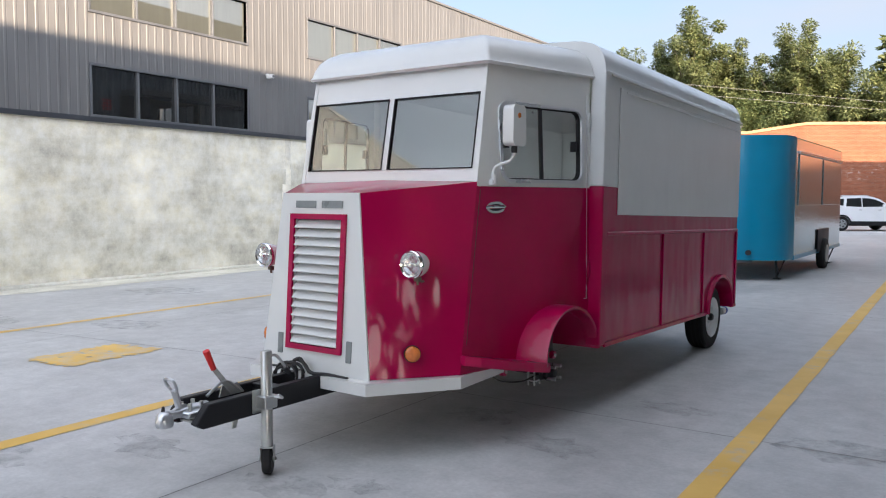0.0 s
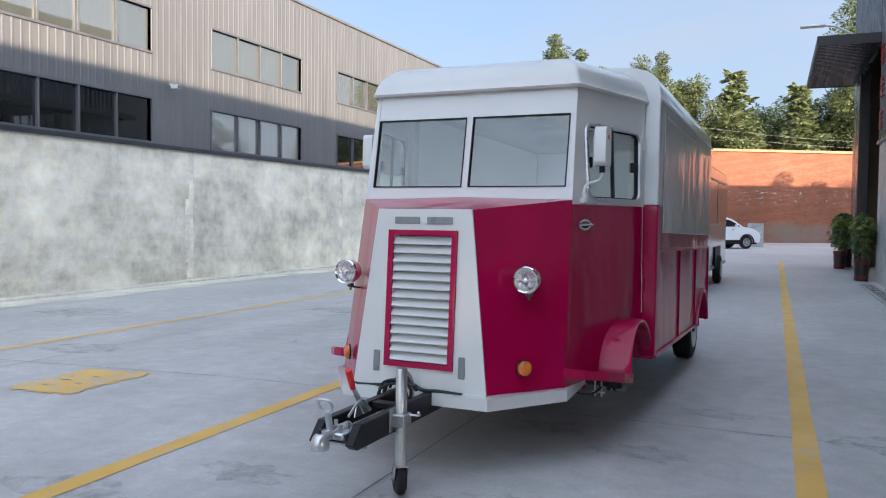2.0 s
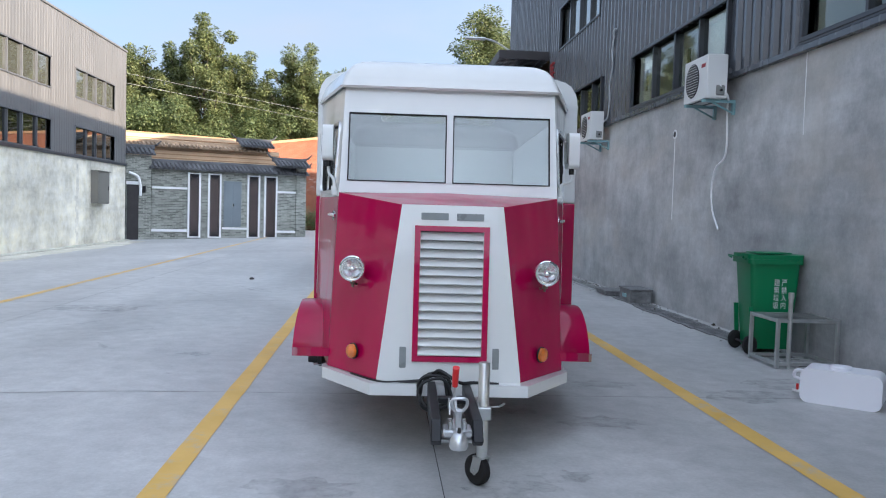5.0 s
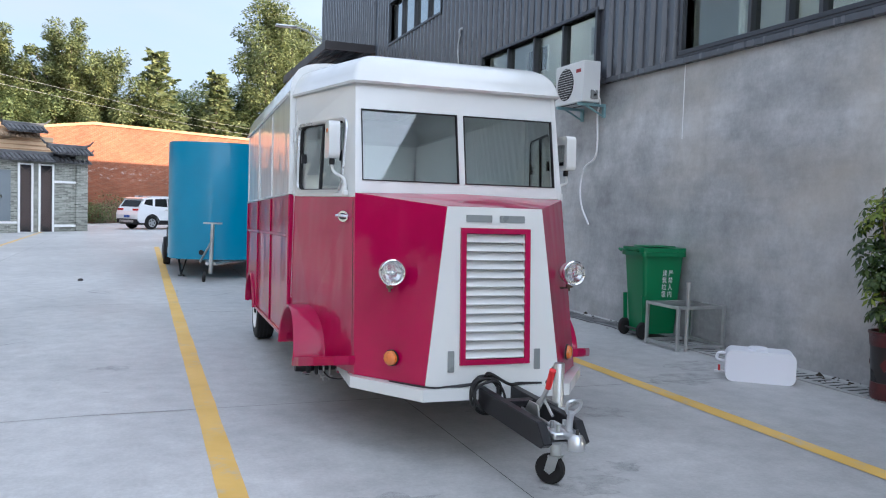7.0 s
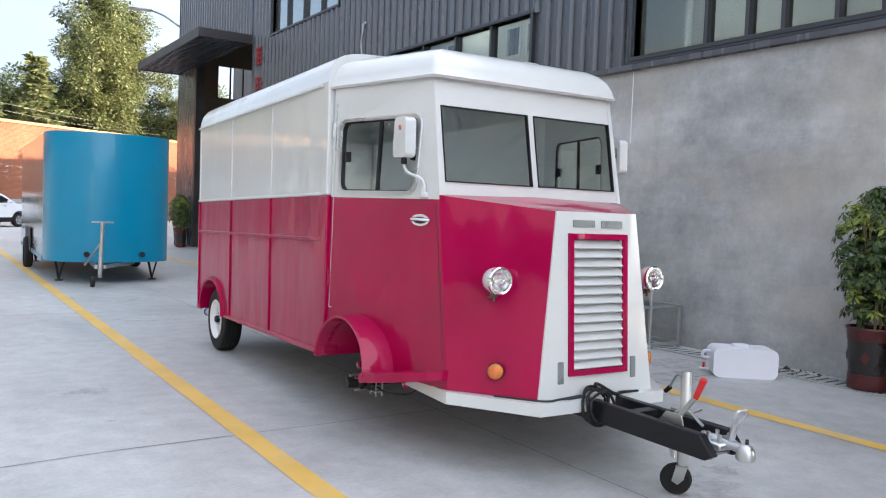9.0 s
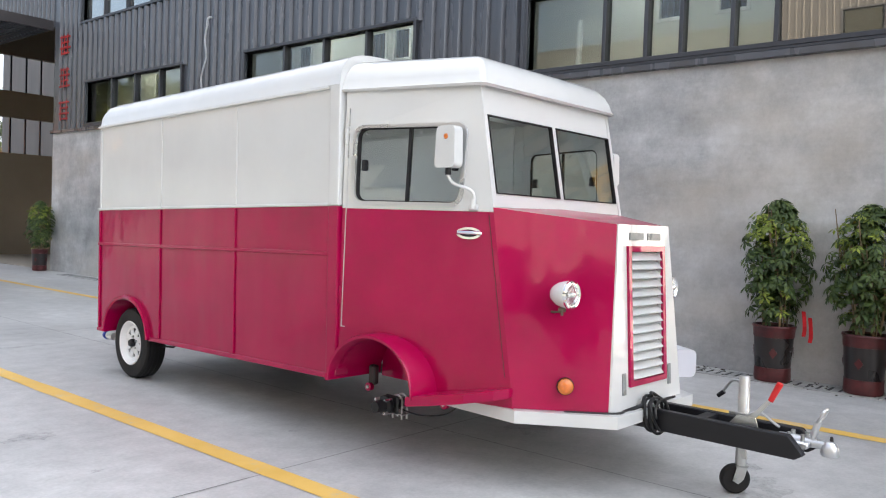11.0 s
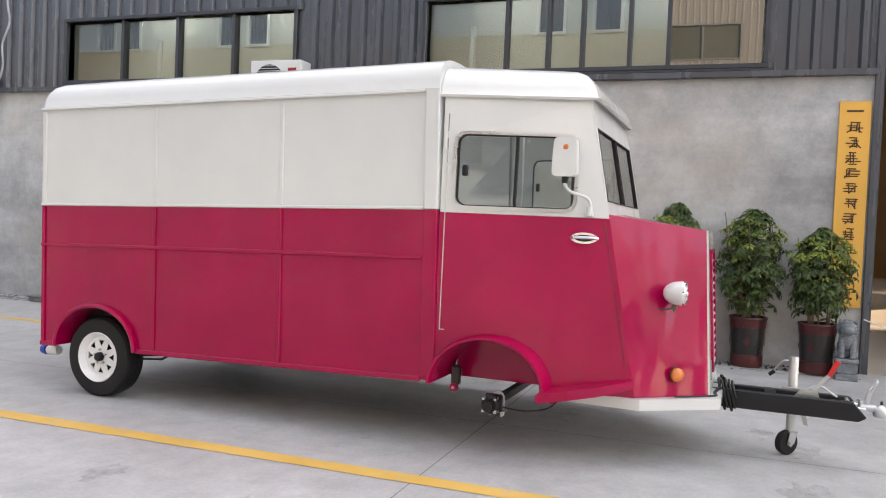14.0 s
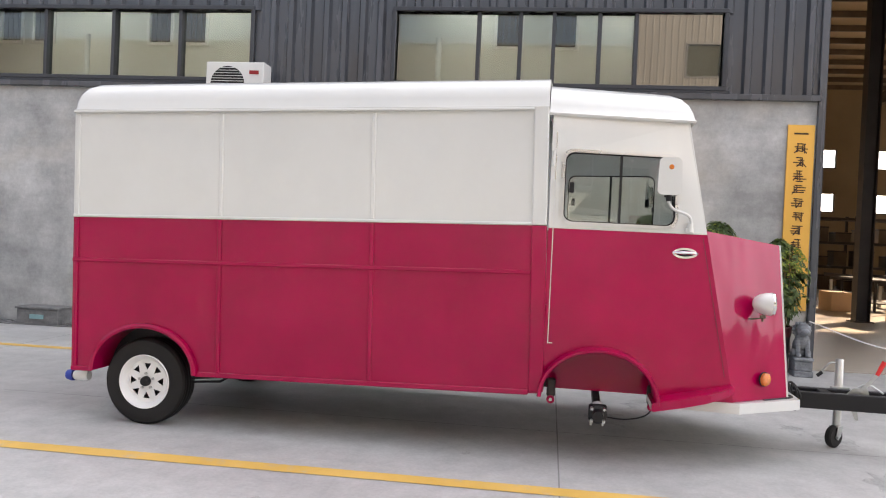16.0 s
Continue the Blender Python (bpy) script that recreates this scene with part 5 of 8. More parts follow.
    bm = plate(bmesh.new(), [(rake(1.56), 1.56), (V0 - 0.004, 1.56), (V0 - 0.004, EAVE), (rake(EAVE), EAVE)], [rounded(wv0, wv1, wz0, wz1, 0.06)], cabp, 0.03)
    part("cab_upper_side", bm, M["white"], TR, "white upper cab side")
    wdw = new("side_window")
    wdw.parent = TR
    wdw["label"] = "two-pane sliding side window with an aluminium frame"
    bm = plate(bmesh.new(), rounded(wv0 - 0.02, wv1 + 0.02, wz0 - 0.02, wz1 + 0.02, 0.076), [rounded(wv0 + 0.002, wv1 - 0.002, wz0 + 0.002, wz1 - 0.002, 0.058)], lambda p, q, d, s=s: Vector((s * (cab_u(p, q) + 0.012 - d), p, q)), 0.02)
    part("frame", bm, M["alu"], wdw)
    bm = plate(bmesh.new(), rounded(wv0, wv1, wz0, wz1, 0.06), [rounded(wv0 + 0.009, wv1 - 0.009, wz0 + 0.009, wz1 - 0.009, 0.053)], lambda p, q, d, s=s: Vector((s * (cab_u(p, q) - 0.004 - d), p, q)), 0.025)
    part("gasket", bm, M["rubber"], wdw)
    vm = (wv0 + wv1) / 2
    for k, (a, c) in enumerate(((wv0 + 0.012, vm + 0.012), (vm - 0.012, wv1 - 0.012))):
        q0, q1 = wz0 + 0.012, wz1 - 0.012
        bm = plate(bmesh.new(), [(a, q0), (c, q0), (c, q1), (a, q1)], [], lambda p, q, d, s=s, k=k: Vector((s * (cab_u(p, q) - 0.014 - 0.008 * k - d), p, q)), 0.003)
        ob = part("pane", bm, M["car_glass"], wdw)
        ob.visible_shadow = False
    bm = plate(bmesh.new(), [(vm - 0.008, wz0), (vm + 0.008, wz0), (vm + 0.008, wz1), (vm - 0.008, wz1)], [], lambda p, q, d, s=s: Vector((s * (cab_u(p, q) - 0.006 - d), p, q)), 0.02)
    part("mullion", bm, M["black"], wdw)
    for v in (wv1 - 0.05, wv0 + 0.06):
        u = cab_u(v, 1.83)
        part("latch", boxed(*sorted((s * (u - 0.036), s * (u + 0.002))), v - 0.016, v + 0.016, 1.80, 1.87, 0.005), M["black"], wdw)
    for v, z in ((wv0 + 0.09, wz1 - 0.035), (wv1 - 0.06, wz1 - 0.035), (wv0 + 0.3, wz1 - 0.035)):
        u = cab_u(v, z)
        part("screw", rod(bmesh.new(), (s * (u - 0.014), v, z), (s * (u - 0.009), v, z), 0.009, 0.009, 8), M["alu"], wdw)
    # door gap, hinge and handle
    bm = plate(bmesh.new(), [(1.612, 0.80), (1.618, 0.80), (1.618, 2.2), (1.612, 2.2)], [], lambda p, q, d, s=s: Vector((s * (cab_u(p, q) + 0.003 - d), p, q)), 0.004)
    part("door_gap", bm, M["alu"], TR)
    bm = plate(bmesh.new(), [(1.585, 0.795), (1.618, 0.795), (1.618, 0.80), (1.585, 0.80)], [], lambda p, q, d, s=s: Vector((s * (cab_u(p, q) + 0.003 - d), p, q)), 0.004)
    part("door_gap", bm, M["alu"], TR)
    bm = bmesh.new()
    fr = [(rake(z) + 0.03 + 0.0 * z, z) for z in (0.62, 0.9, 1.2, 1.54)]
    lp = fr + [(v + 0.004, z) for v, z in reversed(fr)]
    plate(bm, lp, [], lambda p, q, d, s=s: Vector((s * (cab_u(p, q) + 0.0015 - d), p, q)), 0.003)
    part("door_gap", bm, M["pot_red"], TR)
    for z in (2.02, 1.0):
        u = cab_u(1.63, z) + 0.004
        part("hinge", rod(bmesh.new(), (s * u, 1.632, z - 0.05), (s * u, 1.632, z + 0.05), 0.012, 0.012, 10), M["white"] if z > BELT else M["red"], TR, "", True)
    hu = cab_u(0.74, 1.43)
    hd = new("door_handle")
    hd.parent = TR
    hd["label"] = "oval chrome door handle"
    slope = math.degrees(math.atan2(0.965 - 0.75, V0 - 0.6))
    hd.matrix_basis = pose(s * hu, 0.74, 1.43, 0, 0, -s * slope)
    bm = bmesh.new()
    plate(bm, [(0.085 * math.cos(t * math.pi / 12), 0.036 * math.sin(t * math.pi / 12)) for t in range(24)], [], lambda p, q, d, s=s: Vector((s * (0.006 - d), p, q)), 0.008)
    part("escutcheon", bm, M["chrome"], hd, "", True)
    bm = bmesh.new()
    plate(bm, [(0.062 * math.cos(t * math.pi / 10), 0.022 * math.sin(t * math.pi / 10)) for t in range(20)], [], lambda p, q, d, s=s: Vector((s * (0.008 - d), p, q)), 0.003)
    part("recess", bm, M["black"], hd)
    bm = bmesh.new()
    tube(bm, curve_pts([(s * 0.004, 0.08, 0), (s * 0.03, 0.05, 0.004), (s * 0.034, 0, 0.005), (s * 0.03, -0.05, 0.004), (s * 0.004, -0.085, 0)], 4), 0.011, 8)
    part("pull", bm, M["chrome"], hd, "", True)
    # swept front mudguard with its step
    c0, z0, a0, b0 = F_ARCH
    bm = bmesh.new()
    prev = None
    for k in range(29):
        t = math.pi * k / 28
        cs, sn = -math.cos(t), math.sin(t)
        v = c0 + a0 * cs
        zz = z0 + b0 * sn
        inner = cab_u(min(v, V0), zz) - 0.012
        ou = 1.070 - 0.018 * sn
        ring = [bm.verts.new((s * u, c0 + (a0 + r) * cs, z0 + (b0 + r) * sn)) for u, r in ((0.60, 0.0), (ou - 0.008, 0.0), (ou, 0.006), (ou + 0.004, 0.022), (ou - 0.014, 0.028), (inner, 0.03), (0.60, 0.012))]
        if prev:
            for j in range(7):
                bm.faces.new((prev[j], prev[(j + 1) % 7], ring[(j + 1) % 7], ring[j]))
        else:
            bm.faces.new(ring)
        prev = ring
    bm.faces.new(prev[::-1])
    mg = part("mudguard", bm, M["red"], TR, "crimson swept mudguard over the empty front axle", True)
    bm = bmesh.new()
    lo = [(s * 0.70, 0.935), (s * 1.072, 0.935), (s * 1.055, 0.75), (s * 0.99, 0.56), (s * 0.885, 0.43), (s * 0.80, 0.385), (s * 0.70, 0.40)]
    zf = lambda v: 0.57 - (v - 0.385) * 0.19
    a = [bm.verts.new((u, v, zf(v) - 0.058)) for u, v in lo]
    c = [bm.verts.new((u, v, zf(v))) for u, v in lo]
    bm.faces.new(a)
    bm.faces.new(c[::-1])
    for k in range(len(a)):
        bm.faces.new((a[k], a[(k + 1) % 7], c[(k + 1) % 7], c[k]))
    bmesh.ops.bevel(bm, geom=[e for e in bm.edges if abs(e.verts[0].co.z - e.verts[1].co.z) < 0.03], offset=0.008, segments=2, affect="EDGES")
    part("step", bm, M["red"], mg)
    part("wheel_well", boxed(*sorted((s * 0.59, s * 0.605)), 0.83, 1.62, 0.432, 0.80), M["red"], TR)
    # red flank between nose and cab
    A0, A1 = Vector((s * 0.43, -0.045, 0.455)), Vector((s * 0.303, 0.0243, 1.512))
    B0, B1 = Vector((s * 0.768, rake(0.455), 0.455)), Vector((s * 0.7395, rake(1.585), 1.585))
    bm = bmesh.new()
    n_ = 26
    grid = [[A0.lerp(A1, j / n_).lerp(B0.lerp(B1, j / n_), i / n_) for i in range(n_ + 1)] for j in range(n_ + 1)]
    nrm = (B0 - A0).cross(A1 - A0).normalized() * (1 if s > 0 else -1)
    if nrm.y > 0:
        nrm = -nrm
    # thin sheet: it bellies and dents a little between its edges
    for j, r in enumerate(grid):
        for i, p in enumerate(r):
            a, c = i / n_, j / n_
            hold = min(1.0, 6 * a, 6 * (1 - a), 6 * c, 6 * (1 - c))
            dent = 0.5 * math.sin(7.1 * a + 5.3 * c * s) + 0.6 * math.sin(9.7 * c - 3.9 * a + 1.0) + 0.5 * math.sin(13 * a * c + 6 * c)
            r[i] = p + nrm * 0.0016 * hold * dent
    fr = [[bm.verts.new(p) for p in r] for r in grid]
    bk = [[bm.verts.new(p - nrm * 0.015) for p in r] for r in grid]
    for j in range(n_):
        for i in range(n_):
            bm.faces.new((fr[j][i], fr[j][i + 1], fr[j + 1][i + 1], fr[j + 1][i]))
            bm.faces.new((bk[j][i], bk[j + 1][i], bk[j + 1][i + 1], bk[j][i + 1]))
    part("flank_panel", bm, M["red"], TR, "crimson flank panel beside the nose", True)
    # headlamp on its bracket
    hl = new("headlamp")
    hl.parent = TR
    hl["label"] = "round bracket-mounted headlamp with white shell"
    hl.matrix_basis = pose(s * 0.605, 0.125, 1.11)
    hl.scale = (0.86, 0.86, 0.86)
    part("shell", lathe(bmesh.new(), [(0.088, 0.0), (0.092, 0.012), (0.09, 0.03), (0.086, 0.06), (0.075, 0.10), (0.052, 0.135), (0.02, 0.152)], 28, "Y"), M["white"], hl, "", True)
    part("rim", lathe(bmesh.new(), [(0.078, -0.004), (0.086, -0.012), (0.094, -0.004), (0.094, 0.012), (0.088, 0.014), (0.078, 0.0)], 28, "Y"), M["chrome"], hl, "", True)
    part("lens", lathe(bmesh.new(), [(0.006, -0.018), (0.03, -0.016), (0.06, -0.01), (0.079, -0.002), (0.079, 0.002)], 28, "Y"), M["lens"], hl, "", True)
    part("bulb", lathe(bmesh.new(), [(0.004, -0.026), (0.014, -0.024), (0.018, -0.017)], 14, "Y"), M["chrome"], hl, "", True)
    bm = bmesh.new()
    tube(bm, [(0, 0.07, -0.085), (0, 0.08, -0.115), (-s * 0.02, 0.14, -0.125), (-s * 0.04, 0.24, -0.125)], 0.007, 8)
    box(bm, -0.02, 0.02, 0.05, 0.09, -0.115, -0.088, 0.004)
    rod(bm, (0, 0.07, -0.14), (0, 0.07, -0.11), 0.009, 0.009, 6)
    part("bracket", bm, M["hall_steel"], hl, "dark lamp bracket", True)
    # amber lamp
    al = new("turn_lamp")
    al.parent = TR
    al["label"] = "round amber turn lamp"
    al.matrix_basis = pose(s * 0.592, 0.152, 0.595, 0, 0, s * 50.5)
    part("lens", lathe(bmesh.new(), [(0.012, -0.034), (0.034, -0.03), (0.044, -0.02), (0.046, 0.0)], 20, "Y"), M["amber"], al, "", True)
    part("base", lathe(bmesh.new(), [(0.05, -0.004), (0.05, 0.006)], 20, "Y"), M["rubber"], al)
    # mirror on a bent arm
    mi = new("wing_mirror")
    mi.parent = TR
    mi["label"] = "white wing mirror on a bent tube arm"
    bm = bmesh.new()
    mc = Vector((0.873, 0.806, 1.928)) if s > 0 else Vector((-0.842, 0.868, 1.936))
    plate(bm, rounded(-0.076, 0.076, -0.124, 0.124, 0.034, 6), [], lambda p, q, d, mc=mc, s=s: mc + Vector((s * (0.038 - d), p * (1 - 0.06 * q / 0.124), q)), 0.074)
    bmesh.ops.bevel(bm, geom=[e for e in bm.edges if len(e.link_faces) == 2 and e.calc_face_angle(0) > 1.2], offset=0.028, segments=4, affect="EDGES")
    part("shell", bm, M["white"], mi, "", True)
    part("glass", boxed(*sorted((mc.x - s * 0.045, mc.x - s * 0.048)), mc.y - 0.055, mc.y + 0.055, mc.z - 0.09, mc.z + 0.06, 0.001), M["chrome"], mi)
    part("reflector", lathe(bmesh.new(), [(0.017, 0.0), (0.014, s * 0.005)], 14, "X", (mc.x + s * 0.038, mc.y - 0.006, mc.z + 0.06)), M["amber"], mi)
    bm = bmesh.new()
    tube(bm, curve_pts([mc + Vector((0, 0, -0.11)), mc + Vector((0, 0.0, -0.165)), mc + Vector((-s * 0.01, -0.035, -0.215)), Vector((s * 0.80, 0.745, 1.69)), Vector((s * 0.785, 0.715, 1.66)), Vector((s * 0.782, 0.705, 1.60))], 6), 0.010, 8)
    rod(bm, (s * 0.785, 0.715, 1.575), (s * 0.785, 0.715, 1.63), 0.02, 0.02, 10)
    part("arm", bm, M["white"], mi, "", True)
    part("joint", lathe(bmesh.new(), [(0.018, -0.02), (0.02, 0), (0.018, 0.025)], 10, "Z", mc + Vector((0, 0, -0.145))), M["black"], mi, "", True)
    part("foot", boxed(*sorted((s * 0.758, s * 0.795)), 0.69, 0.745, 1.565, 1.60, 0.006), M["white"], mi)

# windscreen frame, screen, dash hood
ws = lambda p, q, d: Vector((p, rake(q) + 0.004 + d, q))
bm = plate(bmesh.new(), [(-0.74, 1.59), (0.74, 1.59), (0.724, EAVE), (-0.724, EAVE)], [[(-0.69, 1.668), (-0.022, 1.668), (-0.022, 2.138), (-0.69, 2.138)], [(0.022, 1.668), (0.69, 1.668), (0.69, 2.138), (0.022, 2.138)]], ws, 0.03)
part("windscreen_frame", bm, M["white"], TR, "white windscreen surround")
for a, c in ((-0.69, -0.022), (0.022, 0.69)):
    wsn = new("windscreen")
    wsn.parent = TR
    wsn["label"] = "dark-edged flat windscreen pane"
    bm = plate(bmesh.new(), [(a, 1.668), (c, 1.668), (c, 2.138), (a, 2.138)], [[(a + 0.007, 1.675), (c - 0.007, 1.675), (c - 0.007, 2.131), (a + 0.007, 2.131)]], lambda p, q, d: Vector((p, rake(q) - 0.002 + d, q)), 0.028)
    part("gasket", bm, M["rubber"], wsn)
    bm = plate(bmesh.new(), [(a + 0.006, 1.674), (c - 0.006, 1.674), (c - 0.006, 2.132), (a + 0.006, 2.132)], [], lambda p, q, d: Vector((p, rake(q) + 0.012 + d, q)), 0.004)
    ob = part("pane", bm, M["screen_glass"], wsn)
    ob.visible_shadow = False
bm = bmesh.new()
slab(bm, [(-0.303, 0.0243, 1.512), (0.303, 0.0243, 1.512), (0.7395, rake(1.585), 1.585), (0, rake(1.6) + 0.004, 1.602), (-0.7395, rake(1.585), 1.585)], (0, 0.01, -0.02))
part("bonnet", bm, M["red"], TR, "crimson sloping bonnet")
nose = lambda p, q, d: Vector((p, -0.049 + 0.0656 * (q - 0.455) + d, q))
bm = plate(bmesh.new(), [(-0.437, 0.45), (0.437, 0.45), (0.308, 1.515), (-0.308, 1.515)], [[(-0.19, 0.605), (0.19, 0.605), (0.19, 1.36), (-0.19, 1.36)]], nose, 0.02)
nz = part("nose_panel", bm, M["white"], TR, "white tapering nose panel")
bm = plate(bmesh.new(), [(-0.226, 0.575), (0.226, 0.575), (0.226, 1.39), (-0.226, 1.39)], [[(-0.192, 0.607), (0.192, 0.607), (0.192, 1.358), (-0.192, 1.358)]], lambda p, q, d: nose(p, q, d - 0.016), 0.022)
gr = part("grille", bm, M["red"], TR, "crimson grille frame with white louvres")
part("grille_back", plate(bmesh.new(), [(-0.19, 0.605), (0.19, 0.605), (0.19, 1.36), (-0.19, 1.36)], [], lambda p, q, d: nose(p, q, d + 0.05), 0.004), M["black"], gr)
lv = bmesh.new()
slab(lv, [(-0.19, -0.012, -0.023), (-0.19, 0.034, 0.020), (-0.19, 0.030, 0.026), (-0.19, -0.015, -0.018)], (0.38, 0, 0))
louvre = mesh_of(lv, "louvre", M["white"])
for k in range(14):
    z = 0.635 + 0.0532 * k
    share("louvre", louvre, gr, pose(0, -0.049 + 0.0656 * (z - 0.455), z))
for a, c, z0, z1 in ((-0.19, -0.025, 1.425, 1.468), (0.025, 0.19, 1.425, 1.468), (-0.30, -0.26, 0.535, 0.66), (0.26, 0.30, 0.535, 0.66)):
    part("reflector", plate(bmesh.new(), rounded(a, c, z0, z1, 0.004, 2), [], lambda p, q, d: nose(p, q, d - 0.006), 0.008), M["plastic_grey"], nz)


def roof_shell(levels, outline, name, label):
    """A coachbuilt roof: outlines drawn in step by step as they rise."""
    bm = bmesh.new()
    rings = [[bm.verts.new((u, v, z)) for u, v in outline(d)] for d, z in levels]
    for a, c in zip(rings, rings[1:]):
        for k in range(len(a)):
            bm.faces.new((a[k], a[(k + 1) % len(a)], c[(k + 1) % len(a)], c[k]))
    shell = part(name, bm, M["white"], TR, label, True)
    # clear top pane is an addition that brightens the trailer's interior
    top = [v.co.copy() for v in shell.data.vertices[-len(outline(0)):]]
    part("roof_light", slab(bmesh.new(), [(p.x, p.y, p.z - 0.002) for p in top], (0, 0, 0.005)), M["acrylic"], shell, "clear acrylic pane added to let daylight into the trailer").visible_shadow = False
    return shell


def bowed(pts, r):
    """Round the corners of an outline."""
    out = []
    for k, p in enumerate(pts):
        p, a, c = Vector(p), Vector(pts[k - 1]), Vector(pts[(k + 1) % len(pts)])
        if r[k] <= 0:
            out.append((p.x, p.y))
            continue
        p0, p1 = p + (a - p).normalized() * r[k], p + (c - p).normalized() * r[k]
        for i in range(5):
            t = i / 4
            q = p0 * (1 - t) ** 2 + p * 2 * t * (1 - t) + p1 * t * t
            out.append((q.x, q.y))
    return out


def cab_plan(d):
    f, w0, w1 = 0.705 + d * 1.15, 0.742 - d * 0.95, 0.995 - d * 0.95
    return bowed([(-w0, f), (w0, f), (w1, V0 + 0.02), (-w1, V0 + 0.02)], [0.03, 0.03, 0, 0])


def body_plan(d):
    w, e = HW + 0.012 - d, V1 + 0.012 - d
    return bowed([(-w, V0 - 0.03), (w, V0 - 0.03), (w, e), (-w, e)], [0, 0, 0.07, 0.07])


roof_shell([(0.0, 2.305), (-0.01, 2.32), (0.0, 2.332), (0.012, 2.378), (0.035, 2.43), (0.075, 2.478), (0.13, 2.51), (0.2, 2.53), (0.26, 2.538), (0.30, 2.541)], cab_plan, "cab_roof", "white rounded cab roof with a clear pane added for interior light")
roof_shell([(0.0, 2.30), (-0.006, 2.315), (0.0, 2.327), (0.006, 2.378), (0.022, 2.425), (0.055, 2.477), (0.105, 2.508), (0.18, 2.529), (0.26, 2.538), (0.4, 2.544)], body_plan, "body_roof", "white rounded body roof with a clear pane added for interior light")
for s in (1, -1):
    part("drip_rail", boxed(*sorted((s * (HW + 0.004), s * (HW + 0.024))), V0 + 0.07, V1, 2.292, 2.31, 0.004), M["white"], TR)

# tail, floor, chassis
tail = lambda p, q, d: Vector((p, V1 + 0.002 - d, q))
part("rear_panel", plate(bmesh.new(), [(-HW + 0.002, 0.43), (HW - 0.002, 0.43), (HW - 0.002, BELT), (-HW + 0.002, BELT)], [], tail, 0.03), M["red"], TR, "crimson lower tail panel")
part("rear_panel", plate(bmesh.new(), [(-HW + 0.002, BELT + 0.001), (HW - 0.002, BELT + 0.001), (HW - 0.002, EAVE), (-HW + 0.002, EAVE)], [], tail, 0.03), M["white"], TR, "white upper tail panel")
part("rear_lining", boxed(-0.965, 0.965, V1 - 0.06, V1 - 0.04, 0.80, 2.28), M["inner_white"], TR)
bm = bmesh.new()
box(bm, -0.56, 0.56, 0.30, V1 - 0.03, 0.50, 0.53)
for s in (1, -1):
    box(bm, *sorted((s * 0.586, s * 0.97)), 1.70, 4.04, 0.50, 0.53)
part("floor_panel", bm, M["alu"], TR)
for s in (1, -1):
    bm = plate(bmesh.new(), [(0.62, 0.86), (1.64, 0.86), (1.64, 1.595), (0.62, 1.595)], [], lambda p, q, d, s=s: Vector((s * (cab_u(p, q) - 0.034 - d), p, q)), 0.01)
    part("door_lining", bm, M["inner_white"], TR)
part("dashboard", boxed(-0.72, 0.72, 0.68, 0.92, 1.38, 1.58, 0.02), M["inner_white"], TR)
for s in (1, -1):
    part("chassis_rail", boxed(*sorted((s * 0.42, s * 0.48)), 0.05, V1 - 0.05, 0.41, 0.498), M["black"], TR)
for v in (0.6, 2.2, 3.0, 3.8, 4.9):
    part("cross_member", boxed(-0.419, 0.419, v - 0.025, v + 0.025, 0.42, 0.498), M["black"], TR)

# white front bumper tray
plan = [(-0.77, 0.88), (-0.80, 0.345), (-0.472, -0.118), (0.472, -0.118), (0.80, 0.345), (0.77, 0.88)]
inn = [(-0.70, 0.88), (-0.70, 0.36), (-0.42, -0.035), (0.42, -0.035), (0.70, 0.36), (0.70, 0.88)]
bm = bmesh.new()
for k in range(5):
    q = [plan[k], plan[k + 1], inn[k + 1], inn[k]]
    slab(bm, [(u, v, 0.382) for u, v in q], (0, 0, 0.07))
part("front_bumper", bm, M["white"], TR, "white angular front bumper")
bm = bmesh.new()
slab(bm, [(u, v, 0.40) for u, v in inn], (0, 0, 0.02))
part("bumper_tray", bm, M["white"], TR)

# rear trailing arms
for s in (1, -1):
    bm = bmesh.new()
    tube(bm, [(s * 0.84, 4.40, 0.33), (s * 0.84, 4.05, 0.37), (s * 0.84, 3.78, 0.405)], 0.018, 8)
    tube(bm, [(s * 0.84, 4.40, 0.30), (s * 0.84, 3.98, 0.335), (s * 0.84, 3.86, 0.405)], 0.010, 6)
    part("trailing_arm", bm, M["black"], TR, "", True)

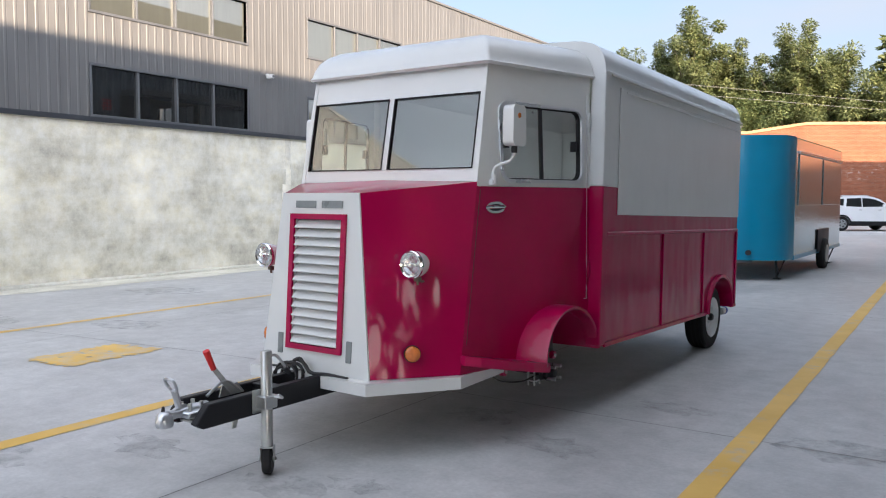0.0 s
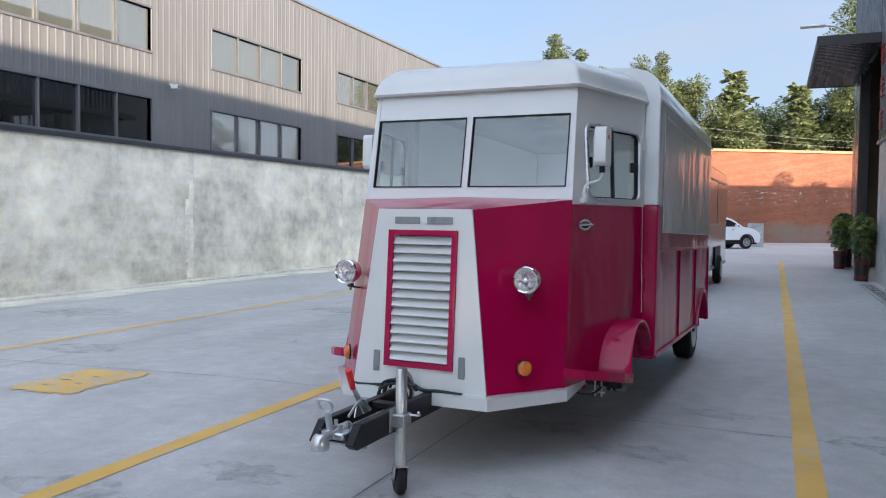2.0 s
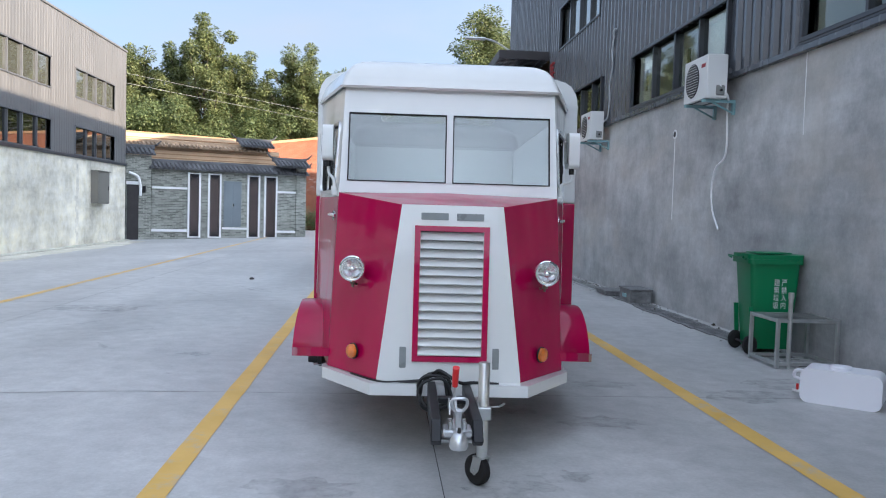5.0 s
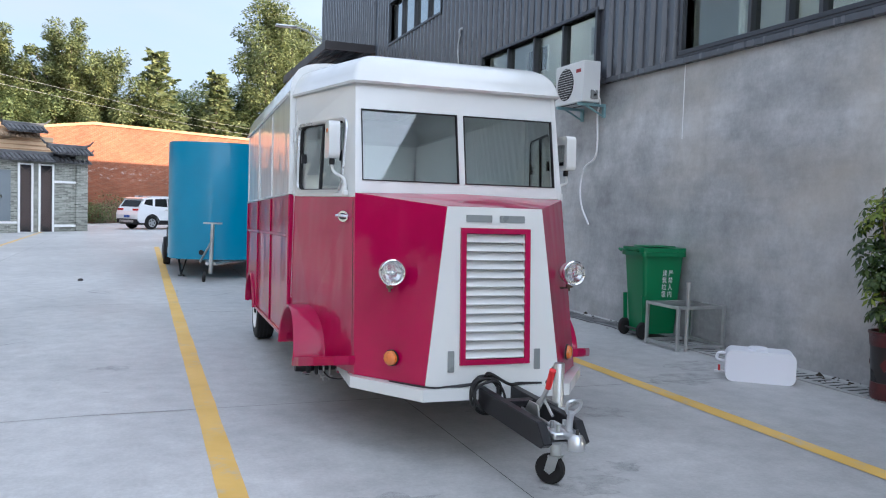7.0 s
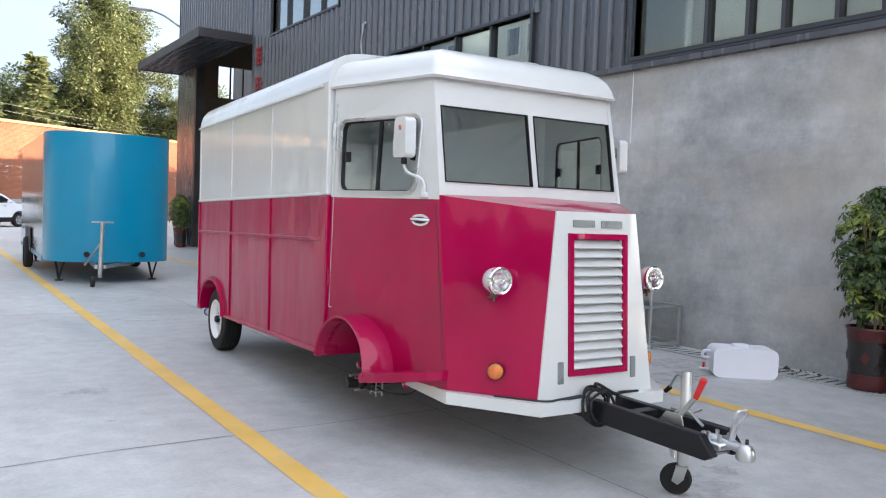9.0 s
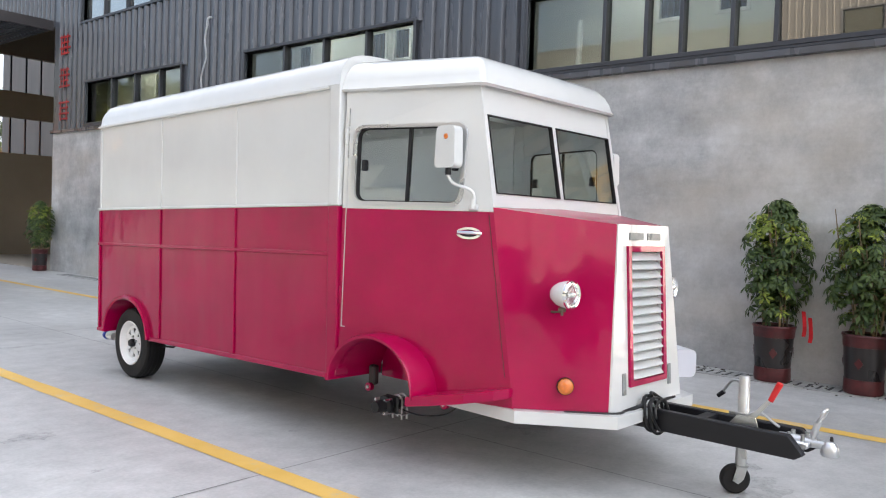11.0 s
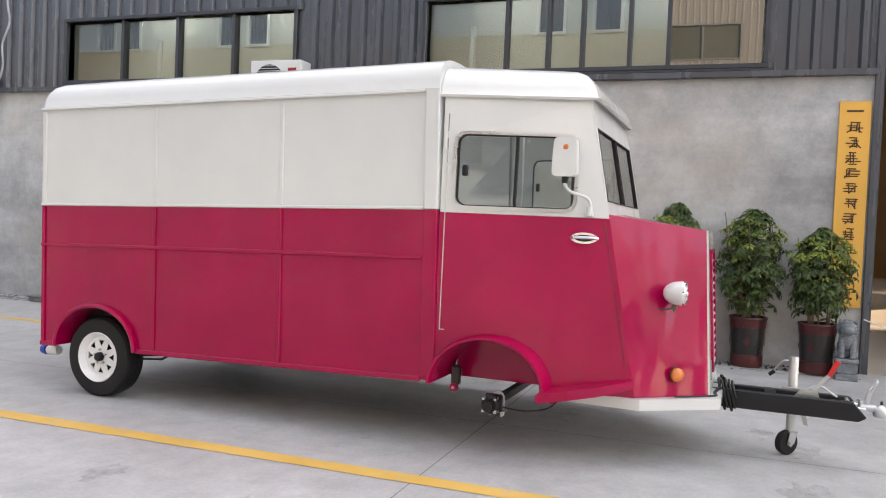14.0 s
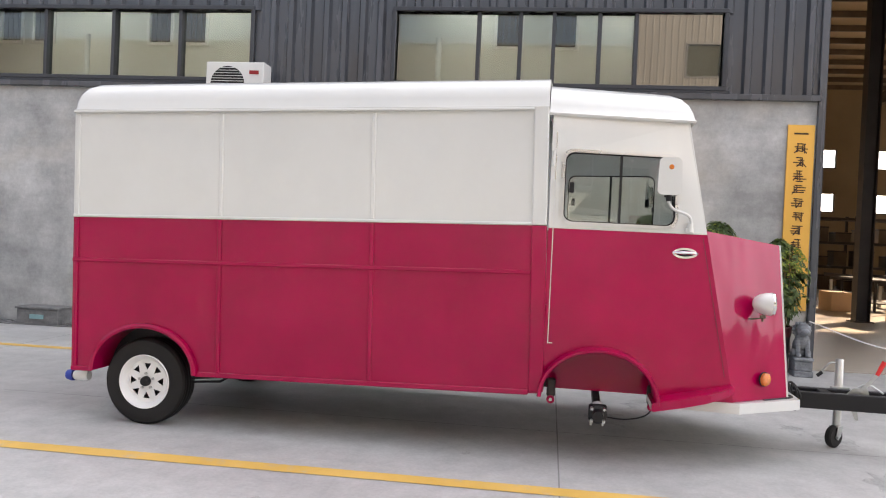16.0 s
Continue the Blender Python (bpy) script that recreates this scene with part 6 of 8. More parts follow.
# front axle without wheels
fa = new("front_axle")
fa.parent = TR
fa["label"] = "dark front axle beam with bare hubs and loose clamps"
part("beam", boxed(-0.83, 0.83, 1.238, 1.292, 0.305, 0.359, 0.006), M["black"], fa)
for s in (1, -1):
    hb = part("hub", lathe(bmesh.new(), [(0.035, -0.1), (0.04, -0.03), (0.062, -0.02), (0.064, 0.0), (0.045, 0.005), (0.034, 0.035), (0.020, 0.042)], 18, "X", (s * 0.90, 1.265, 0.333)), M["black"], fa, "", True)
    part("hub_plate", boxed(*sorted((s * 0.84, s * 0.862)), 1.205, 1.325, 0.275, 0.39, 0.01), M["black"], hb)
    for k in range(4):
        a = math.pi / 4 + k * math.pi / 2
        y, z = 1.265 + 0.056 * math.cos(a), 0.333 + 0.056 * math.sin(a)
        part("stud", rod(bmesh.new(), (s * 0.895, y, z), (s * 0.958, y, z), 0.0095, 0.0095, 8), M["alu"], hb, "bright steel stud", True)
    for u in (0.755, 0.80):
        bm = bmesh.new()
        arch = [(s * u, 1.265 - 0.04 * math.cos(math.pi * k / 8), 0.345 + 0.04 * math.sin(math.pi * k / 8)) for k in range(9)]
        tube(bm, [(s * u, 1.225, 0.232), *arch, (s * u, 1.305, 0.232)], 0.0075, 6)
        part("u_bolt", bm, M["galv"], fa, "galvanised clamp bolt", True)
    part("clamp_plate", boxed(*sorted((s * 0.735, s * 0.82)), 1.205, 1.325, 0.262, 0.272, 0.002), M["galv"], fa)
    bm = bmesh.new()
    tube(bm, curve_pts([(s * 0.80, 1.25, 0.30), (s * 0.78, 1.08, 0.285), (s * 0.70, 0.93, 0.31), (s * 0.62, 0.86, 0.40)], 5), 0.005, 6)
    part("brake_cable", bm, M["cable"], fa, "", True)
    for v in (0.905, 1.585):
        part("hanger", boxed(*sorted((s * 0.69, s * 0.74)), v - 0.03, v + 0.03, 0.39, 0.52, 0.01), M["steel_dark"], fa)
        hg = part("shackle", rod(bmesh.new(), (s * 0.735, v, 0.378), (s * 0.765, v, 0.378), 0.028, 0.028, 12), M["red"], fa, "crimson painted shackle", True)
        part("pin", rod(bmesh.new(), (s * 0.766, v, 0.378), (s * 0.774, v, 0.378), 0.011, 0.011, 8), M["galv"], hg)


# rear wheels
def road_wheel(s):
    w = new("wheel")
    w.parent = TR
    w["label"] = "black tyre on a white eight-spoke steel wheel"
    w.matrix_basis = pose(s * 0.893 + 0.022, 4.512, 0.315, 0, 0, 0 if s > 0 else 180)
    prof = [(0.19, -0.085), (0.215, -0.095), (0.262, -0.098), (0.296, -0.088), (0.308, -0.070), (0.3145, -0.035), (0.315, 0.0), (0.3145, 0.035), (0.308, 0.070), (0.296, 0.088), (0.262, 0.098), (0.215, 0.095), (0.19, 0.085)]
    part("tyre", lathe(bmesh.new(), prof, 44, "X", (0, 0, 0), False), M["rubber"], w, "", True)
    bm = bmesh.new()
    for k in range(4):
        x = -0.06 + 0.04 * k
        prf = [(0.3155, x - 0.006), (0.3155, x + 0.006)]
        rings = [[bm.verts.new((h, r * math.cos(j * math.pi / 22), r * math.sin(j * math.pi / 22))) for j in range(44)] for r, h in prf]
        for j in range(44):
            bm.faces.new((rings[0][j], rings[0][(j + 1) % 44], rings[1][(j + 1) % 44], rings[1][j]))
    part("tread_groove", bm, M["black"], w)
    rim = part("rim", lathe(bmesh.new(), [(0.155, 0.02), (0.168, 0.055), (0.186, 0.08), (0.198, 0.094), (0.192, 0.099), (0.18, 0.088), (0.160, 0.06), (0.145, 0.03), (0.145, 0.02)], 36, "X", (0, 0, 0), False), M["wheel_white"], w, "", True)
    holes = []
    for k in range(8):
        a = 2 * math.pi * k / 8
        tri = [(0.078, a), (0.132, a - 0.22), (0.132, a + 0.22)]
        holes.append([(r * math.cos(t), r * math.sin(t)) for r, t in tri])
    bm = plate(bmesh.new(), [(0.158 * math.cos(2 * math.pi * k / 32), 0.158 * math.sin(2 * math.pi * k / 32)) for k in range(32)], holes, lambda p, q, d: Vector((0.058 - d - 0.1 * max(0, math.hypot(p, q) - 0.1), p, q)), 0.008)
    part("spoke_disc", bm, M["wheel_white"], rim)
    part("brake_drum", lathe(bmesh.new(), [(0.14, -0.03), (0.14, 0.02)], 24, "X"), M["black"], w)
    part("hub_cap", lathe(bmesh.new(), [(0.036, 0.05), (0.036, 0.085), (0.028, 0.10), (0.01, 0.104)], 16, "X"), M["black"], w, "", True)
    for k in range(5):
        a = 2 * math.pi * (k + 0.3) / 5
        part("wheel_nut", rod(bmesh.new(), (0.055, 0.056 * math.cos(a), 0.056 * math.sin(a)), (0.074, 0.056 * math.cos(a), 0.056 * math.sin(a)), 0.010, 0.010, 6), M["galv"], w)
    return w


for s in (1, -1):
    road_wheel(s)
part("rear_axle", rod(bmesh.new(), (-0.81, 4.512, 0.315), (0.83, 4.512, 0.315), 0.03, 0.03, 10), M["black"], TR, "", True)
for s in (1, -1):
    bm = bmesh.new()
    tube(bm, curve_pts([(s * 0.72, 3.95, 0.40), (s * 0.72, 4.455, 0.35), (s * 0.72, 4.9, 0.40)], 6), 0.016, 6)
    part("rear_spring", bm, M["black"], TR, "", True)
    cp = part("tail_stay", lathe(bmesh.new(), [(0.035, 0.0), (0.042, 0.02), (0.042, 0.10), (0.03, 0.12)], 14, "Y", (s * 0.905, V1 - 0.06, 0.345)), M["white"], TR, "white rear corner stay with blue cap", True)
    part("cap", lathe(bmesh.new(), [(0.044, 0.0), (0.046, 0.02), (0.036, 0.055), (0.012, 0.065)], 14, "Y", (s * 0.905, V1 + 0.06, 0.345)), M["cap_blue"], cp, "blue plastic cap", True)

# drawbar, coupling, brake lever, jockey wheel
db = new("drawbar")
db.parent = TR
db["label"] = "black twin-rail drawbar with galvanised fittings"
for s in (1, -1):
    bm = bmesh.new()
    slab(bm, [(s * 0.078, 0.4, 0.335), (s * 0.078, -0.94, 0.335), (s * 0.078, -0.985, 0.365), (s * 0.078, -0.905, 0.455), (s * 0.078, 0.4, 0.455)], (s * 0.05, 0, 0))
    bmesh.ops.bevel(bm, geom=bm.edges[:], offset=0.005, segments=1, affect="EDGES")
    part("rail", bm, M["black"], db)
part("tie_plate", boxed(-0.077, 0.077, -0.93, -0.78, 0.345, 0.36, 0.003), M["galv"], db)
part("tie_plate", boxed(-0.077, 0.077, -0.45, -0.38, 0.42, 0.45, 0.003), M["black"], db)
cpl = new("coupling")
cpl.parent = TR
cpl["label"] = "cast ball coupling with a looped release handle"
bm = bmesh.new()
lathe(bm, [(0.022, -1.075), (0.025, -1.04), (0.022, -1.0), (0.026, -0.96), (0.032, -0.93), (0.03, -0.82)], 14, "Y", (0, 0, 0.41))
slab(bm, [(-0.011, -1.06, 0.415), (-0.011, -0.97, 0.455), (-0.011, -0.88, 0.425)], (0.022, 0, 0))
lathe(bm, [(0.04, -0.045), (0.046, -0.03), (0.042, 0.0), (0.03, 0.025), (0.012, 0.034)], 16, "Z", (0, -1.075, 0.405))
box(bm, -0.072, 0.072, -0.985, -0.85, 0.385, 0.42, 0.008)
part("body", bm, M["cast"], cpl, "", True)
bm = bmesh.new()
tube(bm, curve_pts([(0, -0.99, 0.435), (0, -1.0, 0.48), (0, -1.015, 0.53)], 4), 0.017, 8)
part("lever", bm, M["cast"], cpl, "", True)
bm = bmesh.new()
tube(bm, curve_pts([(-0.018, -1.012, 0.525), (-0.036, -1.03, 0.555), (-0.03, -1.045, 0.59), (0.03, -1.045, 0.59), (0.036, -1.03, 0.555), (0.018, -1.012, 0.525)], 5), 0.008, 8)
part("loop_handle", bm, M["cast"], cpl, "", True)
for s in (1, -1):
    for v in (-0.95, -0.88):
        part("bolt", rod(bmesh.new(), (s * 0.035, v, 0.395), (s * 0.035, v, 0.455), 0.011, 0.011, 6), M["galv"], cpl)
part("indicator", rod(bmesh.new(), (0.0, -1.08, 0.436), (0.0, -1.08, 0.462), 0.010, 0.007, 8), M["steel_dark"], cpl)
hbk = new("brake_lever")
hbk.parent = TR
hbk["label"] = "galvanised hand brake lever with a red grip"
bm = bmesh.new()
slab(bm, [(-0.012, -0.62, 0.44), (-0.012, -0.66, 0.44), (-0.012, -0.785, 0.60), (-0.012, -0.765, 0.61)], (0.012, 0, 0))
part("arm", bm, M["galv"], hbk)
part("grip", rod(bmesh.new(), (-0.006, -0.768, 0.592), (-0.006, -0.815, 0.695), 0.015, 0.018, 12), M["red_grip"], hbk, "red rubber grip", True)
bm = bmesh.new()
slab(bm, [(-0.03, -0.55, 0.43), (-0.03, -0.72, 0.43), (-0.03, -0.70, 0.49), (-0.03, -0.60, 0.49)], (0.008, 0, 0))
tube(bm, curve_pts([(0.0, -0.60, 0.45), (0.0, -0.70, 0.52), (0.0, -0.82, 0.46)], 5), 0.008, 6)
rod(bm, (0.0, -0.45, 0.41), (0.0, -0.8, 0.41), 0.008, 0.008, 8)
part("quadrant", bm, M["galv"], hbk)
part("pull_rod", slab(bmesh.new(), [(-0.01, -0.60, 0.33), (-0.01, -0.64, 0.33), (-0.01, -0.655, 0.25), (-0.01, -0.63, 0.25)], (0.01, 0, 0)), M["galv"], hbk)
jk = new("jockey_wheel")
jk.parent = TR
jk["label"] = "galvanised jockey wheel with a black rubber tyre"
JU, JV = 0.163, -0.56
bm = bmesh.new()
lathe(bm, [(0.0305, 0.16), (0.0305, 0.672), (0.027, 0.677), (0.01, 0.678)], 18, "Z", (JU, JV, 0))
part("outer_tube", bm, M["galv"], jk, "", True)
# the castor is swivelled
castor = pose(JU, JV, 0, 0, 0, 40)
bm = bmesh.new()
for du in (-0.034, 0.034):
    slab(bm, [(du - 0.002, 0.03, 0.165), (du - 0.002, -0.03, 0.165), (du - 0.002, -0.01, 0.09), (du - 0.002, 0.02, 0.062), (du - 0.002, 0.052, 0.08)], (0.004, 0, 0))
box(bm, -0.036, 0.036, -0.034, 0.034, 0.158, 0.166)
part("fork", bm, M["galv"], jk).matrix_basis = castor
part("tyre", lathe(bmesh.new(), [(0.03, -0.024), (0.072, -0.026), (0.083, -0.016), (0.085, 0.0), (0.083, 0.016), (0.072, 0.026), (0.03, 0.024)], 24, "X", (0, 0.03, 0.086)), M["rubber"], jk, "", True).matrix_basis = castor
part("axle", rod(bmesh.new(), (-0.045, 0.03, 0.086), (0.045, 0.03, 0.086), 0.012, 0.012, 8), M["galv"], jk).matrix_basis = castor
bm = bmesh.new()
box(bm, JU - 0.04, JU + 0.04, JV - 0.045, JV + 0.045, 0.37, 0.44, 0.006)
box(bm, 0.128, JU - 0.03, JV - 0.07, JV + 0.07, 0.345, 0.47, 0.004)
part("clamp", bm, M["galv"], jk)
bm = bmesh.new()
tube(bm, curve_pts([(JU, JV + 0.03, 0.645), (JU, JV + 0.07, 0.64), (JU + 0.01, JV + 0.11, 0.59), (JU + 0.01, JV + 0.13, 0.56)], 4), 0.008, 6)
part("crank", bm, M["galv"], jk, "", True)
part("crank_knob", rod(bmesh.new(), (JU + 0.01, JV + 0.12, 0.565), (JU + 0.01, JV + 0.155, 0.535), 0.014, 0.013, 10), M["black"], jk, "", True)
bm = bmesh.new()
tube(bm, curve_pts([(JU + 0.03, JV + 0.02, 0.43), (JU + 0.09, JV + 0.03, 0.43), (JU + 0.11, JV - 0.02, 0.46)], 4), 0.006, 6)
part("clamp_handle", bm, M["galv"], jk, "", True)
# coiled supply cable
bm = bmesh.new()
rnd = random.Random(9)
pts = []
for k in range(64):
    a = 2 * math.pi * k / 14
    r = 0.098 + 0.012 * math.sin(k * 0.7)
    pts.append((-0.09 + 0.95 * r * math.cos(a) + 0.01 * math.sin(k * 1.3), -0.10 - 0.10 * k / 64 + 0.02 * math.sin(k * 0.45), 0.415 + r * 0.95 * math.sin(a)))
tube(bm, curve_pts(pts, 2), 0.0085, 6)
cc = tagged(part("coiled_cable", bm, M["cable"], TR, "", True), "black cable coiled round the drawbar rail")
bm = bmesh.new()
tube(bm, curve_pts([(-0.09, -0.12, 0.52), (-0.05, -0.10, 0.53), (0.06, -0.13, 0.47), (0.15, -0.085, 0.46), (0.3, -0.075, 0.452)], 5), 0.0105, 6)
tube(bm, curve_pts([(-0.17, -0.1, 0.47), (-0.3, -0.07, 0.452), (-0.42, -0.07, 0.452), (-0.60, 0.15, 0.45)], 5), 0.0105, 6)
part("supply_cable", bm, M["cable"], TR, "", True)

# the hand-built body sits a little nose-up against the cab
for ob in TR.children:
    if ob.name.split(".")[0] in ("lower_side_panel", "upper_side_panel", "side_lining", "sill_rail", "moulding", "rib", "belt_rail", "service_hatch", "hatch_hinge",
                                 "corner_post", "rear_wheel_arch", "body_roof", "drip_rail", "rear_panel", "rear_lining", "tail_stay"):
        ob.matrix_basis = pose(0.034, 0, 0.08, -1.33)


# ---- turquoise trailer further back ----
BT = thing("parked_trailer", "turquoise round-fronted trailer with polished metal sides, parked on jacks", "trailer", (0, 0, 0))
bx0, bx1, byf, byb, bz0, bz1 = -4.605, -2.507, 15.0, 21.15, 0.38, 2.635
bulge = []
for k in range(25):
    a = math.pi * k / 24
    bulge.append(((bx0 + bx1) / 2 - 1.047 * math.cos(a), byf + 0.95 * (1 - math.sin(a) ** 0.55) if 0 < k < 24 else byf + 0.95))
bm = plate(bmesh.new(), bulge, [], lambda p, q, d: Vector((p, q, bz0 + d)), bz1 - bz0)
part("front_shell", bm, M["blue"], BT, "turquoise curved front", True)
part("body_box", boxed(bx0, bx1, byf + 0.96, byb, bz0, bz1, 0.03, 2), M["blue_steel"], BT, "polished mirror-like side walls")
bm = bmesh.new()
box(bm, bx0 - 0.012, bx1 + 0.012, byf + 0.94, byb + 0.01, bz0 - 0.02, bz0 + 0.06, 0.005)
part("floor_frame", bm, M["blue"], BT)
for y0 in (16.2, 18.68):
    part("hatch", boxed(bx1 + 0.002, bx1 + 0.02, y0, y0 + 2.3, 1.37, 2.33, 0.005), M["blue_steel"], BT, "closed polished hatch")
    part("hatch_rail", boxed(bx1 + 0.002, bx1 + 0.04, y0 - 0.05, y0 + 2.35, 2.34, 2.385, 0.004), M["alu"], BT)
for sx, x in ((1, bx1), (-1, bx0)):
    bm = bmesh.new()
    box(bm, *sorted((x + sx * 0.004, x + sx * 0.03)), 18.2, 19.5, 0.385, 0.86, 0.01)
    part("wheel_box", bm, M["black"], BT)
    w = part("wheel", lathe(bmesh.new(), [(0.20, -0.08), (0.30, -0.08), (0.325, -0.05), (0.325, 0.05), (0.30, 0.08), (0.20, 0.085)], 28, "X", (x + sx * 0.02, 18.85, 0.325)), M["rubber"], BT, "", True)
    part("rim", lathe(bmesh.new(), [(0.19, 0.0), (0.18, 0.012), (0.06, 0.02)], 20, "X", (x + sx * 0.02 + (0.085 if sx > 0 else -0.105), 18.85, 0.325)), M["galv"], w)
for x, y in ((bx0 + 0.2, 15.9), (bx1 - 0.3, 15.9), (bx0 + 0.2, 20.6), (bx1 - 0.2, 20.6)):
    bm = bmesh.new()
    rod(bm, (x, y, 0.40), (x + 0.06, y - 0.12, 0.02), 0.022, 0.022, 8)
    rod(bm, (x + 0.18, y, 0.40), (x + 0.06, y - 0.12, 0.04), 0.015, 0.015, 8)
    box(bm, x + 0.0, x + 0.12, y - 0.18, y - 0.06, 0.0, 0.02)
    part("corner_jack", bm, M["black"], BT)
bm = bmesh.new()
for u in (-0.06, 0.06):
    rod(bm, (-3.5 + u * 6, 15.5, 0.34), (-3.85 + u, 14.5, 0.34), 0.035, 0.035, 6)
part("drawbar", bm, M["galv"], BT)
bm = bmesh.new()
rod(bm, (-3.85, 14.5, 0.16), (-3.82, 14.5, 1.08), 0.035, 0.035, 12)
box(bm, -3.99, -3.65, 14.47, 14.53, 1.08, 1.11)
rod(bm, (-3.84, 14.5, 0.75), (-4.02, 15.0, 0.34), 0.02, 0.02, 8)
part("jockey_post", bm, M["galv"], BT, "", True)
part("jockey_tyre", lathe(bmesh.new(), [(0.03, -0.03), (0.09, -0.03), (0.10, 0), (0.09, 0.03), (0.03, 0.03)], 18, "X", (-3.97, 14.47, 0.1)), M["rubber"], BT, "", True)
for x in (-4.0, -3.08):
    part("marker_lamp", lathe(bmesh.new(), [(0.05, -0.02), (0.05, 0.02)], 12, "Y", (x, byf - 0.006, 0.52)), M["black"], BT)
BT.matrix_basis = pose(-3.556, 15.0, 0, 0, 0, -1.69) @ pose(3.556, -15.0, 0)

# ---- white car at the brick wall ----
car = thing("car", "white compact sport utility car parked by the brick wall", "car", (-4.05, 42.8, 0.0), 36.0)
prof = [(-1.98, 0.33), (-2.1, 0.46), (-2.12, 0.72), (-2.08, 0.90), (-2.0, 1.06), (-1.72, 1.47), (-1.80, 1.53), (-1.5, 1.60), (-0.9, 1.65), (-0.3, 1.66), (0.2, 1.615), (0.55, 1.50), (1.12, 1.13), (1.5, 1.08), (1.85, 0.98), (2.05, 0.82), (2.12, 0.60), (2.06, 0.33)]


def car_side(outl, holes, y, th):
    return plate(bmesh.new(), outl, holes, lambda p, q, d: Vector((p, y + d - 0.2 * max(0.0, q - 1.0) * (1 if y > 0 else -1), q)), th)


def wheel_gap(c):
    return [(c + 0.38 * math.cos(math.pi * k / 10), 0.33 + 0.38 * math.sin(math.pi * k / 10)) for k in range(11)]


outl = prof + [*wheel_gap(1.32), *wheel_gap(-1.28)]
win_f = [(-0.30, 1.13), (0.96, 1.15), (0.70, 1.32), (0.42, 1.46), (0.1, 1.53), (-0.30, 1.555)]
win_r = [(-1.10, 1.16), (-0.335, 1.13), (-0.335, 1.555), (-1.04, 1.53)]
win_q = [(-1.72, 1.26), (-1.22, 1.18), (-1.16, 1.52), (-1.58, 1.49)]
bm = bmesh.new()
ring_y = (-0.86, 0.86)
for j, (a, c) in enumerate(zip(prof, prof[1:])):
    tuck = lambda q: 0.2 * max(0.0, q - 1.0)
    vs = [bm.verts.new(p) for p in ((a[0], -0.86 + tuck(a[1]), a[1]), (c[0], -0.86 + tuck(c[1]), c[1]), (c[0], 0.86 - tuck(c[1]), c[1]), (a[0], 0.86 - tuck(a[1]), a[1]))]
    bm.faces.new(vs)
cb = part("body", bm, M["suv_white"], car, "", True)
for y in (-0.86, 0.83):
    part("side", car_side(outl, [win_f, win_r, win_q], y, 0.03), M["suv_white"], car)
for y in (-0.845, 0.84):
    for wq in (win_f, win_r, win_q):
        part("side_window", car_side(wq, [], y + 0.01, 0.004), M["black_glass"], car)
for a, c in (((-1.965, 1.115), (-1.745, 1.435)), ((0.60, 1.47), (1.07, 1.16))):
    d = Vector((c[0] - a[0], 0, c[1] - a[1]))
    nrm = Vector((-d.z, 0, d.x)).normalized() * 0.012
    if nrm.z < 0:
        nrm = -nrm
    bm = slab(bmesh.new(), [Vector((a[0], -0.70, a[1])) + nrm, Vector((c[0], -0.66, c[1])) + nrm, Vector((c[0], 0.66, c[1])) + nrm, Vector((a[0], 0.70, a[1])) + nrm], -nrm * 0.5)
    part("windscreen", bm, M["tint"], car)
part("underside", boxed(-1.95, 1.95, -0.8, 0.8, 0.24, 0.36), M["black"], car)
for y in (-0.875, 0.855):
    part("sill_trim", boxed(-0.86, 0.9, y, y + 0.02, 0.30, 0.46, 0.006), M["black"], car)
for x in (-1.28, 1.32):
    for y in (-0.76, 0.76):
        w = part("wheel", lathe(bmesh.new(), [(0.20, -0.1), (0.31, -0.1), (0.34, -0.07), (0.34, 0.07), (0.31, 0.1), (0.20, 0.1)], 26, "Y", (x, y, 0.34)), M["rubber"], car, "", True)
        yy = y - 0.106 if y < 0 else y + 0.1
        part("rim", plate(bmesh.new(), [(0.21 * math.cos(k * math.pi / 12), 0.21 * math.sin(k * math.pi / 12)) for k in range(24)],
                          [[(r * math.cos(a), r * math.sin(a)) for r, a in ((0.08, t), (0.17, t - 0.35), (0.17, t + 0.35))] for t in [2 * math.pi * k / 5 for k in range(5)]],
                          lambda p, q, d, x=x, yy=yy: Vector((x + p, yy + d, 0.34 + q)), 0.006), M["alu"], w)
part("rear_bumper", boxed(-2.135, -1.9, -0.8, 0.8, 0.30, 0.52, 0.03, 2), M["black"], car)
part("skid_plate", boxed(-2.145, -2.136, -0.55, 0.55, 0.34, 0.46, 0.003), M["alu"], car)
for y in (-0.5, 0.5):
    part("roof_rail", boxed(-1.2, 0.1, y * 1.3 - 0.015, y * 1.3 + 0.015, 1.625, 1.68, 0.006), M["alu"], car)
for c in (1.32, -1.28):
    for y in (-0.882, 0.862):
        arch = [(c + 0.44 * math.cos(math.pi * k / 10), 0.33 + 0.44 * math.sin(math.pi * k / 10)) for k in range(11)]
        part("arch_trim", plate(bmesh.new(), arch + wheel_gap(c)[::-1], [], lambda p, q, d, y=y: Vector((p, y + d, q)), 0.02), M["black"], car)
for y in (-0.80, 0.40):
    part("tail_lamp", boxed(-2.09, -1.9, y, y + 0.4, 0.93, 1.03, 0.01), M["lamp_red"], car)
    part("headlamp", boxed(1.86, 2.06, y, y + 0.22, 0.78, 0.9, 0.01), M["lens"], car)
part("number_plate", boxed(-2.135, -2.115, -0.22, 0.22, 0.58, 0.70), M["plate_blue"], car)
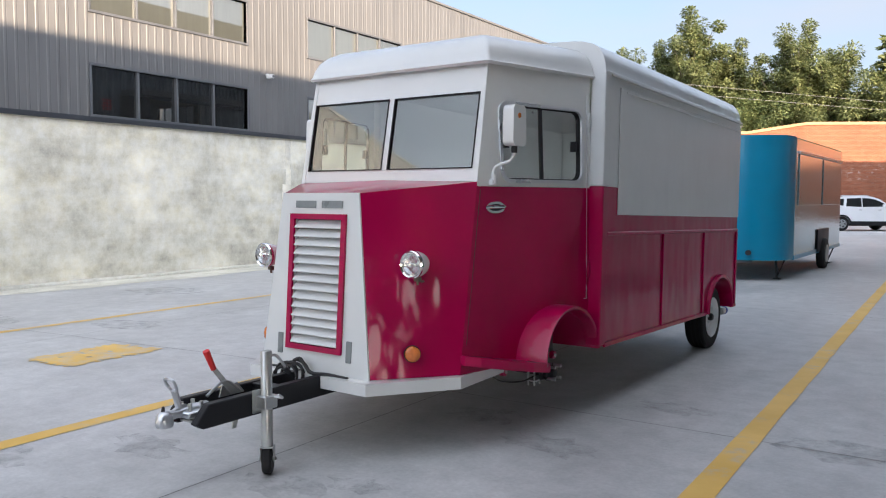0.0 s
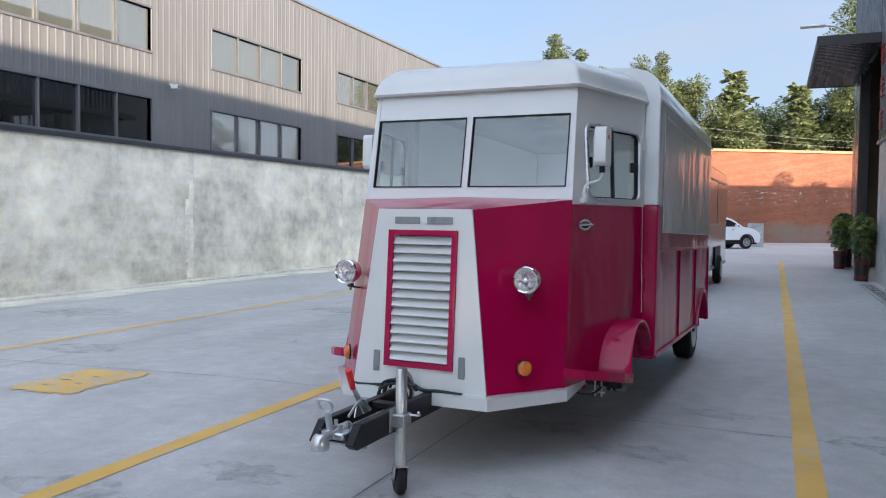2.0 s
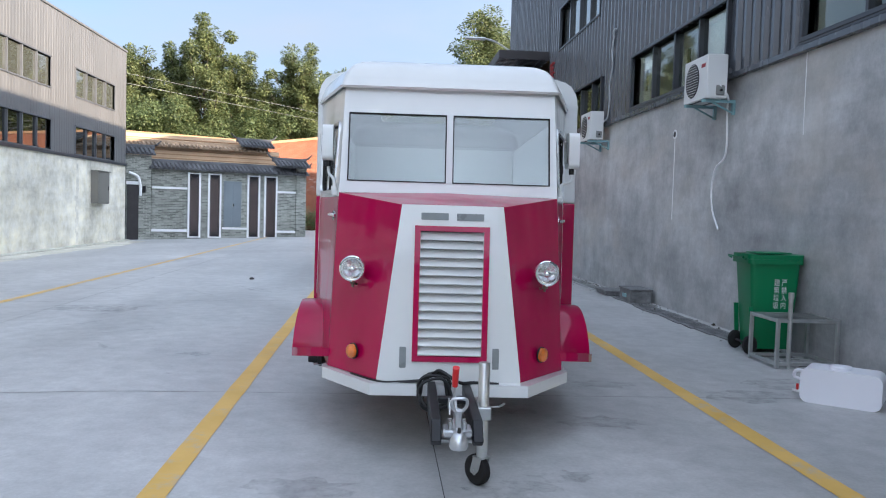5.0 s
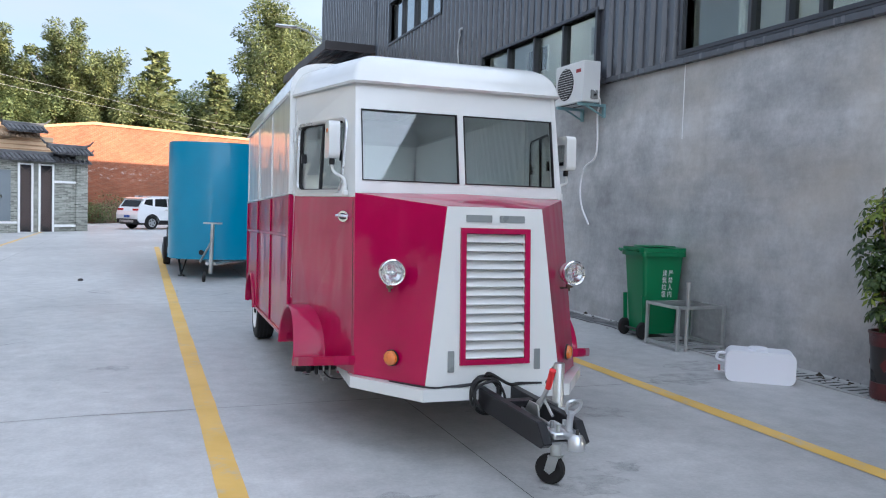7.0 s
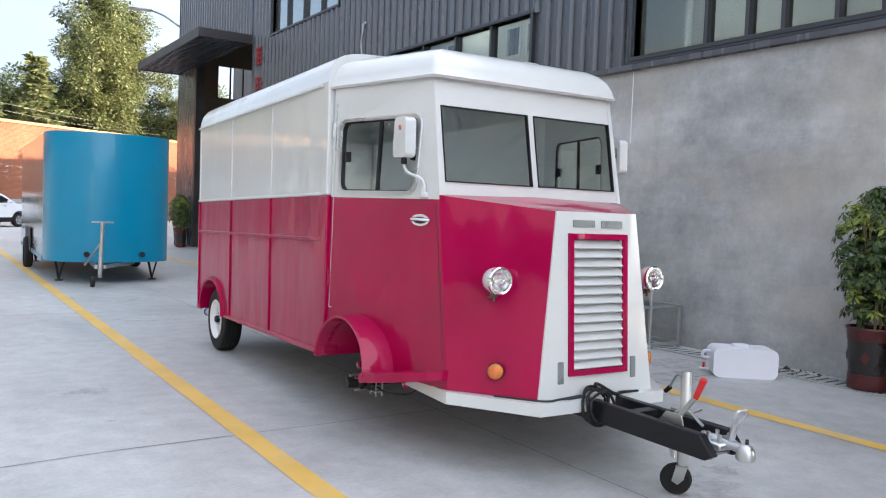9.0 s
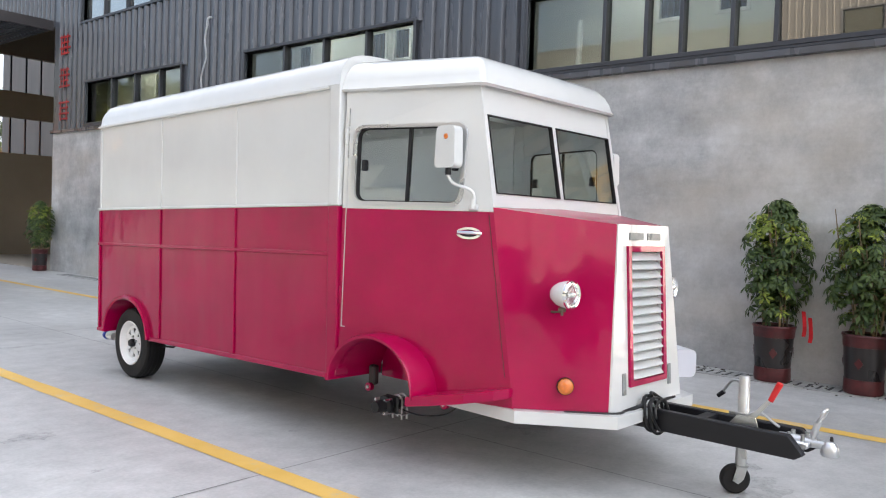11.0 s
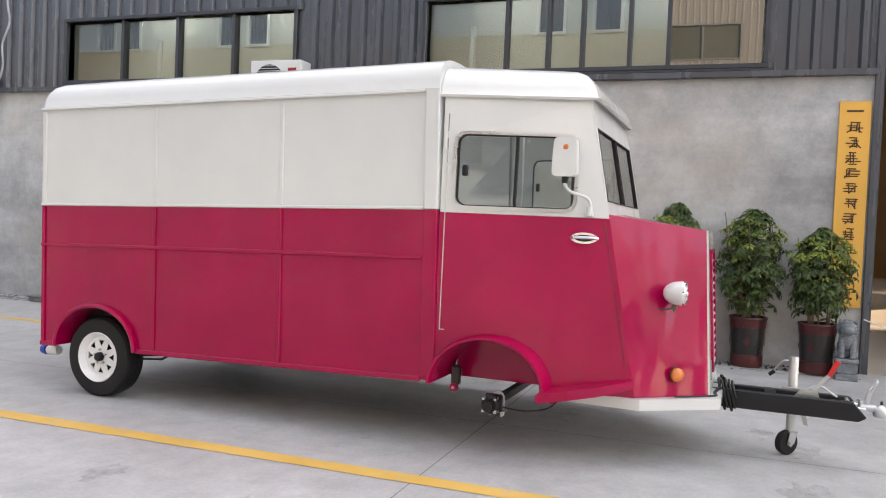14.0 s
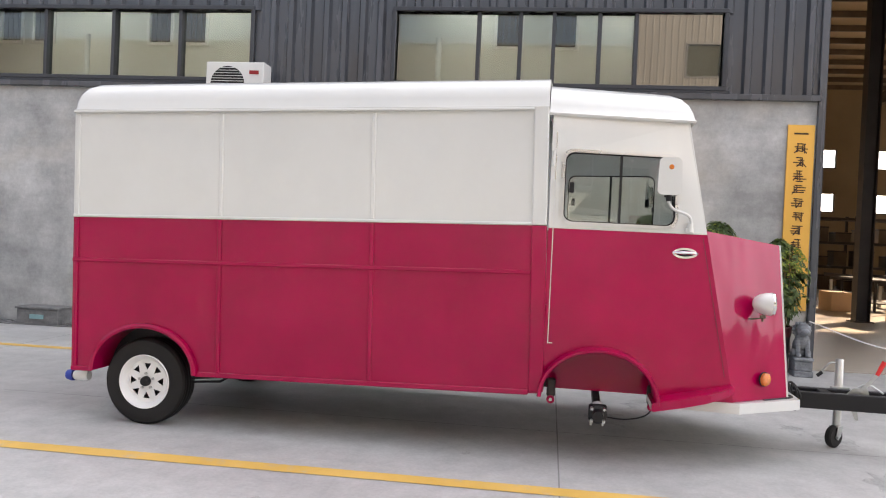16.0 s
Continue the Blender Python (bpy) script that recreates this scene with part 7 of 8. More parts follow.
for y in (-0.98, 0.88):
    part("door_mirror", boxed(0.62, 0.74, y, y + 0.11, 1.12, 1.26, 0.02), M["suv_white"], car)
for x in (-0.3, 0.62):
    part("door_handle", boxed(x - 0.2, x - 0.06, -0.885, -0.862, 0.98, 1.01, 0.005), M["chrome"], car)
structure("wall_stub", boxed(-2.55, -1.72, 46.3, 46.6, -0.2, 1.32), M["kerb"], "low pale concrete wall end by the car")

# ---- potted umbrella plants ----


def plant_mesh(seed, height, radius, base):
    """Palmate leaf whorls on many thin stems, bare near the soil."""
    rnd = random.Random(seed)
    stems = []
    for st in range(12):
        a = rnd.uniform(0, 6.28)
        r = radius * rnd.uniform(0.15, 0.8)
        top = Vector((r * math.cos(a), r * math.sin(a), base + (height - base) * rnd.uniform(0.6, 0.95)))
        foot = Vector((0.11 * math.cos(a + 1), 0.11 * math.sin(a + 1), base - 0.1))
        one = bmesh.new()
        tube(one, curve_pts([foot, foot.lerp(top, 0.35) + Vector((0.05 * math.cos(a + 2), 0.05 * math.sin(a + 2), 0.0)), foot.lerp(top, 0.65) + Vector((0.03 * math.cos(a), 0.03 * math.sin(a), 0.05)), top], 4), 0.009, 5, 0.5)
        stems.append(mesh_of(one, "stem", M["stem"], True))
    old, fresh = ([], []), ([], [])
    n_whorl = 430
    for k in range(n_whorl):
        t = (k + rnd.random()) / n_whorl
        z = base + 0.02 + (height - base - 0.06) * t ** 0.9
        wide = (0.62 + 1.5 * t) if t < 0.25 else 1.0 if t < 0.62 else max(0.12, 1 - ((t - 0.62) / 0.40) ** 2.2)
        a = rnd.uniform(0, 6.283)
        # shoots gather in lobes, so that the outline is uneven
        lobe = 0.9 + 0.13 * math.sin(a * 3 + z * 6 + seed) + 0.07 * math.sin(a * 5 - z * 11 + 2 * seed)
        rr = radius * min(1.0, wide) * lobe * (rnd.random() ** 0.38)
        if t < 0.12 and rnd.random() < 0.55:
            continue
        c = Vector((rr * math.cos(a), rr * math.sin(a), z + 0.03 * math.sin(a * 4 + seed)))
        up = (Vector((math.cos(a), math.sin(a), 0)) * (0.35 + 0.6 * rr / radius) + Vector((rnd.uniform(-.35, .35), rnd.uniform(-.35, .35), 0.75 + 0.4 * t))).normalized()
        q = up.to_track_quat("Z", "Y")
        n_leaf = rnd.choice((6, 7, 7, 8))
        # young leaves sit mostly at the outer top, where sunlight is painted in
        young = (t > 0.6 and rr > 0.4 * radius and rnd.random() < 0.6) or rnd.random() < 0.05
        vs, fs = fresh if young else old
        size = rnd.uniform(0.07, 0.118) * (0.85 if young else 1.0)
        droop = rnd.uniform(0.15, 0.55) if not young else rnd.uniform(0.0, 0.35)
        for j in range(n_leaf):
            b2 = 2 * math.pi * j / n_leaf + rnd.uniform(-0.16, 0.16)
            d = Vector((math.cos(b2), math.sin(b2), -droop * rnd.uniform(0.7, 1.2)))
            w = Vector((-math.sin(b2), math.cos(b2), 0))
            ln = size * rnd.uniform(0.8, 1.1)
            i = len(vs)
            for along, side, drop in ((0.14, 0.0, 0.0), (0.58, 0.20, -0.04), (1.0, 0.0, -0.2), (0.58, -0.20, -0.04), (0.6, 0.0, 0.0)):
                vs.append(tuple(c + q @ (d * along * ln + w * side * ln + Vector((0, 0, drop * ln)))))
            fs += [(i, i + 1, i + 4), (i + 1, i + 2, i + 4), (i + 2, i + 3, i + 4), (i + 3, i, i + 4)]
    meshes = []
    for nm, (vs, fs), mat in (("foliage", old, "leaf_pot"), ("young_leaves", fresh, "leaf_new_sunlit")):
        me = bpy.data.meshes.new(nm)
        me.from_pydata(vs, [], fs)
        me.materials.append(M[mat])
        meshes.append(me)
    return meshes + stems


PLANTS = [plant_mesh(11, 1.87, 0.37, 0.62), plant_mesh(12, 1.84, 0.40, 0.62), plant_mesh(13, 1.67, 0.38, 0.62)]


def potted_plant(x, y, kind, turn, label, scale=1.0, ribbon=False):
    p = thing("potted_plant", label, "plant", (x, y, 0.012), turn, "potted umbrella plants")
    p.scale = (scale,) * 3
    prof = [(0.16, 0.0), (0.168, 0.02), (0.172, 0.14)]
    pot = part("pot", lathe(bmesh.new(), [(0.155, 0.145), (0.172, 0.145), (0.190, 0.45), (0.186, 0.45)], 28), M["pot_black"], p, "black glazed pot with dark red bands", True)
    part("foot_band", lathe(bmesh.new(), [(0.155, 0.0), (0.168, 0.004), (0.178, 0.03), (0.176, 0.144), (0.16, 0.144)], 28), M["pot_red"], pot, "", True)
    part("rim_band", lathe(bmesh.new(), [(0.17, 0.451), (0.196, 0.451), (0.203, 0.54), (0.214, 0.556), (0.210, 0.572), (0.19, 0.572), (0.185, 0.55), (0.17, 0.545)], 28), M["pot_red"], pot, "", True)
    for k in range(4):
        a = k * math.pi / 2 + 0.3
        c = Vector((0.182 * math.cos(a), 0.182 * math.sin(a), 0.30))
        s = Vector((-math.sin(a), math.cos(a), 0))
        o = Vector((math.cos(a), math.sin(a), 0)) * 0.004
        slab_pts = [c + s * 0.04 + o, c + Vector((0, 0, 0.055)) + o, c - s * 0.04 + o, c - Vector((0, 0, 0.055)) + o]
        part("motif", slab(bmesh.new(), slab_pts, o), M["pot_red"], pot)
    part("soil", lathe(bmesh.new(), [(0.184, 0.50), (0.18, 0.552)], 20), M["soil"], pot)
    for nm, me in zip(("foliage", "young_leaves") + ("stem",) * 12, PLANTS[kind]):
        ob = new(nm, me)
        ob.parent = p
    if ribbon:
        bm = bmesh.new()
        for k, (dx, dz) in enumerate(((0, 0), (0.04, -0.06))):
            pts = [Vector((-0.10 + dx, -0.33 - 0.05 * k, 0.74 - 0.05 * j + dz)) + Vector((0.012 * math.sin(j * 1.7), 0.01 * math.cos(j), 0)) for j in range(6)]
            for a, c in zip(pts, pts[1:]):
                slab(bm, [a, a + Vector((0.01, 0.04, 0)), c + Vector((0.01, 0.04, 0)), c], (0.002, 0, 0))
        part("ribbon", bm, M["ribbon"], p, "red ribbon hanging from the leaves")
    return p


potted_plant(0.86, 4.06, 0, 0, "tall umbrella plant in a black and red pot", 1.0, True)
potted_plant(0.88, 3.22, 1, 70, "broad umbrella plant in a black and red pot")
potted_plant(0.80, 2.50, 2, 140, "shorter umbrella plant in a dark pot beside the brass sign", 0.98)
potted_plant(0.85, 21.35, 0, 200, "umbrella plant in a dark pot at the far door", 0.92)
potted_plant(0.72, 26.6, 1, 250, "umbrella plant in a dark pot beyond the far door", 0.95)
potted_plant(0.95, 27.6, 2, 300, "umbrella plant in a dark pot beyond the far door", 1.05)

# ---- wheeled bin ----
bn = thing("wheeled_bin", "green plastic wheeled refuse bin with white lettering, lid closed", "bin", (0.85, 7.42, 0.0), 86.0)
bn.scale = (0.82, 0.82, 1.05)
bm = bmesh.new()
lo, hi = rounded(-0.23, 0.23, -0.25, 0.27, 0.05, 4), rounded(-0.29, 0.29, -0.32, 0.36, 0.06, 4)
r0 = [bm.verts.new((x, y, 0.06)) for x, y in lo]
r1 = [bm.verts.new((x, y, 0.98)) for x, y in hi]
for k in range(len(r0)):
    bm.faces.new((r0[k], r0[(k + 1) % len(r0)], r1[(k + 1) % len(r1)], r1[k]))
bm.faces.new(r0[::-1])
bm.faces.new(r1)
part("tub", bm, M["bin_green"], bn, "", True)
bm = plate(bmesh.new(), rounded(-0.325, 0.325, -0.35, 0.40, 0.07, 5), [], lambda p, q, d: Vector((p, q, 0.955 + d)), 0.05)
part("rim", bm, M["bin_green"], bn, "", True)
bm = plate(bmesh.new(), rounded(-0.315, 0.315, -0.36, 0.40, 0.08, 5), [], lambda p, q, d: Vector((p, q, 1.006 + d * (1 + 0.5 * max(0, 1 - abs(p) / 0.33)))), 0.045)
part("lid", bm, M["bin_green"], bn, "", True)
bm = bmesh.new()
box(bm, -0.2, 0.2, -0.22, 0.25, 1.06, 1.075, 0.006)
tube(bm, [(-0.26, 0.42, 1.0), (-0.26, 0.46, 1.02), (0.26, 0.46, 1.02), (0.26, 0.42, 1.0)], 0.016, 8)
part("handle", bm, M["bin_green"], bn, "", True)
for x in (-0.26, 0.26):
    w = part("wheel", lathe(bmesh.new(), [(0.03, -0.025), (0.085, -0.03), (0.1, -0.015), (0.1, 0.015), (0.085, 0.03), (0.03, 0.025)], 20, "X", (x, 0.32, 0.1)), M["rubber"], bn, "", True)
    bm = slab(bmesh.new(), [(x - 0.012, 0.27, 0.1), (x - 0.012, 0.33, 0.1), (x - 0.012, 0.36, 0.5), (x - 0.012, 0.30, 0.5)], (0.024, 0, 0))
    part("strut", bm, M["bin_green"], bn)
part("wheel_axle", rod(bmesh.new(), (-0.28, 0.32, 0.1), (0.28, 0.32, 0.1), 0.012, 0.012, 8), M["steel_dark"], bn)


def lettering(name, text, size, m, material, parent, label=""):
    """Flat letters in the built-in font, kept as a mesh."""
    cu = bpy.data.curves.new(name, "FONT")
    cu.body, cu.size, cu.align_x, cu.align_y, cu.extrude = text, size, "CENTER", "CENTER", 0.0015
    tmp = new("tmp_text", cu)
    bpy.context.view_layer.update()
    me = bpy.data.meshes.new_from_object(tmp.evaluated_get(bpy.context.evaluated_depsgraph_get()))
    bpy.data.objects.remove(tmp)
    bpy.data.curves.remove(cu)
    me.materials.clear()
    me.materials.append(material)
    ob = new(name, me)
    ob.parent = parent
    ob.matrix_basis = m
    if label:
        ob["label"] = label
    return ob


# white warning on the bin's side, two upright columns
for col, word in enumerate(("\u5efa\u7b51\u5783\u573e", "\u4e25\u7981\u5165\u5185")):
    for row, ch in enumerate(word):
        z = 0.76 - 0.08 * row
        lean = 0.06 / 0.92
        y = 0.0 - 0.10 * col
        lettering("letter", ch, 0.078, pose(-0.236 - lean * (z - 0.06) - 0.004, y, z, 90, 0, -90), M["letter_white"], bn)

# ---- welded stand, jerrycan ----
sd = thing("steel_stand", "low welded grey steel frame stand with a pipe socket", "stand", (0, 0, 0))
ax0, ax1, ay0, ay1, sh = 0.46, 1.12, 6.42, 7.02, 0.50
for x in (ax0, ax1 - 0.035):
    for y in (ay0, ay1 - 0.035):
        part("leg", boxed(x, x + 0.035, y, y + 0.035, 0.0, sh, 0.003), M["galv"], sd)
for z in (0.03, sh - 0.035):
    for y in (ay0 + 0.002, ay1 - 0.033):
        part("rail", boxed(ax0 + 0.035, ax1 - 0.035, y, y + 0.03, z, z + 0.033, 0.003), M["galv"], sd)
    for x in (ax0 + 0.002, ax1 - 0.033):
        part("rail", boxed(x, x + 0.03, ay0 + 0.035, ay1 - 0.035, z, z + 0.033, 0.003), M["galv"], sd)
for k in range(4):
    part("cross_bar", boxed(ax0 + 0.035, ax1 - 0.035, ay0 + 0.1 + 0.11 * k, ay0 + 0.12 + 0.11 * k, sh - 0.03, sh - 0.005), M["galv"], sd)
part("pipe_socket", lathe(bmesh.new(), [(0.022, 0.0), (0.022, 0.70), (0.028, 0.70), (0.028, 0.765), (0.02, 0.765)], 14, "Z", (0.60, ay0 + 0.02, 0.001)), M["galv"], sd, "", True)
jc = thing("jerrycan", "white translucent plastic water canister lying on the concrete", "canister", (0.30, 5.0, 0.0), -39.0)
bm = plate(bmesh.new(), rounded(-0.30, 0.30, 0.0, 0.285, 0.065, 7), [], lambda p, q, d: Vector((p, -0.16 + d, q)), 0.30)
bmesh.ops.bevel(bm, geom=[e for e in bm.edges if len(e.link_faces) == 2 and e.calc_face_angle(0) > 1.2], offset=0.055, segments=4, affect="EDGES")
part("body", bm, M["tank"], jc, "", True)
part("cap", lathe(bmesh.new(), [(0.085, 0.275), (0.085, 0.30), (0.078, 0.308), (0.02, 0.309)], 22, "Z", (-0.02, 0, 0)), M["tank"], jc, "", True)
bm = bmesh.new()
tube(bm, curve_pts([(-0.29, 0, 0.23), (-0.36, 0, 0.225), (-0.37, 0, 0.17), (-0.29, 0, 0.155)], 4), 0.014, 8)
part("handle", bm, M["tank"], jc, "", True)
tp = part("tap", rod(bmesh.new(), (-0.27, 0.03, 0.05), (-0.39, 0.03, 0.05), 0.013, 0.011, 10), M["plastic_white"], jc, "", True)
part("tap_lever", boxed(-0.36, -0.34, 0.022, 0.038, 0.05, 0.11, 0.004), M["red_grip"], tp)

# ---- drain along the wall, cover boxes ----
cover = bmesh.new()
box(cover, -0.17, 0.17, -0.245, 0.245, 0.0, 0.012)
cover_me = mesh_of(cover, "drain_cover", M["kerb"])
slot = bmesh.new()
for k in range(5):
    box(slot, -0.11, 0.11, -0.2 + 0.1 * k - 0.014, -0.2 + 0.1 * k + 0.014, 0.0121, 0.0135)
slot_me = mesh_of(slot, "drain_slot", M["joint"])
cover_old = cover_me.copy()
cover_old.materials.clear()
cover_old.materials.append(M["cover_old"])
rnd = random.Random(8)
for k in range(36):
    worn = 10 <= k <= 22
    cv = share("drain_cover", cover_old if worn else cover_me, ground, pose(0.86 + (rnd.uniform(-0.05, 0.05) if worn else 0), 2.3 + 0.5 * k, 0.004 if worn else 0.0, 0, rnd.uniform(-1.5, 1.5) if worn else 0, rnd.uniform(-6, 6) if worn else 0))
    share("drain_slot", slot_me, cv, Matrix.Identity(4))
for (x, y, w, d, h), lab in (((0.9, 12.2, 0.36, 0.62, 0.24), "low grey concrete meter box at the wall foot"), ((0.86, 13.4, 0.44, 0.7, 0.09), "flat grey concrete cover slab at the wall foot")):
    bx = thing("cover_box", lab, "box", (x, y, 0.012))
    part("body", boxed(-w / 2, w / 2, -d / 2, d / 2, 0, h - 0.03, 0.01), M["cover_old"], bx)
    part("lid", boxed(-w / 2 - 0.02, w / 2 + 0.02, -d / 2 - 0.02, d / 2 + 0.02, h - 0.03, h, 0.008), M["cover_old"], bx)
bx = part("tag", boxed(0.7, 0.716, 12.1, 12.3, 0.09, 0.15), M["bracket"], None)
tagged(bx, "small blue plate on the concrete meter box", "plate")

# grit, mortar crumbs and dry leaves swept to the wall foot
rnd = random.Random(93)
vs, fs = [], []
for k in range(420):
    y = rnd.choice((rnd.uniform(2.2, 5.0), rnd.uniform(7.5, 19.0), rnd.uniform(11.0, 16.5)))
    x = 1.12 - abs(rnd.gauss(0, 0.2))
    if x < 0.3:
        continue
    r = rnd.uniform(0.006, 0.018) * (2.2 if rnd.random() < 0.06 else 1.0)
    i = len(vs)
    a0 = rnd.uniform(0, 6.28)
    for j in range(5):
        a = a0 + j * 1.2566
        q = r * rnd.uniform(0.7, 1.3)
        vs.append((x + q * math.cos(a), y + q * math.sin(a), 0.012))
    vs.append((x + rnd.uniform(-.3, .3) * r, y + rnd.uniform(-.3, .3) * r, 0.012 + r * rnd.uniform(0.4, 1.1)))
    fs += [(i + j, i + (j + 1) % 5, i + 5) for j in range(5)]
me = bpy.data.meshes.new("litter")
me.from_pydata(vs, [], fs)
me.materials.append(M["litter"])
tagged(new("litter", me), "dark grit and crumbs lying along the wall foot", "litter", "", "stuff")

# ---- stone lion, brass sign ----
ln = bmesh.new()


def blob(bm, c, r, n=10):
    c, r = Vector(c), Vector(r)
    rings = []
    for i in range(1, n):
        t = math.pi * i / n
        rings.append([bm.verts.new(c + Vector((r.x * math.sin(t) * math.cos(2 * math.pi * k / 14), r.y * math.sin(t) * math.sin(2 * math.pi * k / 14), r.z * math.cos(t)))) for k in range(14)])
    for a, d in zip(rings, rings[1:]):
        for k in range(14):
            bm.faces.new((a[k], a[(k + 1) % 14], d[(k + 1) % 14], d[k]))
    bm.faces.new(rings[0])
    bm.faces.new(rings[-1][::-1])


box(ln, -0.14, 0.14, -0.11, 0.11, 0.0, 0.07, 0.008)
box(ln, -0.125, 0.125, -0.10, 0.10, 0.07, 0.19, 0.006)
box(ln, -0.14, 0.14, -0.11, 0.11, 0.19, 0.23, 0.008)
blob(ln, (0.05, 0, 0.34), (0.085, 0.09, 0.13))
blob(ln, (-0.01, 0, 0.42), (0.07, 0.085, 0.11))
blob(ln, (-0.045, 0, 0.555), (0.085, 0.085, 0.08))
blob(ln, (-0.115, 0, 0.535), (0.045, 0.055, 0.04))
for y in (-0.055, 0.055):
    rod(ln, (-0.075, y, 0.23), (-0.035, y, 0.44), 0.028, 0.032, 10)
    blob(ln, (-0.095, y, 0.25), (0.045, 0.03, 0.025))
    blob(ln, (0.03, y * 1.5, 0.27), (0.085, 0.035, 0.05))
    blob(ln, (-0.04, y * 1.35, 0.625), (0.025, 0.02, 0.025))
for k in range(14):
    a = 2 * math.pi * k / 14
    blob(ln, (0.015, 0.085 * math.cos(a), 0.545 + 0.08 * math.sin(a)), (0.03, 0.028, 0.028), 6)
blob(ln, (0.13, 0, 0.36), (0.025, 0.03, 0.09))
lion = tagged(part("stone_lion", ln, M["stone"], None, "", True), "small grey carved stone lion seated on a block", "statue")
lion.matrix_basis = pose(0.66, 2.22, 0.0)
sg = thing("brass_sign", "tall brass plate with dark characters on the cement wall", "sign", (0, 0, 0))
part("plate", boxed(RX - 0.03, RX - 0.002, 2.04, 2.365, 0.74, 3.075, 0.004), M["brass"], sg)
part("emblem_bar", boxed(RX - 0.036, RX - 0.0315, 2.12, 2.29, 2.955, 2.975), M["letter_dark"], sg)
rnd = random.Random(21)
for k in range(12):
    zc = 2.78 - 0.172 * k
    ch = new("character")
    ch.parent = sg
    strokes = []
    for j in range(rnd.choice((3, 4, 4, 5))):
        z, w = zc + 0.062 - 0.125 * (j + rnd.uniform(0.1, 0.5)) / 4.2, rnd.uniform(0.035, 0.078)
        y = 2.205 + rnd.uniform(-0.02, 0.02)
        strokes.append(((y - w, z), (y + w, z + rnd.uniform(0, 0.006))))
    for j in range(rnd.choice((2, 2, 3))):
        y, h = 2.205 + rnd.uniform(-0.055, 0.055), rnd.uniform(0.03, 0.06)
        strokes.append(((y, zc - h), (y + rnd.uniform(-0.01, 0.01), zc + h)))
    for j in range(rnd.choice((1, 2))):
        y, sg_ = 2.205 + rnd.uniform(-0.03, 0.03), rnd.choice((-1, 1))
        strokes.append(((y, zc + rnd.uniform(-0.02, 0.02)), (y + sg_ * 0.05, zc - 0.06)))
    for j, ((y0, z0), (y1, z1)) in enumerate(strokes):
        d = Vector((0, y1 - y0, z1 - z0))
        o = Vector((0, -d.z, d.y)).normalized() * 0.0065
        x = RX - 0.0345 - 0.0003 * j
        a, c = Vector((x, y0, z0)), Vector((x, y1, z1))
        part("bar", slab(bmesh.new(), [a - o, c - o, c + o, a + o], (0.003, 0, 0)), M["letter_dark"], ch)
rs = thing("wall_characters", "three red raised characters on the dark cladding", "sign", (0, 0, 0))
for k in range(3):
    zc = 5.45 - 0.78 * k
    ch = new("character")
    ch.parent = rs
    for j in range(4):
        z, w = zc - 0.2 + 0.13 * j, (0.2, 0.25, 0.18, 0.24)[(j + k) % 4]
        part("bar", boxed(RX - 0.085, RX - 0.056, 20.78 - w, 20.78 + w, z - 0.02, z + 0.02), M["letter_dull"], ch)
    for j in range(3 if k < 2 else 2):
        y = 20.78 + (-0.16, 0.15, 0.0)[j]
        part("bar", boxed(RX - 0.09, RX - 0.0855, y - 0.022, y + 0.022, zc - 0.24, zc + 0.24), M["letter_dull"], ch)

# ---- air conditioners, hose, wall details ----


def air_conditioner(y, z, label):
    ac = thing("air_conditioner", label, "air conditioner", (RX, y, z), 0, "outdoor units")
    part("casing", boxed(-0.44, -0.16, -0.40, 0.40, 0.0, 0.58, 0.012, 2), M["ac_white"], ac)
    g = part("fan_grille", lathe(bmesh.new(), [(0.225, -0.448), (0.235, -0.441), (0.225, -0.441)], 28, "X", (0, 0.10, 0.29)), M["black"], ac)
    part("fan_hub", lathe(bmesh.new(), [(0.06, -0.452), (0.05, -0.449)], 16, "X", (0, 0.10, 0.29)), M["black"], ac)
    bm = bmesh.new()
    for k in range(13):
        zz = 0.29 - 0.21 + 0.035 * k
        h = math.sqrt(max(0.0, 0.228 ** 2 - (zz - 0.29) ** 2))
        rod(bm, (-0.455, 0.10 - h, zz), (-0.455, 0.10 + h, zz), 0.004, 0.004, 5)
    part("guard", bm, M["ac_white"], g)
    bm = bmesh.new()
    for k in range(9):
        box(bm, -0.41 + 0.025 * k, -0.397 + 0.025 * k, 0.401, 0.404, 0.06, 0.52)
    part("side_louvres", bm, M["frame"], ac)
    part("label_plate", boxed(-0.444, -0.441, -0.33, -0.20, 0.42, 0.47), M["letter_dull"], ac)
    part("valve_cover", boxed(-0.32, -0.20, -0.425, -0.402, 0.04, 0.17, 0.01), M["wire"], ac)
    part("pipe_stub", rod(bmesh.new(), (-0.26, -0.46, 0.10), (-0.26, -0.425, 0.10), 0.016, 0.016, 8), M["black"], ac)
    for dy in (-0.3, 0.3):
        bm = bmesh.new()
        box(bm, -0.46, -0.003, dy - 0.02, dy + 0.02, -0.045, -0.005)
        box(bm, -0.04, -0.003, dy - 0.025, dy + 0.025, -0.20, -0.046)
        rod(bm, (-0.34, dy, -0.03), (-0.03, dy, -0.18), 0.013, 0.013, 6)
        part("bracket", bm, M["bracket"], ac)
    for x in (-0.38, -0.18):
        part("foot", boxed(x - 0.02, x + 0.02, -0.32, 0.32, -0.005, 0.0), M["black"], ac)
    return ac


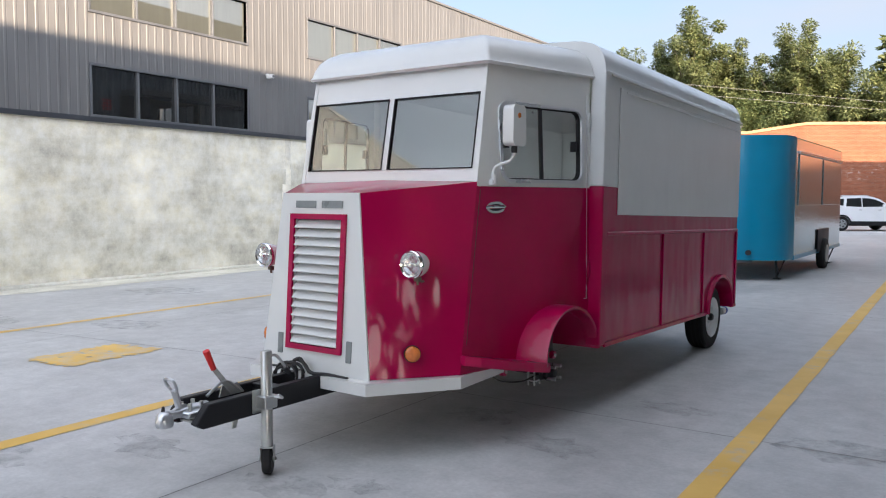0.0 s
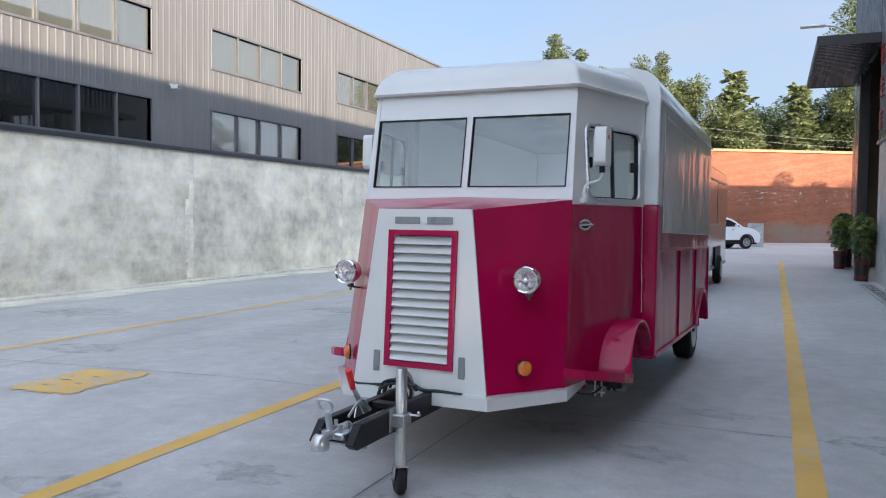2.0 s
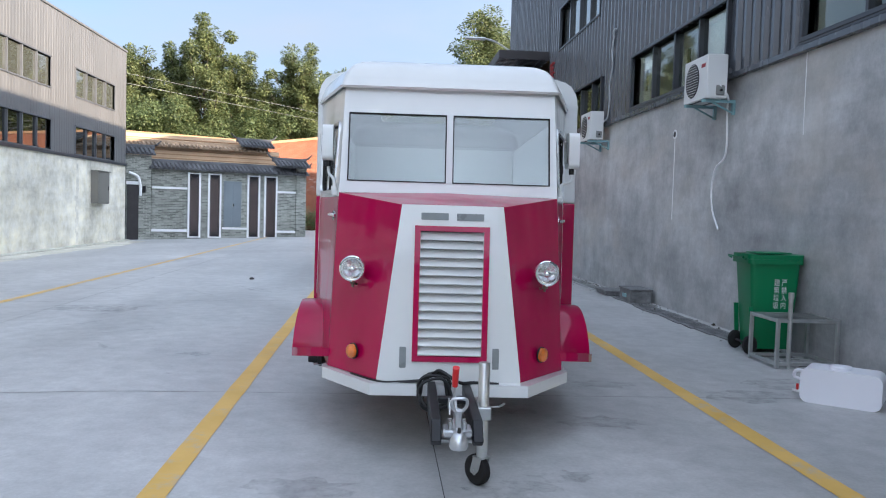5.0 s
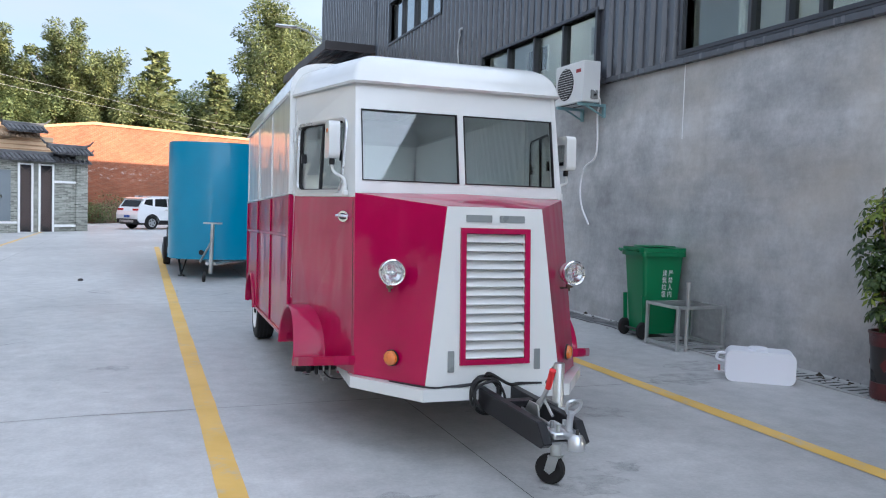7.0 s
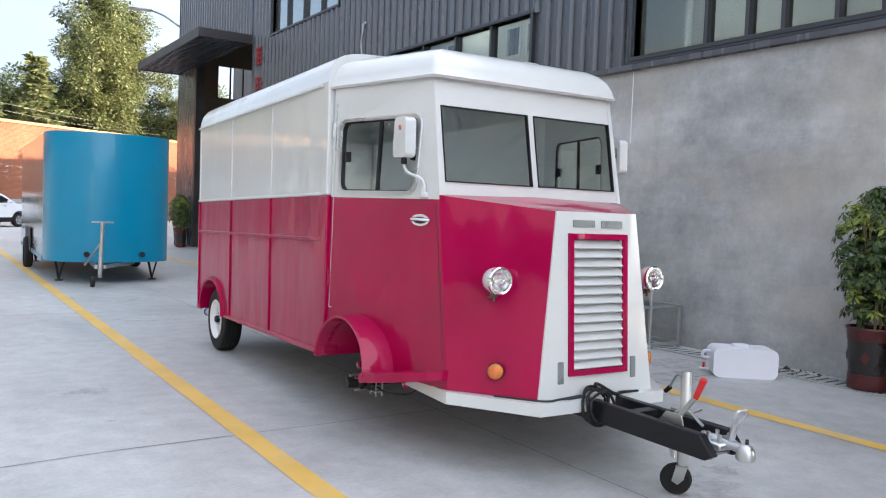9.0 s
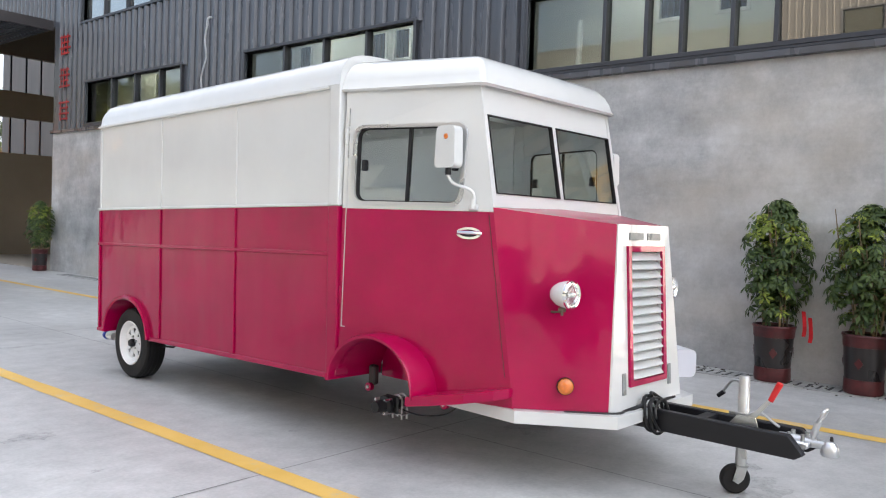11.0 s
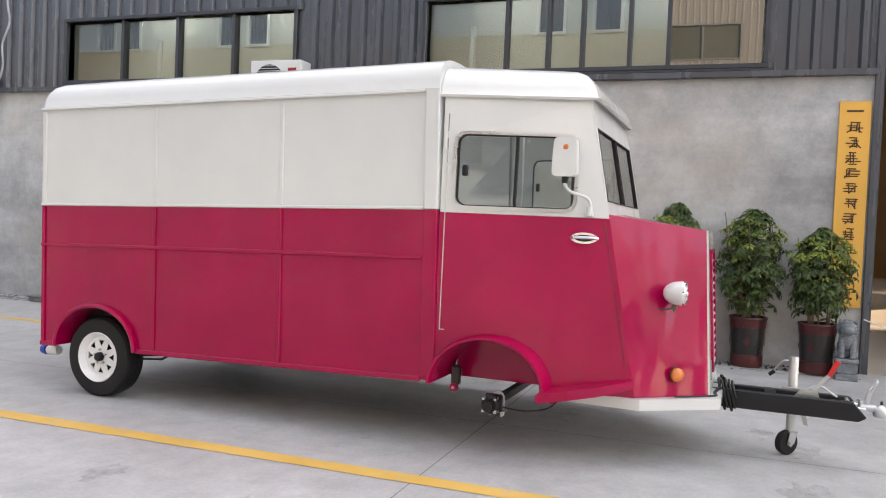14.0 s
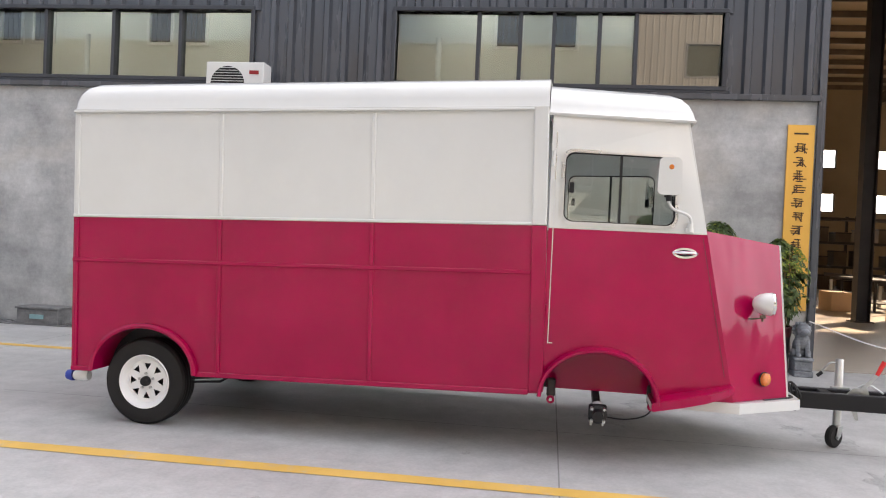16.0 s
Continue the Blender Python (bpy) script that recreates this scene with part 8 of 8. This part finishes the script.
air_conditioner(9.5, 3.08, "white air conditioning unit on blue-green wall brackets")
air_conditioner(15.4, 3.05, "white air conditioning unit on wall brackets")
bm = bmesh.new()
tube(bm, curve_pts([(0.90, 9.08, 3.25), (1.05, 9.15, 3.1), (1.12, 9.32, 2.95), (1.13, 9.31, 2.5), (1.12, 9.36, 2.3), (1.12, 9.62, 2.18), (1.13, 9.74, 1.9), (1.13, 9.68, 1.6), (1.13, 9.46, 1.33)], 6), 0.0135, 8)
tagged(part("drain_hose", bm, M["plastic_white"], None, "", True), "white plastic drain hose hanging down the cement wall", "hose")
bm = bmesh.new()
tube(bm, curve_pts([(1.09, 14.78, 5.12), (1.08, 14.84, 4.85), (1.09, 14.80, 4.5), (1.08, 14.93, 4.15), (1.09, 14.92, 3.8), (1.08, 15.02, 3.5), (0.95, 15.02, 3.4)], 6), 0.017, 8)
tube(bm, curve_pts([(1.09, 14.78, 5.1), (1.07, 14.74, 5.22), (1.13, 14.71, 5.26)], 4), 0.022, 8)
tagged(part("refrigerant_pipe", bm, M["wrap_grey"], None, "", True), "white wrapped pipe running up the cladding", "pipe")
hb_ = thing("wall_hole", "round pipe hole in the cement wall with a pale streak below", "hole", (0, 0, 0))
part("collar", lathe(bmesh.new(), [(0.06, -0.012), (0.075, -0.008), (0.078, -0.002)], 18, "X", (RX, 11.34, 2.82)), M["white_trim"], hb_)
part("bore", lathe(bmesh.new(), [(0.05, -0.0135), (0.05, -0.012)], 18, "X", (RX, 11.34, 2.82)), M["black"], hb_)
part("streak", boxed(RX - 0.0035, RX - 0.001, 11.325, 11.355, 1.45, 2.74), M["white_trim"], hb_)
structure("trim_wall_seam", boxed(RX - 0.004, RX - 0.001, 7.41, 7.424, 2.45, 3.36), M["white_trim"], "pale vertical seam in the cement")
eb = thing("meter_cabinet", "grey steel electrical cabinet on the pale cement wall", "cabinet", (0, 0, 0))
part("case", boxed(LX + 0.002, LX + 0.28, 30.5, 31.75, 1.36, 2.62, 0.01), M["cabinet"], eb)
part("door", boxed(LX + 0.281, LX + 0.296, 30.55, 31.7, 1.41, 2.57, 0.004), M["cabinet"], eb)
part("latch", boxed(LX + 0.297, LX + 0.315, 31.58, 31.63, 1.9, 2.05, 0.003), M["black"], eb)
part("hood", boxed(LX + 0.002, LX + 0.33, 30.45, 31.8, 2.621, 2.65, 0.004), M["cabinet"], eb)
sc = thing("security_camera", "small white security camera on the cladding", "camera", (LX, 14.56, 4.55))
part("bracket", boxed(0.032, 0.10, -0.03, 0.03, 0.02, 0.06), M["plastic_white"], sc)
part("housing", boxed(0.08, 0.28, -0.05, 0.05, -0.06, 0.03, 0.015, 2), M["plastic_white"], sc)
part("lens", lathe(bmesh.new(), [(0.03, 0.28), (0.03, 0.288)], 12, "X", (0, 0, -0.015)), M["black"], sc)
lm = thing("wall_lamp", "slim grey street lamp arm on the building corner", "lamp", (0, 0, 0))
bm = bmesh.new()
tube(bm, curve_pts([(1.18, 28.9, 7.6), (0.6, 29.0, 7.95), (0.2, 29.0, 8.05)], 5), 0.035, 8)
part("arm", bm, M["galv"], lm, "", True)
part("head", boxed(-0.55, 0.22, 28.88, 29.12, 8.0, 8.09, 0.03, 2), M["galv"], lm)

# ---- things inside the hall ----
rk = thing("storage_rack", "dark steel storage rack along the hall's back wall", "rack", (25.2, -7.2, 0.012))
for y in (-3.4, -1.7, 0.0, 1.7, 3.4):
    for x in (0.0, 1.1):
        part("upright", boxed(x - 0.05, x + 0.05, y - 0.05, y + 0.05, 0, 3.1), M["steel_dark"], rk)
for z in (0.9, 1.9, 2.9):
    part("deck", boxed(-0.06, 1.16, -3.45, 3.45, z, z + 0.1), M["steel_dark"], rk)
rnd = random.Random(61)
for z in (0.0, 1.0, 2.0):
    y = -3.2
    while y < 2.6:
        w, h = rnd.uniform(0.4, 0.9), rnd.uniform(0.35, 0.75)
        ct = thing("crate", "dark grey crate stored on the hall rack", "crate", (25.75, -7.2 + y + w / 2, z + 0.013), group="rack crates")
        part("body", boxed(-0.4, 0.4, -w / 2, w / 2, 0, h, 0.01), M["hall_steel"], ct)
        part("rim", boxed(-0.415, 0.415, -w / 2 - 0.015, w / 2 + 0.015, h - 0.06, h - 0.02, 0.004), M["steel_dark"], ct)
        y += w + rnd.uniform(0.15, 0.5)
for x, y, w, d, h, lab in ((9.6, -2.7, 0.7, 0.5, 0.75, "pale cardboard carton on the hall floor"), (12.5, -2.2, 0.6, 0.6, 0.5, "brown cardboard carton on the hall floor")):
    ct = thing("carton", lab, "box", (x, y, 0.012), 12)
    part("body", boxed(-w / 2, w / 2, -d / 2, d / 2, 0, h, 0.01), M["coping"], ct)
    part("tape", boxed(-w / 2 - 0.002, w / 2 + 0.002, -0.03, 0.03, h - 0.02, h + 0.003), M["hall_wall"], ct)
wb = thing("work_bench", "dark steel work bench in the hall", "bench", (14.0, -3.6, 0.012))
part("top", boxed(-1.3, 1.3, -0.4, 0.4, 0.78, 0.84, 0.006), M["steel_dark"], wb)
for x in (-1.2, 1.2):
    for y in (-0.33, 0.33):
        part("leg", boxed(x - 0.03, x + 0.03, y - 0.03, y + 0.03, 0, 0.78), M["steel_dark"], wb)
part("shelf", boxed(-1.2, 1.2, -0.3, 0.3, 0.2, 0.23), M["steel_dark"], wb)
cf = thing("chassis_frame", "dark welded trailer chassis on trestles in the hall", "frame", (17.0, -5.0, 0.012))
for x in (-2.0, 0.0, 2.0):
    part("cross_beam", boxed(x - 0.04, x + 0.04, -0.8, 0.8, 0.62, 0.72), M["steel_dark"], cf)
for y in (-0.8, 0.72):
    part("beam", boxed(-2.6, 2.6, y, y + 0.08, 0.72, 0.84), M["steel_dark"], cf)
    for x in (-2.0, 2.0):
        part("trestle", boxed(x - 0.05, x + 0.05, y, y + 0.08, 0, 0.62), M["galv"], cf)
bm = bmesh.new()
tube(bm, curve_pts([(1.12, 2.0, 0.62), (1.0, 1.2, 0.36), (0.95, 0.2, 0.27), (1.0, -1.0, 0.33), (1.12, -4.18, 0.75)], 6), 0.008, 6)
tagged(part("barrier_cord", bm, M["plastic_white"], None, "", True), "thin white cord slung across the hall doorway", "cord")
